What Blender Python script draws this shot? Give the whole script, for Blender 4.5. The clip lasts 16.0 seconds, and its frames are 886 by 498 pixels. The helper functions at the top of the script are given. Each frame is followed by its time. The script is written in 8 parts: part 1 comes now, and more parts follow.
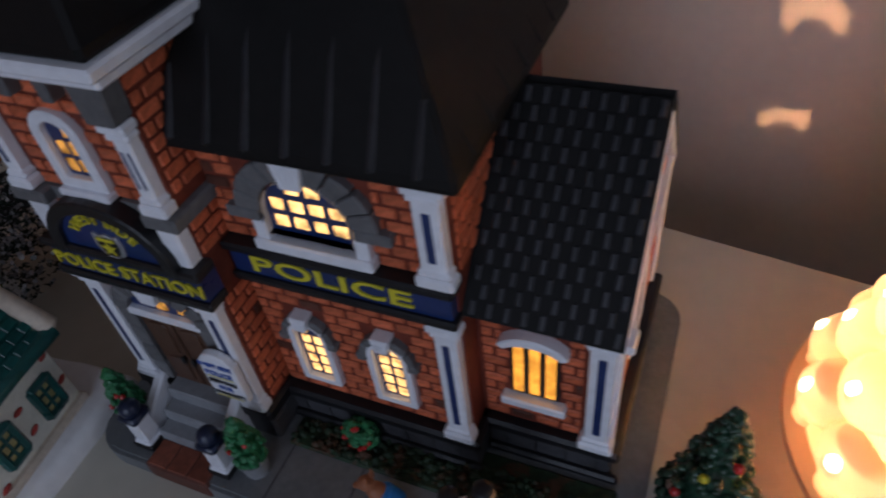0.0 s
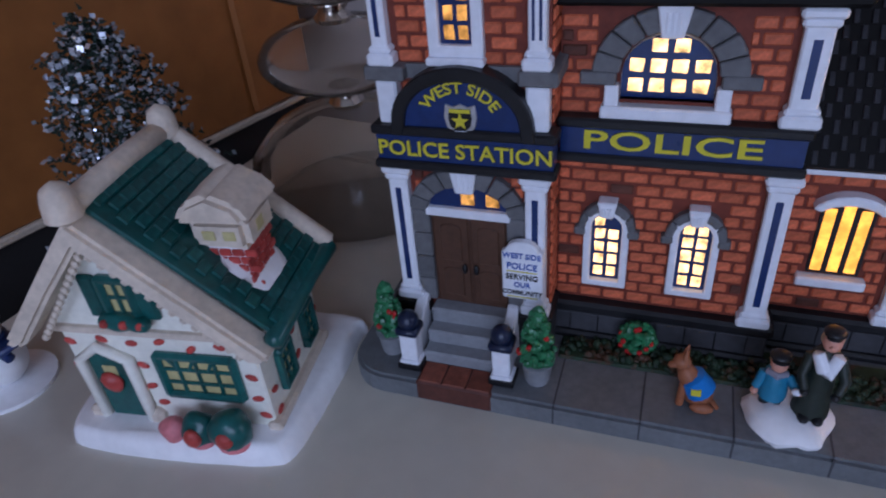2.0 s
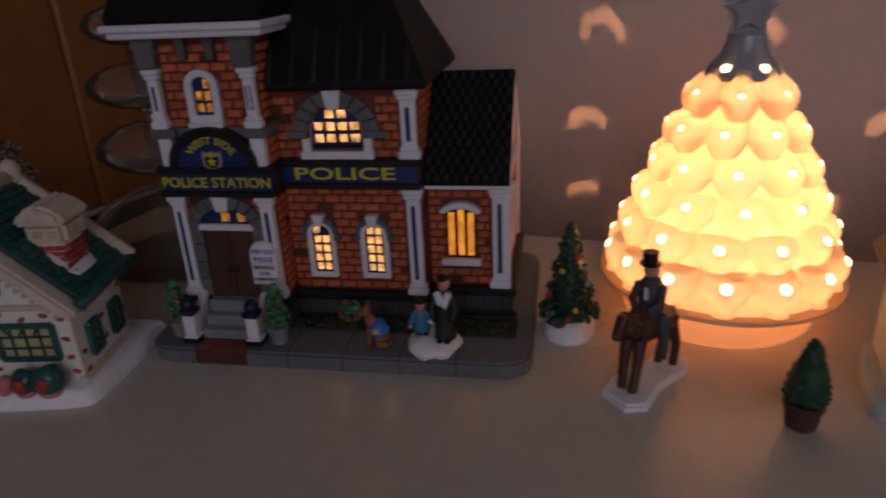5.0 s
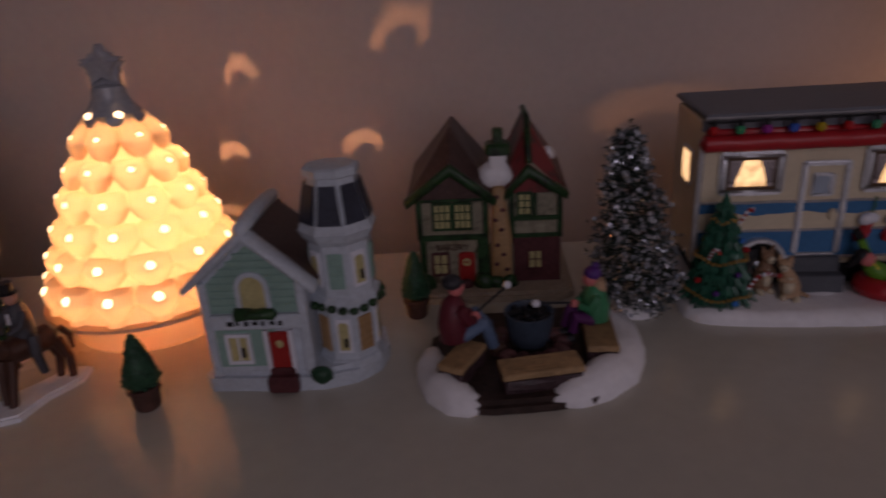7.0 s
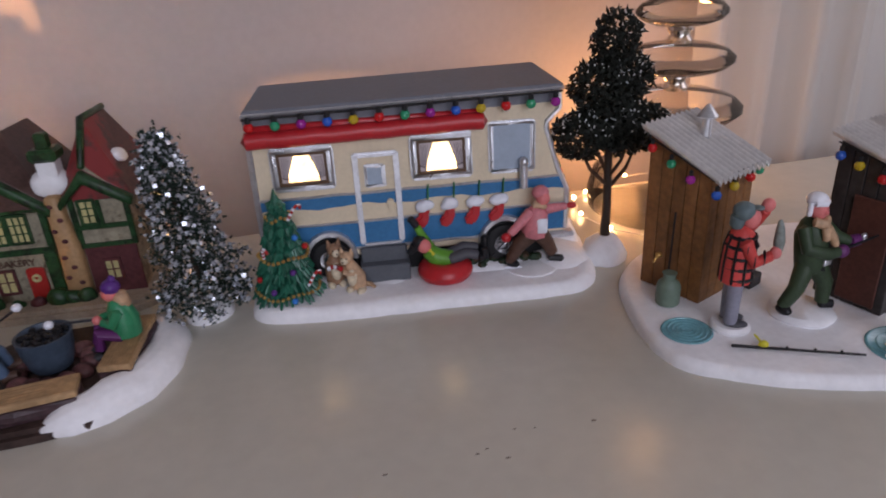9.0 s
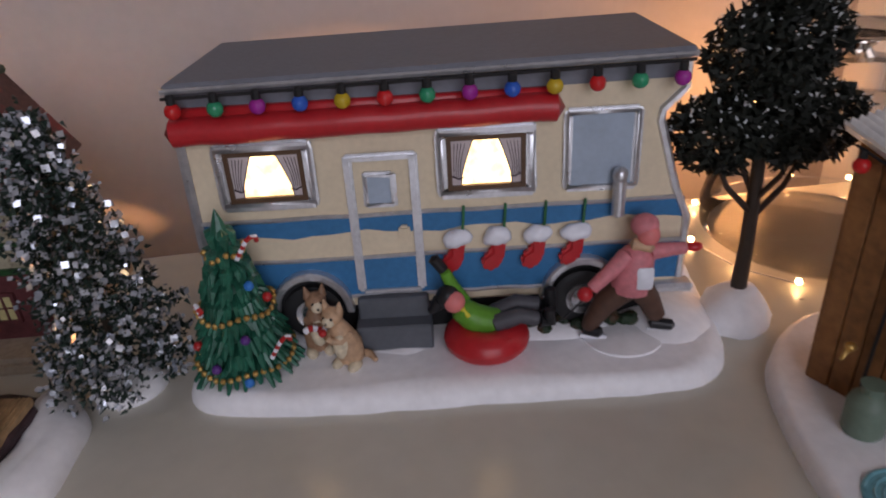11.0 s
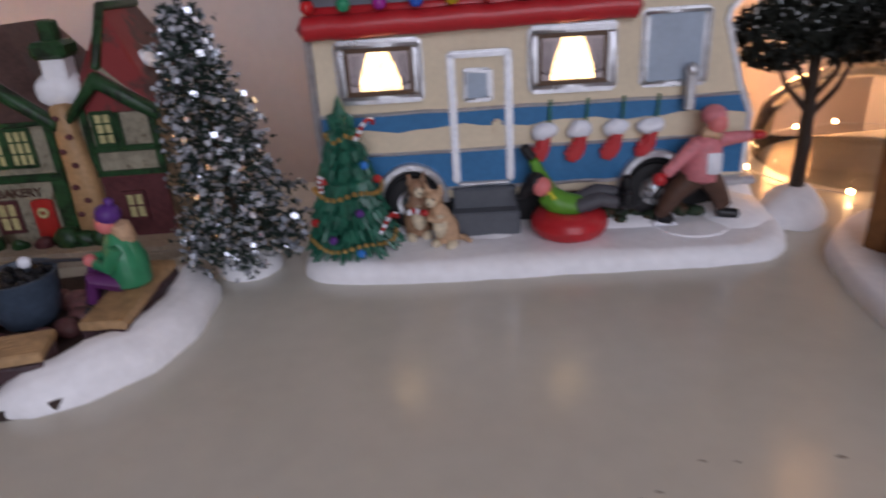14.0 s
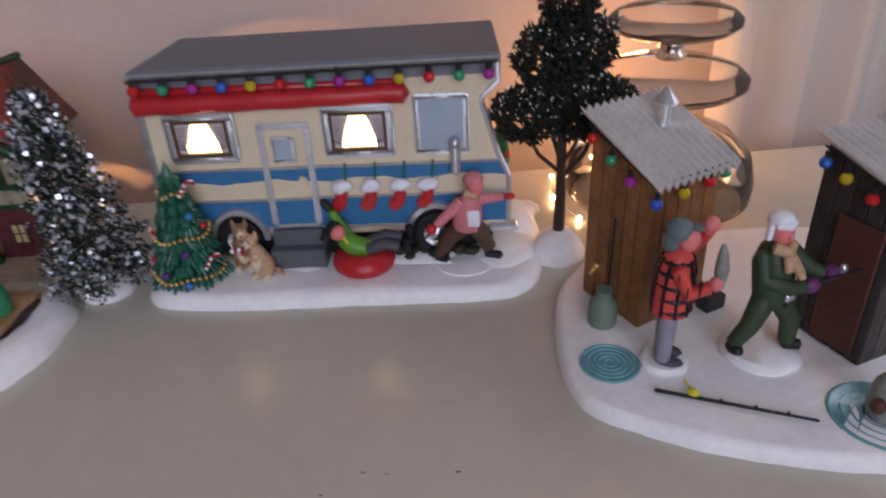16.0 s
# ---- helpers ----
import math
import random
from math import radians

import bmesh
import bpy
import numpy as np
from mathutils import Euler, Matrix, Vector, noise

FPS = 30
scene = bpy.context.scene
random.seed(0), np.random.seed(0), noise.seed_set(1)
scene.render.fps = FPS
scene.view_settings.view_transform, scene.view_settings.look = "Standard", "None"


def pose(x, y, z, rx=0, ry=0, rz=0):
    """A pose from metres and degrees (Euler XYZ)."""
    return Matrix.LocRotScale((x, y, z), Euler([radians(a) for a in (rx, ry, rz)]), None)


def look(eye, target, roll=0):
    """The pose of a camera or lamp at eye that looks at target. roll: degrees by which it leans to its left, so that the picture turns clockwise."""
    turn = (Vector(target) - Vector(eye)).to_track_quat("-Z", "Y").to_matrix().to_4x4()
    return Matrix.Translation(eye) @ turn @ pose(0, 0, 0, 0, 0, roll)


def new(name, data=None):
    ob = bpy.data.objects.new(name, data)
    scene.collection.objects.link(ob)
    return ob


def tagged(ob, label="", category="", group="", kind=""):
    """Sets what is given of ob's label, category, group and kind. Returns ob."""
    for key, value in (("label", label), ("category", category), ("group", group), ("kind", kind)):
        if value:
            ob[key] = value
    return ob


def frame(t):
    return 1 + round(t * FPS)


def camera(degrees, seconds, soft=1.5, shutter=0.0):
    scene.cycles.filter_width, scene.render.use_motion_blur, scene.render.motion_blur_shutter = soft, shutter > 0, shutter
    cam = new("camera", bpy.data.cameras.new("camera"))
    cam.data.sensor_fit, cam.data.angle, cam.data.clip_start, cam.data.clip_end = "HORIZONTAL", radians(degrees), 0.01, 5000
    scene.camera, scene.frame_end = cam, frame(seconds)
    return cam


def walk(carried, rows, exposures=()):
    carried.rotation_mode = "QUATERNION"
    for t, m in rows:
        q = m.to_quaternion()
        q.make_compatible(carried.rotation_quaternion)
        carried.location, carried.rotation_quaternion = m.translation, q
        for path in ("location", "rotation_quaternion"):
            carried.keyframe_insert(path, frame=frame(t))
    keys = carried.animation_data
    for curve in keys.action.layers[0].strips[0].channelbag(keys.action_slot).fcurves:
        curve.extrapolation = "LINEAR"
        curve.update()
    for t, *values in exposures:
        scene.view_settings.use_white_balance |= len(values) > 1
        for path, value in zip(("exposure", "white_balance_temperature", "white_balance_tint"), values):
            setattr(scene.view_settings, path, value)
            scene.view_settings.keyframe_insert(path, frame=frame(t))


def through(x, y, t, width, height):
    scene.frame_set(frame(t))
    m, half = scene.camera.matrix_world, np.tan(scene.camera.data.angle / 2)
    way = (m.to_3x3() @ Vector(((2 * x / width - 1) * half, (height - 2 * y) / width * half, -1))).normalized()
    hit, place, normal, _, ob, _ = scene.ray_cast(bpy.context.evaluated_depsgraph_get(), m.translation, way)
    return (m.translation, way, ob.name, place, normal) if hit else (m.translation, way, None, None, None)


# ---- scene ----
cam = camera(66.6, 16.0, soft=1.9, shutter=0.4)
PATH = [
    (0, (-0.0968, -0.0559, 0.2387), (-0.2262, 0.1195, 0.0326), -7.98),
    (0.5, (-0.1309, -0.0759, 0.2253), (-0.2633, 0.1061, 0.0269), -7.55),
    (1, (-0.1515, -0.1013, 0.2119), (-0.2808, 0.0939, 0.0243), -7.22),
    (1.5, (-0.1683, -0.1347, 0.2037), (-0.2949, 0.0697, 0.0244), -6.79),
    (2, (-0.1772, -0.1682, 0.1968), (-0.3027, 0.0461, 0.0285), -5.39),
    (2.5, (-0.1797, -0.1896, 0.1863), (-0.3072, 0.0352, 0.0341), -4.07),
    (3, (-0.1659, -0.2049, 0.1759), (-0.2934, 0.0360, 0.0508), -2.72),
    (3.2, (-0.1547, -0.2135, 0.1775), (-0.2823, 0.0296, 0.0564), -2.56),
    (5.3, (-0.0217, -0.2724, 0.1976), (-0.1004, -0.0069, 0.0824), -2.99),
    (5.5, (-0.0016, -0.2714, 0.1977), (-0.0708, -0.0027, 0.0839), -3.11),
    (6, (0.0499, -0.2804, 0.2041), (0.0027, -0.0063, 0.0916), -2.91),
    (6.5, (0.1130, -0.2882, 0.2043), (0.0875, -0.0112, 0.0920), -3.25),
    (7, (0.1819, -0.3003, 0.2072), (0.1823, -0.0223, 0.0945), -3.61),
    (7.5, (0.2362, -0.3108, 0.2101), (0.2551, -0.0342, 0.0955), -3.89),
    (8, (0.2880, -0.3242, 0.2058), (0.3264, -0.0502, 0.0897), -3.64),
    (8.5, (0.3322, -0.3255, 0.2058), (0.3882, -0.0569, 0.0845), -3.14),
    (8.7, (0.3503, -0.3205, 0.2084), (0.4084, -0.0533, 0.0849), -3.28),
    (11, (0.4112, -0.1556, 0.1750), (0.4408, 0.1089, 0.0365), -3.48),
    (11.5, (0.4009, -0.1193, 0.1785), (0.4307, 0.1430, 0.0359), -2.93),
    (12, (0.3858, -0.1071, 0.1757), (0.4144, 0.1564, 0.0352), -3.07),
    (12.5, (0.3525, -0.1148, 0.1567), (0.3699, 0.1549, 0.0265), -4.22),
    (13, (0.3299, -0.1339, 0.1512), (0.3410, 0.1389, 0.0269), -4.39),
    (13.5, (0.3234, -0.1655, 0.1459), (0.3370, 0.1081, 0.0234), -4.16),
    (14, (0.3715, -0.2092, 0.1342), (0.3931, 0.0631, 0.0102), -3.91),
    (14.5, (0.4212, -0.2323, 0.1399), (0.4581, 0.0355, 0.0096), -3.37),
    (15, (0.4705, -0.2391, 0.1472), (0.5104, 0.0260, 0.0126), -3.17),
    (15.5, (0.4878, -0.2479, 0.1644), (0.5181, 0.0154, 0.0238), -3.21),
    (16, (0.4709, -0.2620, 0.2047), (0.4915, -0.0016, 0.0571), -3.02),
]
EXPOSURES = [(0.0, -0.5, 5900, 18), (0.5, -0.05, 5200, 23), (1.0, 0.05, 5150, 24), (2.5, 0.2, 5500, 26), (3.2, 0.2, 5950, 30), (5.3, -1.55, 7200, 38), (6.5, -1.72, 7400, 42), (7.0, -1.6, 7450, 44), (7.5, -0.55, 7150, 38), (8.5, 0.3, 6750, 26), (11.0, 0.08, 7000, 26), (12.5, 0.02, 7150, 28), (13.5, 0.25, 6800, 26), (16.0, 0.36, 6700, 26)]
walk(cam, [(t, look(eye, target, roll)) for t, eye, target, roll in PATH], EXPOSURES)

# ---- light ----
world = bpy.data.worlds.new("world")
scene.world = world
world.use_nodes = True
_bg = world.node_tree.nodes["Background"]
_sky = world.node_tree.nodes.new("ShaderNodeTexSky")
_sky.sky_type = "NISHITA"
_sky.sun_disc = False
_sky.sun_elevation, _sky.sun_rotation = radians(25), radians(120)
world.node_tree.links.new(_sky.outputs["Color"], _bg.inputs["Color"])
_bg.inputs["Strength"].default_value = 0.08


def area_lamp(name, eye, target, sx, sy, watts, color):
    data = bpy.data.lights.new(name, "AREA")
    data.shape, data.size, data.size_y, data.energy, data.color = "RECTANGLE", sx, sy, watts, color
    ob = new(name, data)
    ob.matrix_world = look(eye, target)
    return ob


def point_lamp(name, place, watts, color, radius):
    data = bpy.data.lights.new(name, "POINT")
    data.energy, data.color, data.shadow_soft_size = watts, color, radius
    ob = new(name, data)
    ob.location = place
    return ob


# daylight that enters by the window behind the viewer and by the curtained one
area_lamp("window_daylight", (0.5, -1.95, 0.75), (0.3, 0.3, 0.0), 1.5, 1.2, 16, (0.78, 0.88, 1.0))
area_lamp("curtain_daylight", (1.75, 0.2, 0.6), (0.3, 0.1, 0.1), 1.1, 1.3, 6, (0.9, 0.94, 1.0))

# ---- tools: lengths in centimetres inside a thing, metres for its place ----
CM = 0.01


def thing(name, label, category, x=0.0, y=0.0, z=0.0, yaw=0.0, group="", kind="", size=1.0):
    """An Empty at the base of a thing; x, y, z in centimetres."""
    ob = new(name)
    ob.empty_display_size = 0.01
    ob.matrix_basis = pose(x * CM, y * CM, z * CM, 0, 0, yaw) @ Matrix.Scale(size, 4)
    return tagged(ob, label, category, group, kind)


def as_mesh(name, bm, material, smooth=None):
    bm.transform(Matrix.Scale(CM, 4))
    me = bpy.data.meshes.new(name)
    if smooth is not None:
        for f in bm.faces:
            f.smooth = True
        for e in bm.edges:
            if len(e.link_faces) == 2 and e.calc_face_angle(0) > radians(smooth):
                e.smooth = False
    bm.to_mesh(me)
    bm.free()
    for m in material if isinstance(material, (list, tuple)) else [material]:
        me.materials.append(m)
    return me


def part(name, bm, material, parent, label="", smooth=None, kind=""):
    ob = new(name, as_mesh(name, bm, material, smooth))
    ob.parent = parent
    return tagged(ob, label, kind=kind)


def solo(name, bm, material, label, category, x=0.0, y=0.0, z=0.0, yaw=0.0, group="", kind="", smooth=None):
    ob = new(name, as_mesh(name, bm, material, smooth))
    ob.matrix_basis = pose(x * CM, y * CM, z * CM, 0, 0, yaw)
    return tagged(ob, label, category, group, kind)


def fresh():
    return bmesh.new()


def soften(bm, width, segments=1, faces=None, angle=25):
    """Bevel the sharp edges."""
    pool = bm.edges if faces is None else {e for f in faces for e in f.edges}
    edges = [e for e in pool if len(e.link_faces) == 2 and e.calc_face_angle(0) > radians(angle)]
    if edges and width > 0:
        bmesh.ops.bevel(bm, geom=edges, offset=width, segments=segments, affect="EDGES", clamp_overlap=True)
    return bm


def put(bm, other, m=None):
    """Join bmesh other into bm."""
    if m is not None:
        other.transform(m)
    me = bpy.data.meshes.new("t")
    other.to_mesh(me)
    other.free()
    bm.from_mesh(me)
    bpy.data.meshes.remove(me)
    return bm


def box(x0, x1, y0, y1, z0, z1, bevel=0.0, segments=1):
    bm = bmesh.new()
    bmesh.ops.create_cube(bm, size=1)
    bm.transform(Matrix.Translation(((x0 + x1) / 2, (y0 + y1) / 2, (z0 + z1) / 2)) @ Matrix.Diagonal((x1 - x0, y1 - y0, z1 - z0, 1)))
    return soften(bm, bevel, segments)


def prism(outline, y0, y1, bevel=0.0, segments=1):
    """A polygon in x and z, drawn from y0 to y1."""
    bm = bmesh.new()
    front = [bm.verts.new((x, y0, z)) for x, z in outline]
    back = [bm.verts.new((x, y1, z)) for x, z in outline]
    n = len(outline)
    bm.faces.new(front)
    bm.faces.new(back[::-1])
    for i in range(n):
        bm.faces.new((front[i], back[i], back[(i + 1) % n], front[(i + 1) % n]))
    bmesh.ops.recalc_face_normals(bm, faces=bm.faces)
    return soften(bm, bevel, segments)


def slab(outline, z0, z1, bevel=0.0, segments=2):
    """A polygon in x and y, raised from z0 to z1."""
    bm = prism([(x, -y) for x, y in outline], z0, z1)
    bm.transform(Matrix(((1, 0, 0, 0), (0, 0, -1, 0), (0, 1, 0, 0), (0, 0, 0, 1))))
    bmesh.ops.recalc_face_normals(bm, faces=bm.faces)
    if bevel:
        edges = [e for e in bm.edges if all(v.co.z > z1 - 1e-4 for v in e.verts)]
        bmesh.ops.bevel(bm, geom=edges, offset=bevel, segments=segments, affect="EDGES", clamp_overlap=True)
    return bm


def band(outer, inner, y0, y1, bevel=0.0):
    """A strip between two lines of as many points each, in x and z, drawn from y0 to y1."""
    return prism(list(outer) + list(inner)[::-1], y0, y1, bevel)


def arc(cx, cz, rx, rz, a0, a1, n):
    return [(cx + rx * math.cos(radians(a0 + (a1 - a0) * i / n)), cz + rz * math.sin(radians(a0 + (a1 - a0) * i / n))) for i in range(n + 1)]


def lathe(profile, n=24, closed=True):
    """Turn a line of (radius, height) about z."""
    bm = bmesh.new()
    rings = []
    for r, z in profile:
        if r < 1e-5:
            rings.append([bm.verts.new((0, 0, z))])
        else:
            rings.append([bm.verts.new((r * math.cos(2 * math.pi * i / n), r * math.sin(2 * math.pi * i / n), z)) for i in range(n)])
    for a, b in zip(rings, rings[1:]):
        for i in range(n):
            j = (i + 1) % n
            if len(a) == 1 and len(b) > 1:
                bm.faces.new((a[0], b[i], b[j]))
            elif len(b) == 1 and len(a) > 1:
                bm.faces.new((a[i], a[j], b[0]))
            elif len(a) > 1:
                bm.faces.new((a[i], a[j], b[j], b[i]))
    if closed:
        for ring in (rings[0], rings[-1]):
            if len(ring) > 2:
                bm.faces.new(ring)
    bmesh.ops.recalc_face_normals(bm, faces=bm.faces)
    return bm


def ball(x, y, z, rx, ry=None, rz=None, u=12, v=8, turn=None):
    bm = bmesh.new()
    bmesh.ops.create_uvsphere(bm, u_segments=u, v_segments=v, radius=1)
    m = Matrix.Diagonal((rx, ry or rx, rz or ry or rx, 1))
    if turn:
        m = pose(0, 0, 0, *turn) @ m
    bm.transform(Matrix.Translation((x, y, z)) @ m)
    return bm


def limb(points, n=8):
    """A round tube through points of (x, y, z, radius), with rounded ends."""
    bm = bmesh.new()
    pts = [Vector(p[:3]) for p in points]
    rad = [p[3] for p in points]
    rings = []
    side = None
    for i, p in enumerate(pts):
        d = (pts[min(i + 1, len(pts) - 1)] - pts[max(i - 1, 0)]).normalized()
        if side is None:
            side = d.orthogonal().normalized()
        side = (side - d * side.dot(d)).normalized()
        up = d.cross(side)
        rings.append([bm.verts.new(p + rad[i] * (side * math.cos(2 * math.pi * k / n) + up * math.sin(2 * math.pi * k / n))) for k in range(n)])
    for a, b in zip(rings, rings[1:]):
        for k in range(n):
            bm.faces.new((a[k], a[(k + 1) % n], b[(k + 1) % n], b[k]))
    for ring, p, q, r in ((rings[0], pts[0], pts[1], rad[0]), (rings[-1], pts[-1], pts[-2], rad[-1])):
        tip = bm.verts.new(p + (p - q).normalized() * r * 0.6)
        for k in range(n):
            bm.faces.new((ring[k], ring[(k + 1) % n], tip))
    bmesh.ops.recalc_face_normals(bm, faces=bm.faces)
    return bm


def many(*parts_):
    bm = bmesh.new()
    for p in parts_:
        put(bm, p)
    return bm


def paint(bm, slot):
    for f in bm.faces:
        f.material_index = slot
    return bm


def letters(text, size, x, y, z, depth=0.05, bend=0.0, tall=1.0, wide=1.0, rot=0.0):
    """Words in the built-in font, standing in the x-z plane, centred on x and z, facing -y."""
    cu = bpy.data.curves.new("t", "FONT")
    cu.body, cu.size, cu.extrude, cu.offset, cu.align_x, cu.align_y, cu.resolution_u = text, size, depth / 2, 0.014 * size, "CENTER", "CENTER", 3
    ob = bpy.data.objects.new("t", cu)
    scene.collection.objects.link(ob)
    me = bpy.data.meshes.new_from_object(ob.evaluated_get(bpy.context.evaluated_depsgraph_get()))
    bpy.data.objects.remove(ob)
    bm = bmesh.new()
    bm.from_mesh(me)
    bpy.data.meshes.remove(me)
    bm.transform(pose(0, 0, 0, 90, 0, 0) @ Matrix.Diagonal((wide, tall, 1, 1)))
    if bend:
        for v in bm.verts:
            a, r = v.co.x / bend, bend + v.co.z
            v.co.x, v.co.z = r * math.sin(a), r * math.cos(a) - bend
    bm.transform(Matrix.Translation((x, y, z)) @ pose(0, 0, 0, 0, rot, 0))
    return bm


def roughen(bm, amount, scale, seed=0.0):
    bm.normal_update()
    for v in bm.verts:
        v.co += v.normal * amount * noise.noise(v.co * scale + Vector((seed, seed * 1.7, seed * 0.3)))
    return bm


def finer(bm, cuts=1):
    bmesh.ops.subdivide_edges(bm, edges=bm.edges, cuts=cuts, use_grid_fill=True)
    return bm

# ---- materials ----


def mat(name, color, rough=0.5, metal=0.0, var=0.12, scale=60.0, bump=0.1, fine=400.0, wear=None, coat=0.0, each=0.0, sheen=0.0, glow=0.0, spec=0.35):
    """A painted or natural surface: colour that drifts at two scales, fine relief, and optional worn patches of another colour."""
    m = bpy.data.materials.new(name)
    m.use_nodes = True
    nt = m.node_tree
    b = nt.nodes["Principled BSDF"]
    link = nt.links.new

    def node(kind, **inputs):
        n = nt.nodes.new(kind)
        for k, v in inputs.items():
            n.inputs[k].default_value = v
        return n

    co = node("ShaderNodeTexCoord")
    n1 = node("ShaderNodeTexNoise", Scale=scale, Detail=4.0, Roughness=0.6)
    n2 = node("ShaderNodeTexNoise", Scale=fine, Detail=3.0)
    link(co.outputs["Object"], n1.inputs["Vector"])
    link(co.outputs["Object"], n2.inputs["Vector"])
    mix = node("ShaderNodeMix")
    mix.data_type = "RGBA"
    mix.inputs["A"].default_value = (*[max(0.0, c * (1 - var)) for c in color], 1)
    mix.inputs["B"].default_value = (*[min(1.0, c * (1 + var)) for c in color], 1)
    add = node("ShaderNodeMath")
    add.operation = "MULTIPLY_ADD"
    add.inputs[1].default_value = 0.45
    link(n2.outputs["Fac"], add.inputs[0])
    half = node("ShaderNodeMath")
    half.operation = "MULTIPLY"
    half.inputs[1].default_value = 0.55
    link(n1.outputs["Fac"], half.inputs[0])
    link(half.outputs[0], add.inputs[2])
    ramp = node("ShaderNodeMapRange")
    ramp.inputs["From Min"].default_value, ramp.inputs["From Max"].default_value = 0.35, 0.65
    link(add.outputs[0], ramp.inputs["Value"])
    link(ramp.outputs["Result"], mix.inputs["Factor"])
    out = mix.outputs["Result"]
    if each:
        info = node("ShaderNodeObjectInfo")
        hsv = node("ShaderNodeHueSaturation")
        r2 = node("ShaderNodeMapRange")
        r2.inputs["To Min"].default_value, r2.inputs["To Max"].default_value = 1 - each, 1 + each
        link(info.outputs["Random"], r2.inputs["Value"])
        link(r2.outputs["Result"], hsv.inputs["Value"])
        link(out, hsv.inputs["Color"])
        out = hsv.outputs["Color"]
    if wear:
        wcol, amount, wscale = wear
        n3 = node("ShaderNodeTexNoise", Scale=wscale, Detail=6.0, Roughness=0.7)
        link(co.outputs["Object"], n3.inputs["Vector"])
        r3 = node("ShaderNodeMapRange")
        r3.inputs["From Min"].default_value, r3.inputs["From Max"].default_value = 0.62 - 0.3 * amount, 0.7 - 0.3 * amount
        link(n3.outputs["Fac"], r3.inputs["Value"])
        mw = node("ShaderNodeMix")
        mw.data_type = "RGBA"
        mw.inputs["B"].default_value = (*wcol, 1)
        link(out, mw.inputs["A"])
        link(r3.outputs["Result"], mw.inputs["Factor"])
        out = mw.outputs["Result"]
    link(out, b.inputs["Base Color"])
    rr = node("ShaderNodeMapRange")
    rr.inputs["To Min"].default_value, rr.inputs["To Max"].default_value = max(0.02, rough - 0.08), min(1.0, rough + 0.08)
    link(n1.outputs["Fac"], rr.inputs["Value"])
    link(rr.outputs["Result"], b.inputs["Roughness"])
    b.inputs["Metallic"].default_value = metal
    b.inputs["Specular IOR Level"].default_value = spec
    b.inputs["Coat Weight"].default_value = coat
    b.inputs["Coat Roughness"].default_value = 0.15
    b.inputs["Sheen Weight"].default_value = sheen
    if glow:
        b.inputs["Emission Strength"].default_value = glow
        link(out, b.inputs["Emission Color"])
    if bump:
        bp = node("ShaderNodeBump", Strength=bump, Distance=0.0006)
        link(add.outputs[0], bp.inputs["Height"])
        link(bp.outputs["Normal"], b.inputs["Normal"])
    return m


def lit(name, color, strength, uneven=0.0):
    """A surface that gives off light: a lit pane, a bulb."""
    m = bpy.data.materials.new(name)
    m.use_nodes = True
    nt = m.node_tree
    nt.nodes.clear()
    o, e = nt.nodes.new("ShaderNodeOutputMaterial"), nt.nodes.new("ShaderNodeEmission")
    e.inputs["Color"].default_value, e.inputs["Strength"].default_value = (*color, 1), strength
    if uneven:
        # hand-poured glaze: the light behind it comes through unevenly
        co, n, r = nt.nodes.new("ShaderNodeTexCoord"), nt.nodes.new("ShaderNodeTexNoise"), nt.nodes.new("ShaderNodeMapRange")
        n.inputs["Scale"].default_value, n.inputs["Detail"].default_value = 190, 3
        r.inputs["From Min"].default_value, r.inputs["From Max"].default_value = 0.35, 0.62
        r.inputs["To Min"].default_value, r.inputs["To Max"].default_value = strength * (1 - uneven), strength * (1 + 0.35 * uneven)
        nt.links.new(co.outputs["Object"], n.inputs["Vector"])
        nt.links.new(n.outputs["Fac"], r.inputs["Value"])
        nt.links.new(r.outputs["Result"], e.inputs["Strength"])
    nt.links.new(e.outputs[0], o.inputs["Surface"])
    return m


def glass(name, color=(1, 1, 1), rough=0.0, ior=1.45):
    m = bpy.data.materials.new(name)
    m.use_nodes = True
    b = m.node_tree.nodes["Principled BSDF"]
    b.inputs["Base Color"].default_value = (*color, 1)
    b.inputs["Transmission Weight"].default_value = 1.0
    b.inputs["Roughness"].default_value, b.inputs["IOR"].default_value = rough, ior
    return m


TABLE_PAINT = mat("cream_table_paint", (0.58, 0.55, 0.47), 0.25, var=0.05, scale=6, fine=90, bump=0.03, coat=0.25)
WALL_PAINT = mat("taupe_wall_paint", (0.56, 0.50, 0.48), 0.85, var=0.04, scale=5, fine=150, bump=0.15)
# unseen side walls and ceiling: colours darkened to cut bounce light
LOW_BOUNCE_WALL = mat("low_bounce_wall_paint", (0.42, 0.40, 0.39), 0.85, var=0.04, scale=5, fine=150, bump=0.15)
CEILING_PAINT = mat("ceiling_paint", (0.55, 0.54, 0.52), 0.9, var=0.03, scale=4)
FLOOR_WOOD = mat("floor_wood", (0.22, 0.14, 0.08), 0.5, var=0.25, scale=8)
WARDROBE_WOOD = mat("orange_brown_wood", (0.29, 0.11, 0.029), 0.38, var=0.18, scale=9, fine=60, bump=0.05)
SHADOW_GAP = mat("shadow_gap_black", (0.02, 0.018, 0.018), 0.7)
BEIGE_TRIM = mat("beige_trim", (0.55, 0.46, 0.36), 0.6)
MORTAR = mat("mortar_red", (0.17, 0.036, 0.02), 0.6, var=0.25, scale=80, bump=0.3)
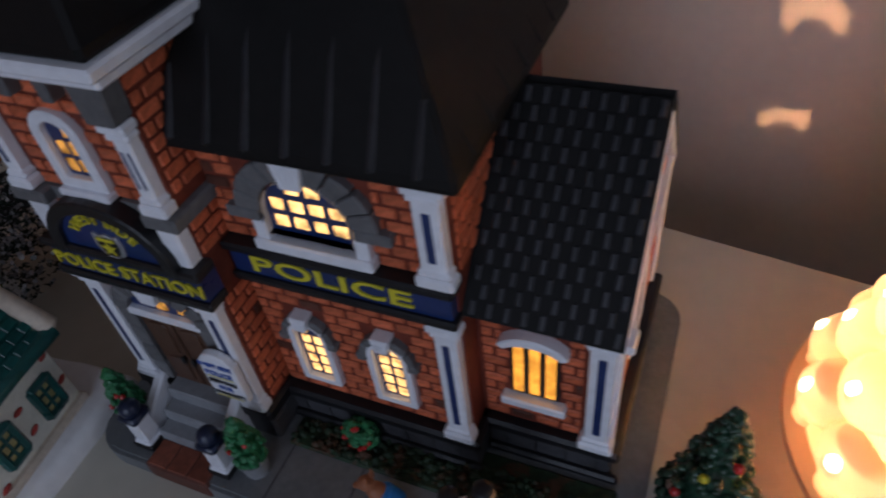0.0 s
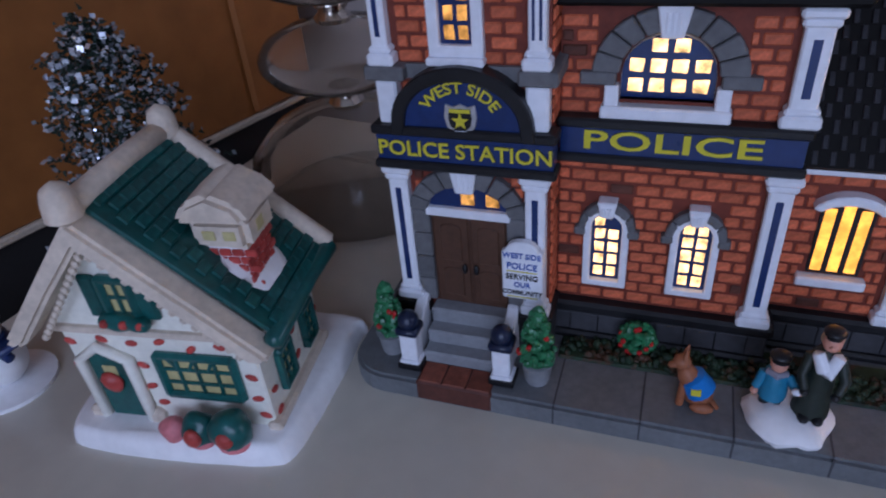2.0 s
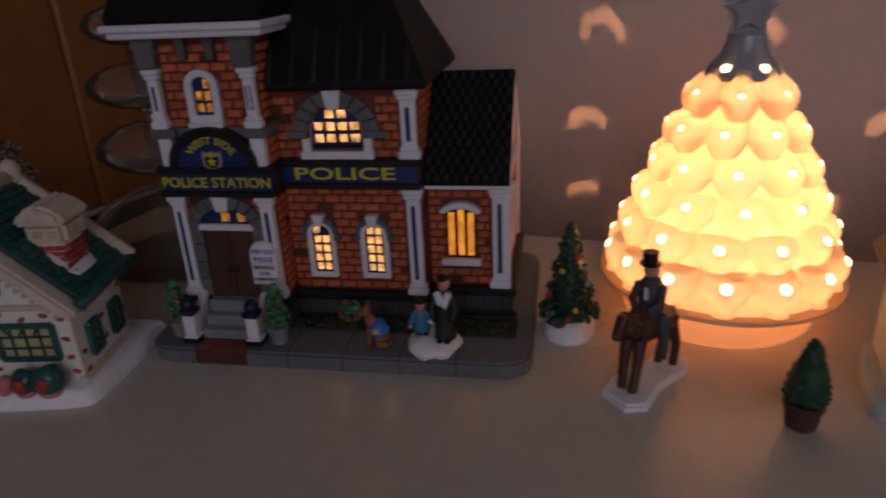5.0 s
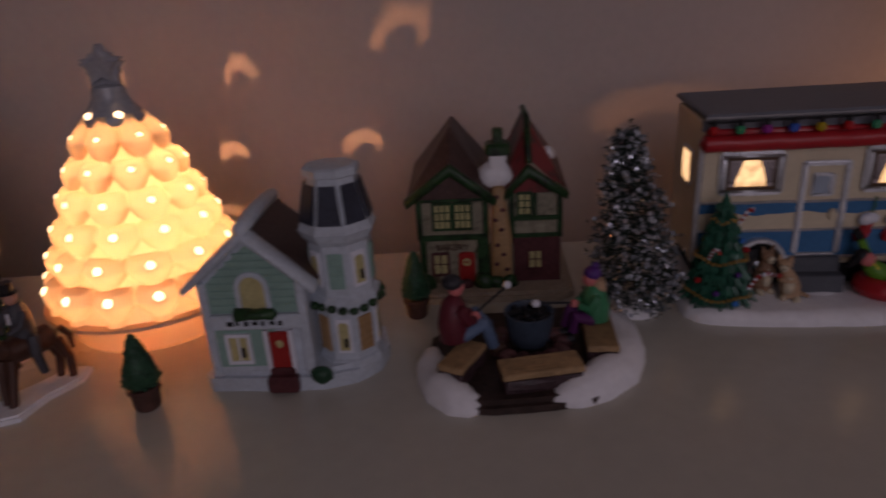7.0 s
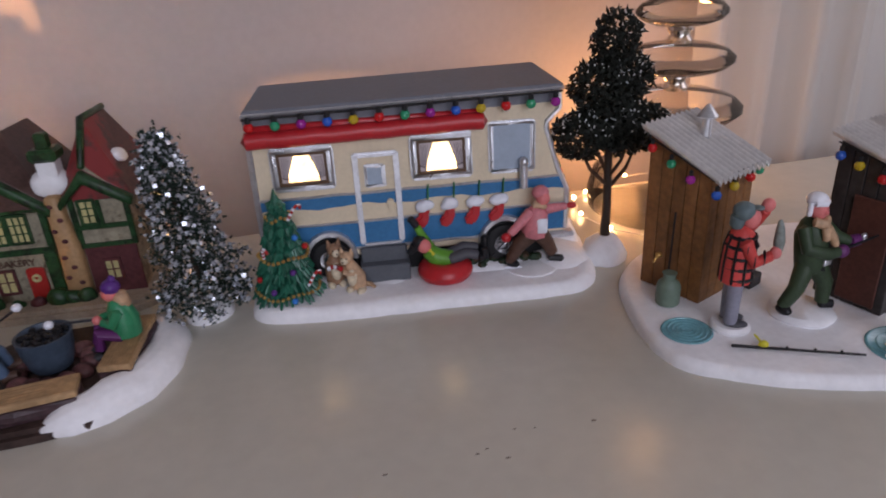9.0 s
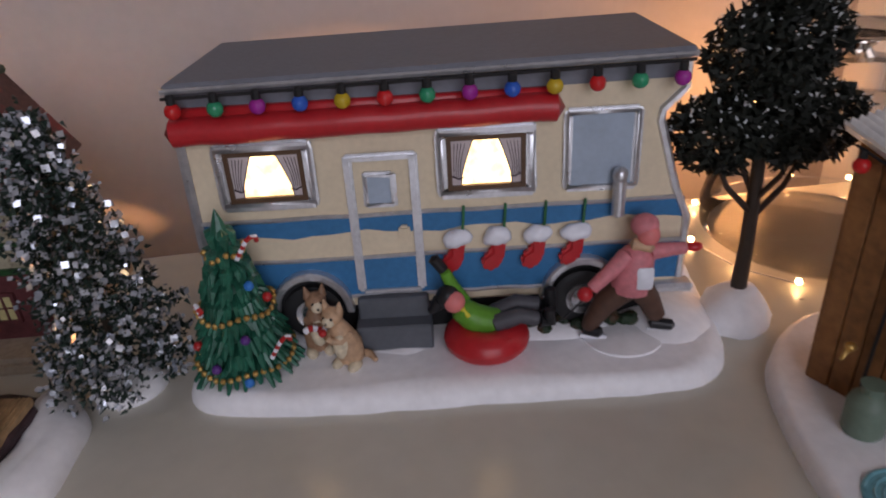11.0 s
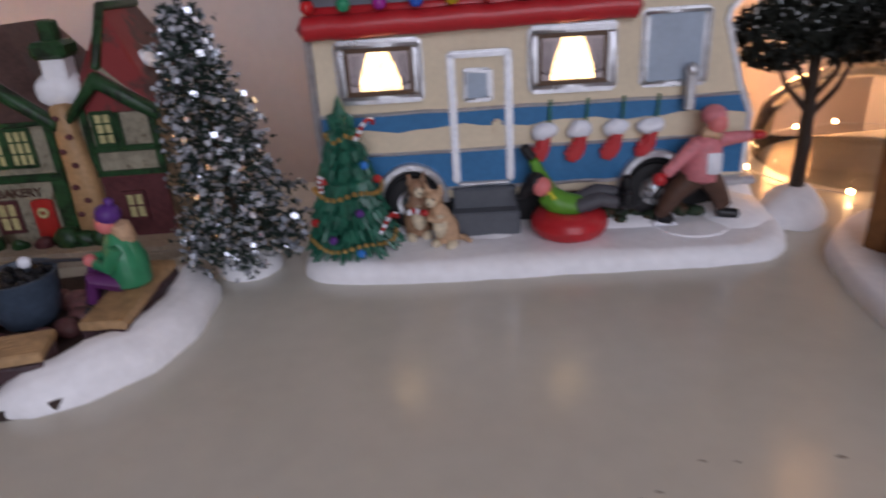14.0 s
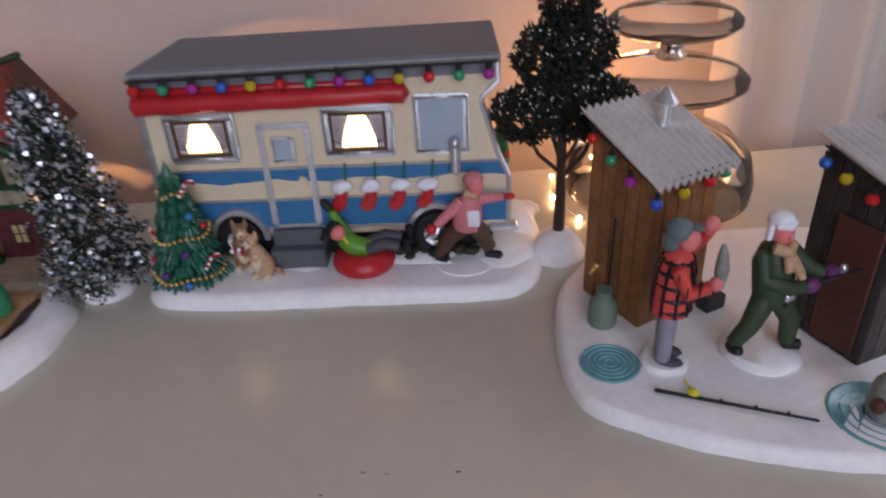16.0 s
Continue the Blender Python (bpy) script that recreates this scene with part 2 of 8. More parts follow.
BRICK = mat("terracotta_brick", (0.56, 0.135, 0.058), 0.5, var=0.3, scale=160, fine=700, bump=0.4, each=0.22)
BRICK_DARK = mat("soot_brown_brick", (0.10, 0.035, 0.022), 0.55, var=0.3, scale=160, bump=0.4, each=0.2)
WHITE = mat("glazed_white_paint", (0.80, 0.82, 0.88), 0.32, var=0.08, scale=50, fine=300, bump=0.12, coat=0.2)
NAVY = mat("navy_paint", (0.012, 0.03, 0.12), 0.3, var=0.2, scale=70, coat=0.3)
NAVY_DARK = mat("blue_black_paint", (0.008, 0.014, 0.04), 0.35, var=0.3, scale=70, coat=0.2)
BLACK = mat("satin_black_paint", (0.012, 0.012, 0.014), 0.38, var=0.3, scale=60, bump=0.15)
ROOF_BLACK = mat("charcoal_roof_paint", (0.006, 0.0055, 0.0055), 0.6, var=0.3, scale=70, bump=0.2, spec=0.2)
SHINGLE_GREY = mat("charcoal_shingle", (0.022, 0.022, 0.026), 0.45, var=0.3, scale=90, bump=0.2, each=0.3)
STONE = mat("grey_stone_paint", (0.13, 0.13, 0.135), 0.55, var=0.2, scale=90, bump=0.35, each=0.15)
FOUNDATION = mat("dark_foundation_paint", (0.05, 0.05, 0.056), 0.55, var=0.25, scale=70, bump=0.3)
PAVE = mat("pavement_grey", (0.15, 0.16, 0.17), 0.5, var=0.18, scale=60, bump=0.25)
PAVE_JOINT = mat("pavement_joint", (0.06, 0.062, 0.07), 0.6)
STEP_GREY = mat("step_grey", (0.26, 0.27, 0.29), 0.5, var=0.15, scale=60, bump=0.2)
DOOR_BROWN = mat("door_brown", (0.085, 0.042, 0.026), 0.4, var=0.25, scale=40, bump=0.2)
PATH_BRICK = mat("path_brick", (0.2, 0.06, 0.035), 0.5, var=0.3, scale=90, bump=0.4, each=0.2)
YELLOW = mat("yellow_letter_paint", (0.62, 0.55, 0.03), 0.45, var=0.1)
BLUE_LETTER = mat("blue_letter_paint", (0.03, 0.09, 0.4), 0.5)
SILVER = mat("silver_paint", (0.62, 0.63, 0.66), 0.3, metal=0.75, var=0.15, scale=60, bump=0.3)
LEAF = mat("resin_leaf_green", (0.025, 0.15, 0.06), 0.35, var=0.4, scale=150, bump=0.4, coat=0.2)
LEAF_DARK = mat("dark_hedge_green", (0.016, 0.034, 0.016), 0.6, var=0.6, scale=140, bump=0.6, wear=((0.075, 0.035, 0.018), 0.35, 120))
BERRY = mat("berry_red", (0.45, 0.02, 0.02), 0.3, coat=0.3)
WARM_PANE = lit("lit_window_pane", (1.0, 0.56, 0.17), 2.8, 0.75)
AMBER_PANE = lit("lit_cell_pane", (1.0, 0.40, 0.04), 1.9, 0.35)
DIM_PANE = lit("dim_window_pane", (1.0, 0.45, 0.08), 0.95, 0.8)
SNOW = mat("snow_white_resin", (0.90, 0.90, 0.92), 0.5, var=0.06, scale=50, fine=250, bump=0.3)
CERAMIC = mat("white_ceramic", (0.78, 0.74, 0.68), 0.15, var=0.05, scale=30, bump=0.03, coat=0.4)
GREY_CERAMIC = mat("silver_grey_glaze", (0.36, 0.37, 0.40), 0.2, var=0.15, scale=40, coat=0.5)
CREAM = mat("cream_resin", (0.72, 0.61, 0.44), 0.45, var=0.07, scale=40, bump=0.12)
CAMPER_BLUE = mat("camper_blue", (0.03, 0.17, 0.36), 0.4, var=0.12, scale=50, bump=0.12)
CAMPER_ROOF = mat("camper_roof_grey", (0.17, 0.18, 0.21), 0.5, var=0.12, scale=40, bump=0.15)
RED = mat("awning_red", (0.5, 0.02, 0.025), 0.38, var=0.12, scale=60, bump=0.1, coat=0.2)
PANE_BLUE = mat("blue_grey_pane", (0.36, 0.44, 0.53), 0.4, var=0.08)
RUBBER = mat("black_rubber", (0.015, 0.015, 0.016), 0.6)
HUB = mat("hub_silver", (0.55, 0.56, 0.58), 0.25, metal=0.9)
STEP_DARK = mat("step_slate_grey", (0.10, 0.11, 0.125), 0.5)
GOLD = mat("gold_bead_paint", (0.62, 0.38, 0.12), 0.3, metal=0.7, var=0.2)
# brown tint stands in for lamp light leaking onto the inner frame
DARK_FRAME = mat("window_frame_glow_brown", (0.10, 0.055, 0.03), 0.4)
CURTAIN_PRINT = mat("printed_grey_curtain", (0.58, 0.50, 0.50), 0.7, var=0.1)
CURTAIN_LINE = mat("printed_dark_line", (0.06, 0.04, 0.05), 0.7)
BRIGHT_PANE = lit("lit_camper_pane", (1.0, 0.72, 0.34), 3.6, 0.4)
SKIN = mat("figurine_skin_paint", (0.62, 0.30, 0.22), 0.5)
PINK_SKIN = mat("figurine_pink_paint", (0.72, 0.20, 0.19), 0.45)
PINK = mat("pink_jacket_paint", (0.62, 0.20, 0.22), 0.5, var=0.2)
BROWN = mat("brown_paint", (0.09, 0.045, 0.03), 0.5, var=0.25)
HORSE = mat("chestnut_brown_paint", (0.085, 0.034, 0.022), 0.4, var=0.25, coat=0.2)
DARK_COAT = mat("dark_coat_paint", (0.03, 0.03, 0.035), 0.45)
FOREST_COAT = mat("dark_green_coat_paint", (0.035, 0.06, 0.03), 0.5, var=0.25)
FOREST_DARK = mat("blackish_green_coat_paint", (0.02, 0.028, 0.022), 0.5, var=0.3)
GREY_COAT = mat("charcoal_coat_paint", (0.07, 0.07, 0.08), 0.5, var=0.2)
TEAL = mat("teal_blue_paint", (0.03, 0.20, 0.34), 0.45)
BRIGHT_BLUE = mat("bright_blue_vest_paint", (0.02, 0.18, 0.55), 0.45)
TAN = mat("tan_paint", (0.52, 0.33, 0.20), 0.5, var=0.3, scale=120)
FOX = mat("rust_fur_paint", (0.30, 0.11, 0.05), 0.5, var=0.25, scale=120)
LIME = mat("lime_jacket_paint", (0.10, 0.30, 0.03), 0.4, var=0.2)
GREEN_JACKET = mat("green_jacket_paint", (0.02, 0.22, 0.10), 0.35, coat=0.2)
PURPLE = mat("purple_paint", (0.10, 0.03, 0.20), 0.4)
PLUM = mat("plum_trouser_paint", (0.13, 0.03, 0.13), 0.4)
MAROON = mat("maroon_coat_paint", (0.14, 0.02, 0.03), 0.45, var=0.2)
DENIM = mat("denim_blue_paint", (0.12, 0.19, 0.30), 0.45, var=0.2)
PLAID_RED = mat("plaid_red_paint", (0.62, 0.07, 0.06), 0.5, var=0.15)
GREY_TROUSER = mat("grey_trouser_paint", (0.26, 0.26, 0.32), 0.5, var=0.15)
SLATE_HAT = mat("slate_hat_paint", (0.12, 0.17, 0.18), 0.5)
PLANK = mat("stained_shed_plank", (0.24, 0.105, 0.035), 0.5, var=0.35, scale=45, fine=260, bump=0.6, each=0.18)
PLANK_DARK = mat("dark_grey_plank", (0.045, 0.038, 0.036), 0.5, var=0.4, scale=60, fine=260, bump=0.6, each=0.25)
DOOR_RUST = mat("rust_brown_door", (0.10, 0.035, 0.025), 0.5, var=0.25, scale=60, bump=0.4)
ICE_BLUE = mat("pond_aqua", (0.16, 0.42, 0.48), 0.25, var=0.2, scale=70, coat=0.5)
CAN_GREEN = mat("sage_can_paint", (0.15, 0.21, 0.16), 0.5)
FISH = mat("fish_grey_paint", (0.22, 0.25, 0.23), 0.4, var=0.3, scale=90)
MINT = mat("mint_green_paint", (0.25, 0.42, 0.36), 0.4, var=0.12, scale=60, bump=0.15)
PALE_BLUE = mat("pale_blue_white_glaze", (0.55, 0.62, 0.68), 0.35, var=0.12, scale=50, bump=0.15, coat=0.2)
ROOF_RED = mat("roof_maroon_paint", (0.09, 0.042, 0.036), 0.45, var=0.3, scale=50, bump=0.3, wear=((0.24, 0.035, 0.035), 0.55, 28))
ROOF_BROWN = mat("roof_brown_paint", (0.085, 0.045, 0.038), 0.45, var=0.3, scale=50, bump=0.3)
SLATE_BLUE = mat("slate_roof_paint", (0.03, 0.035, 0.055), 0.45, var=0.3)
PINE_RESIN = mat("blue_green_resin", (0.014, 0.12, 0.075), 0.35, var=0.4, scale=150, bump=0.4, coat=0.2)
PANE_YELLOW = mat("yellow_pane_paint", (0.52, 0.46, 0.22), 0.4, var=0.2)
DOOR_RED = mat("door_red_paint", (0.40, 0.025, 0.02), 0.4)
HOUSE_WHITE = mat("antique_white_glaze", (0.86, 0.85, 0.76), 0.3, var=0.08, scale=40, bump=0.15, coat=0.3)
HOUSE_BEIGE = mat("beige_bisque", (0.66, 0.57, 0.47), 0.65, var=0.15, scale=70, bump=0.35)
TILE_GREEN = mat("pine_green_glaze", (0.01, 0.086, 0.081), 0.3, var=0.3, scale=70, bump=0.2, coat=0.2, each=0.2)
CHIM_BRICK = mat("rose_brick_paint", (0.42, 0.06, 0.05), 0.4, var=0.2, each=0.2)
TUDOR_GREEN = mat("tudor_green_paint", (0.016, 0.06, 0.02), 0.4, var=0.4, scale=60, bump=0.4, wear=((0.008, 0.02, 0.008), 0.35, 90))
TUDOR_CREAM = mat("tudor_cream_paint", (0.28, 0.25, 0.18), 0.35, var=0.35, scale=60, bump=0.2, wear=((0.10, 0.075, 0.045), 0.3, 70))
TUDOR_BASE = mat("tan_bisque_base", (0.36, 0.29, 0.22), 0.6, var=0.2, scale=50, bump=0.3)
TUDOR_TAN = mat("tudor_tan_stone", (0.42, 0.25, 0.12), 0.5, var=0.2, scale=60, bump=0.3)
TUDOR_PLUM = mat("tudor_plum_brick", (0.10, 0.028, 0.03), 0.5, var=0.3, scale=90, bump=0.4)
BENCH_WOOD = mat("bench_pale_wood", (0.42, 0.26, 0.13), 0.55, var=0.3, scale=50, fine=300, bump=0.6)
BARK = mat("plum_brown_bark", (0.06, 0.032, 0.036), 0.45, var=0.5, scale=80, bump=0.8)
MUD = mat("dark_mud", (0.05, 0.03, 0.025), 0.45, var=0.5, scale=70, bump=0.8)
IRON_POT = mat("iron_pot_blue_grey", (0.055, 0.08, 0.115), 0.35, var=0.25)
COAL = mat("coal_black", (0.009, 0.009, 0.011), 0.4, var=0.5, spec=0.25)
FIRE_STONE = mat("fire_ring_stone", (0.15, 0.062, 0.06), 0.45, var=0.5, scale=60, bump=0.4, each=0.4)
BRISTLE = mat("pine_bristle", (0.014, 0.03, 0.022), 0.6, var=0.4)
BRISTLE_BLACK = mat("dark_bristle", (0.010, 0.013, 0.009), 0.7, var=0.5)
GLITTER = mat("silver_glitter", (0.66, 0.70, 0.77), 0.22, metal=0.6, var=0.05, bump=0)
FROST = mat("frost_flock", (0.62, 0.66, 0.68), 0.7, var=0.2)
TRUNK = mat("twisted_wire_trunk", (0.05, 0.035, 0.025), 0.6)
POT_BROWN = mat("terracotta_pot", (0.10, 0.045, 0.035), 0.5, var=0.3)


def thin_glass(name, tint, milk):
    """Clear blown glass: see-through, with a bright rim and a little milkiness, coloured warm to stand in for reflected
    glow.
    """
    m = bpy.data.materials.new(name)
    m.use_nodes = True
    nt = m.node_tree
    clear, shine, milky = (nt.nodes.new("ShaderNodeBsdf" + k) for k in ("Transparent", "Glossy", "Diffuse"))
    a, b, lw = nt.nodes.new("ShaderNodeMixShader"), nt.nodes.new("ShaderNodeMixShader"), nt.nodes.new("ShaderNodeLayerWeight")
    clear.inputs["Color"].default_value = (*tint, 1)
    milky.inputs["Color"].default_value = (0.85, 0.70, 0.56, 1)
    shine.inputs["Roughness"].default_value = 0.06
    lw.inputs["Blend"].default_value = 0.16
    a.inputs[0].default_value = milk
    for x, y in ((clear.outputs[0], a.inputs[1]), (milky.outputs[0], a.inputs[2]), (lw.outputs["Fresnel"], b.inputs[0]), (a.outputs[0], b.inputs[1]), (shine.outputs[0], b.inputs[2]), (b.outputs[0], nt.nodes["Material Output"].inputs["Surface"])):
        nt.links.new(x, y)
    return m


CRYSTAL = thin_glass("lamp_glass", (0.985, 0.96, 0.93), 0.08)
TIN = mat("galvanised_tin", (0.84, 0.83, 0.82), 0.3, metal=0.6, var=0.12, scale=40, bump=0.1)
FUR_PALE = mat("pale_fur_paint", (0.66, 0.56, 0.40), 0.55, var=0.25, scale=160, bump=0.3)
FUR_BROWN = mat("brown_fur_paint", (0.30, 0.17, 0.10), 0.55, var=0.35, scale=160, bump=0.3)
CHROME = mat("lamp_chrome", (0.75, 0.73, 0.7), 0.12, metal=1.0, var=0.05)
BULB = {k: glass("bulb_" + k, c, 0.05, 1.45) for k, c in dict(red=(0.8, 0.03, 0.03), green=(0.02, 0.4, 0.2), magenta=(0.5, 0.04, 0.4), blue=(0.03, 0.16, 0.7), yellow=(0.7, 0.5, 0.03)).items()}
for _m in BULB.values():
    _m.node_tree.nodes["Principled BSDF"].inputs["Transmission Weight"].default_value = 0.35


def translucent(name, color, amount, rough=0.25, through=None):
    """Thin ceramic or cloth that lets light through."""
    m = bpy.data.materials.new(name)
    m.use_nodes = True
    nt = m.node_tree
    b = nt.nodes["Principled BSDF"]
    b.inputs["Base Color"].default_value = (*color, 1)
    b.inputs["Roughness"].default_value = rough
    t, mx = nt.nodes.new("ShaderNodeBsdfTranslucent"), nt.nodes.new("ShaderNodeMixShader")
    n, co, r = nt.nodes.new("ShaderNodeTexNoise"), nt.nodes.new("ShaderNodeTexCoord"), nt.nodes.new("ShaderNodeMapRange")
    n.inputs["Scale"].default_value = 60
    r.inputs["To Min"].default_value, r.inputs["To Max"].default_value = amount * 0.85, amount * 1.15
    nt.links.new(co.outputs["Object"], n.inputs["Vector"])
    nt.links.new(n.outputs["Fac"], r.inputs["Value"])
    nt.links.new(r.outputs["Result"], mx.inputs[0])
    t.inputs["Color"].default_value = (*(through or color), 1)
    nt.links.new(b.outputs[0], mx.inputs[1])
    nt.links.new(t.outputs[0], mx.inputs[2])
    nt.links.new(mx.outputs[0], nt.nodes["Material Output"].inputs["Surface"])
    return m


TREE_SHELL = translucent("thin_glazed_ceramic", (0.86, 0.66, 0.44), 0.17, through=(0.84, 0.74, 0.56))
TREE_BASE = translucent("thick_glazed_ceramic", (0.82, 0.56, 0.36), 0.08)
SHEER = translucent("sheer_curtain", (0.85, 0.82, 0.78), 0.5, 0.8)
CHIP = mat("bare_paint_chip", (0.20, 0.17, 0.14), 0.6, var=0.3)

# ---- the room ----
solo("floor", box(-220, 260, -220, 60, -82, -75), FLOOR_WOOD, "dark wooden floor under the table", "floor", kind="structure")
solo("ceiling", box(-220, 260, -220, 60, 165, 172), CEILING_PAINT, "plain unseen ceiling, toned down to cut bounce light", "ceiling", kind="structure")


def wall_with_hole(name, x0, x1, y0, y1, z0, z1, h, along="x"):
    """A wall with one opening h = (from, to, bottom, top)."""
    a, b, c, d = h
    if along == "x":
        pieces = [box(x0, a, y0, y1, z0, z1), box(b, x1, y0, y1, z0, z1), box(a, b, y0, y1, z0, c), box(a, b, y0, y1, d, z1)]
    else:
        pieces = [box(x0, x1, y0, a, z0, z1), box(x0, x1, b, y1, z0, z1), box(x0, x1, a, b, z0, c), box(x0, x1, a, b, d, z1)]
    return solo(name, many(*pieces), WALL_PAINT, "taupe painted wall with a window opening", "wall", kind="structure")


wall_with_hole("wall_north", -220, 260, 32.2, 46, -75, 165, (100, 200, 0, 130))
wall_with_hole("wall_south", -220, 260, -216, -205, -75, 165, (-40, 120, 5, 135))
solo("wall_west", box(-231, -220, -220, 60, -75, 165), LOW_BOUNCE_WALL, "unseen side wall, darkened to cut bounce light", "wall", kind="structure")
solo("wall_east", box(260, 271, -220, 60, -75, 165), LOW_BOUNCE_WALL, "unseen side wall, darkened to cut bounce light", "wall", kind="structure")


def window_frame(name, x0, x1, y0, y1, z0, z1):
    w = thing(name, "white framed window with two panes", "window", 0, 0, 0, kind="structure")
    t = 4
    part("window_frame", many(box(x0, x0 + t, y0, y1, z0, z1, 0.4), box(x1 - t, x1, y0, y1, z0, z1, 0.4), box(x0 + t, x1 - t, y0, y1, z0, z0 + t, 0.4), box(x0 + t, x1 - t, y0, y1, z1 - t, z1, 0.4), box((x0 + x1) / 2 - 2, (x0 + x1) / 2 + 2, y0, y1, z0 + t, z1 - t, 0.4)), WHITE, w)


window_frame("window_1", 100.3, 199.7, 38, 43, 0.3, 129.7)
window_frame("window_2", -39.7, 119.7, -213, -208, 5.3, 134.7)


def curtain():
    bm = bmesh.new()
    nx, nz = 150, 10
    grid = []
    for i in range(nx + 1):
        x = 74 + 86 * i / nx
        col = []
        for k in range(nz + 1):
            z = -40 + 195 * k / nz
            y = 26.5 + 1.5 * math.sin(x * 1.15 + 0.4 * math.sin(x * 0.3)) + 0.5 * math.sin(x * 2.9 + z * 0.01)
            col.append(bm.verts.new((x, y, z)))
        grid.append(col)
    for i in range(nx):
        for k in range(nz):
            bm.faces.new((grid[i][k], grid[i + 1][k], grid[i + 1][k + 1], grid[i][k + 1]))
    solo("curtain", bm, SHEER, "sheer white curtain hanging in folds before the window", "curtain", smooth=60)
    solo("curtain_rod", limb([(70, 26.5, 156, 1.0), (165, 26.5, 156, 1.0)], 12), CHROME, "metal curtain rod above the sheer curtain", "curtain rod", smooth=40)


curtain()

_table = thing("table", "cream painted table with a satin top, lightly chipped", "table", 30, -20, 0)
part("tabletop", box(-80.0, 100, -50, 41.2, -3.5, 0, 0.35, 2), TABLE_PAINT, _table)
part("apron", box(-74, 96, -45, 37, -13, -3.5), TABLE_PAINT, _table)
for _x in (-76.5, 92):
    for _y in (-46, 34):
        part("leg", box(_x, _x + 6, _y, _y + 6, -75, -3.5, 0.3), TABLE_PAINT, _table)
# chips in the paint
_r = random.Random(4)
for _x, _y, _s in ((38.8, -8.4, 0.14), (42.9, -8.3, 0.13), (45.0, -7.2, 0.09), (44.1, -8.9, 0.16), (43.4, -8.1, 0.10), (48.7, -7.7, 0.13), (45.9, -7.4, 0.09), (60.5, 8.8, 0.14)):
    _o = [(_s * (0.6 + 0.6 * _r.random()) * math.cos(a * 0.9), 0.5 * _s * (0.6 + 0.6 * _r.random()) * math.sin(a * 0.9)) for a in range(7)]
    _c = part("chip", slab(_o, 0.0, 0.012), CHIP, _table, "dark chip in the paint")
    _c.location = ((_x - 30) * CM, (_y + 20) * CM, 0.00004)

_w = thing("wardrobe", "orange-brown wooden cabinet beside the table, shadow gap painted black below it", "cabinet", -79.9, -24.7, -75, -8)
part("side_panel", box(-20, 20.3, -60, 52, 75.4, 140, 0.4), WARDROBE_WOOD, _w)
part("stile", box(20.3, 20.9, 46, 52, 75.9, 140, 0.25), WARDROBE_WOOD, _w)
part("lower_rail", box(20.3, 20.8, -60, 52.2, 75.3, 75.8, 0.12), BEIGE_TRIM, _w, "beige lower rail")
# black block painted in for the shadow between cabinet and table
part("plinth", box(-19, 20.1, -58, 51.5, 0, 75.4), SHADOW_GAP, _w, "black block painted as the shadow gap")

# ---- police station ----
RND = random.Random(11)
police = thing("police_station", "lit model police station of terracotta brick with navy signs", "model building", -21.30, 4.22, 0, 8.92, size=1.036)

BRICK_MESHES = []
for _w in (0.76, 0.34):
    BRICK_MESHES.append({m.name: as_mesh("brick", box(-_w / 2, _w / 2, -0.05, 0.05, -0.175, 0.175, 0.045), m) for m in (BRICK, BRICK_DARK)})


def overlaps(x0, x1, z0, z1, holes):
    return any(x1 > a and x0 < b and z1 > c and z0 < d for a, b, c, d in holes)


def clear_runs(a, b, z0, z1, holes):
    """The stretches of a course from a to b that no opening cuts."""
    runs = [(a, b)]
    for h0, h1, c, d in holes:
        if z1 <= c or z0 >= d:
            continue
        runs = [q for p0, p1 in runs for q in ((p0, min(p1, h0)), (max(p0, h1), p1)) if q[1] - q[0] > 0.12]
    return runs


def brickwork(wall, x0, x1, z0, z1, y, holes, side=None, gable=None):
    """Courses of bricks on a front (facing -y at y), or on a side (facing +x at x = side)."""
    row, z = 0, z0 + 0.22
    holes = [(a + 0.2, b - 0.2, c, d - 0.15) for a, b, c, d in holes]
    while z < z1 - 0.15:
        x = x0 - (0.43 if row % 2 else 0.0)
        while x < x1:
            for a, b in clear_runs(max(x, x0), min(x + 0.86, x1), z - 0.17, z + 0.17, holes):
                if b - a < 0.22 or not (gable is None or gable((a + b) / 2, z)):
                    continue
                k = 0 if b - a > 0.6 else 1
                stretch = (b - a - 0.1) / (0.76, 0.34)[k]
                dark = BRICK_DARK if RND.random() < 0.07 else BRICK
                ob = new("brick", BRICK_MESHES[k][dark.name])
                ob.parent = wall
                mid = (a + b) / 2
                d = RND.uniform(-0.015, 0.015)
                if side is None:
                    ob.matrix_basis = pose(mid * CM, (y + d) * CM, z * CM, 0, RND.uniform(-0.8, 0.8), 0) @ Matrix.Diagonal((stretch, 1, 1, 1))
                else:
                    ob.matrix_basis = pose((side + d) * CM, mid * CM, z * CM, 0, 0, 90) @ Matrix.Diagonal((stretch, 1, 1, 1))
            x += 0.86
        z += 0.45
        row += 1


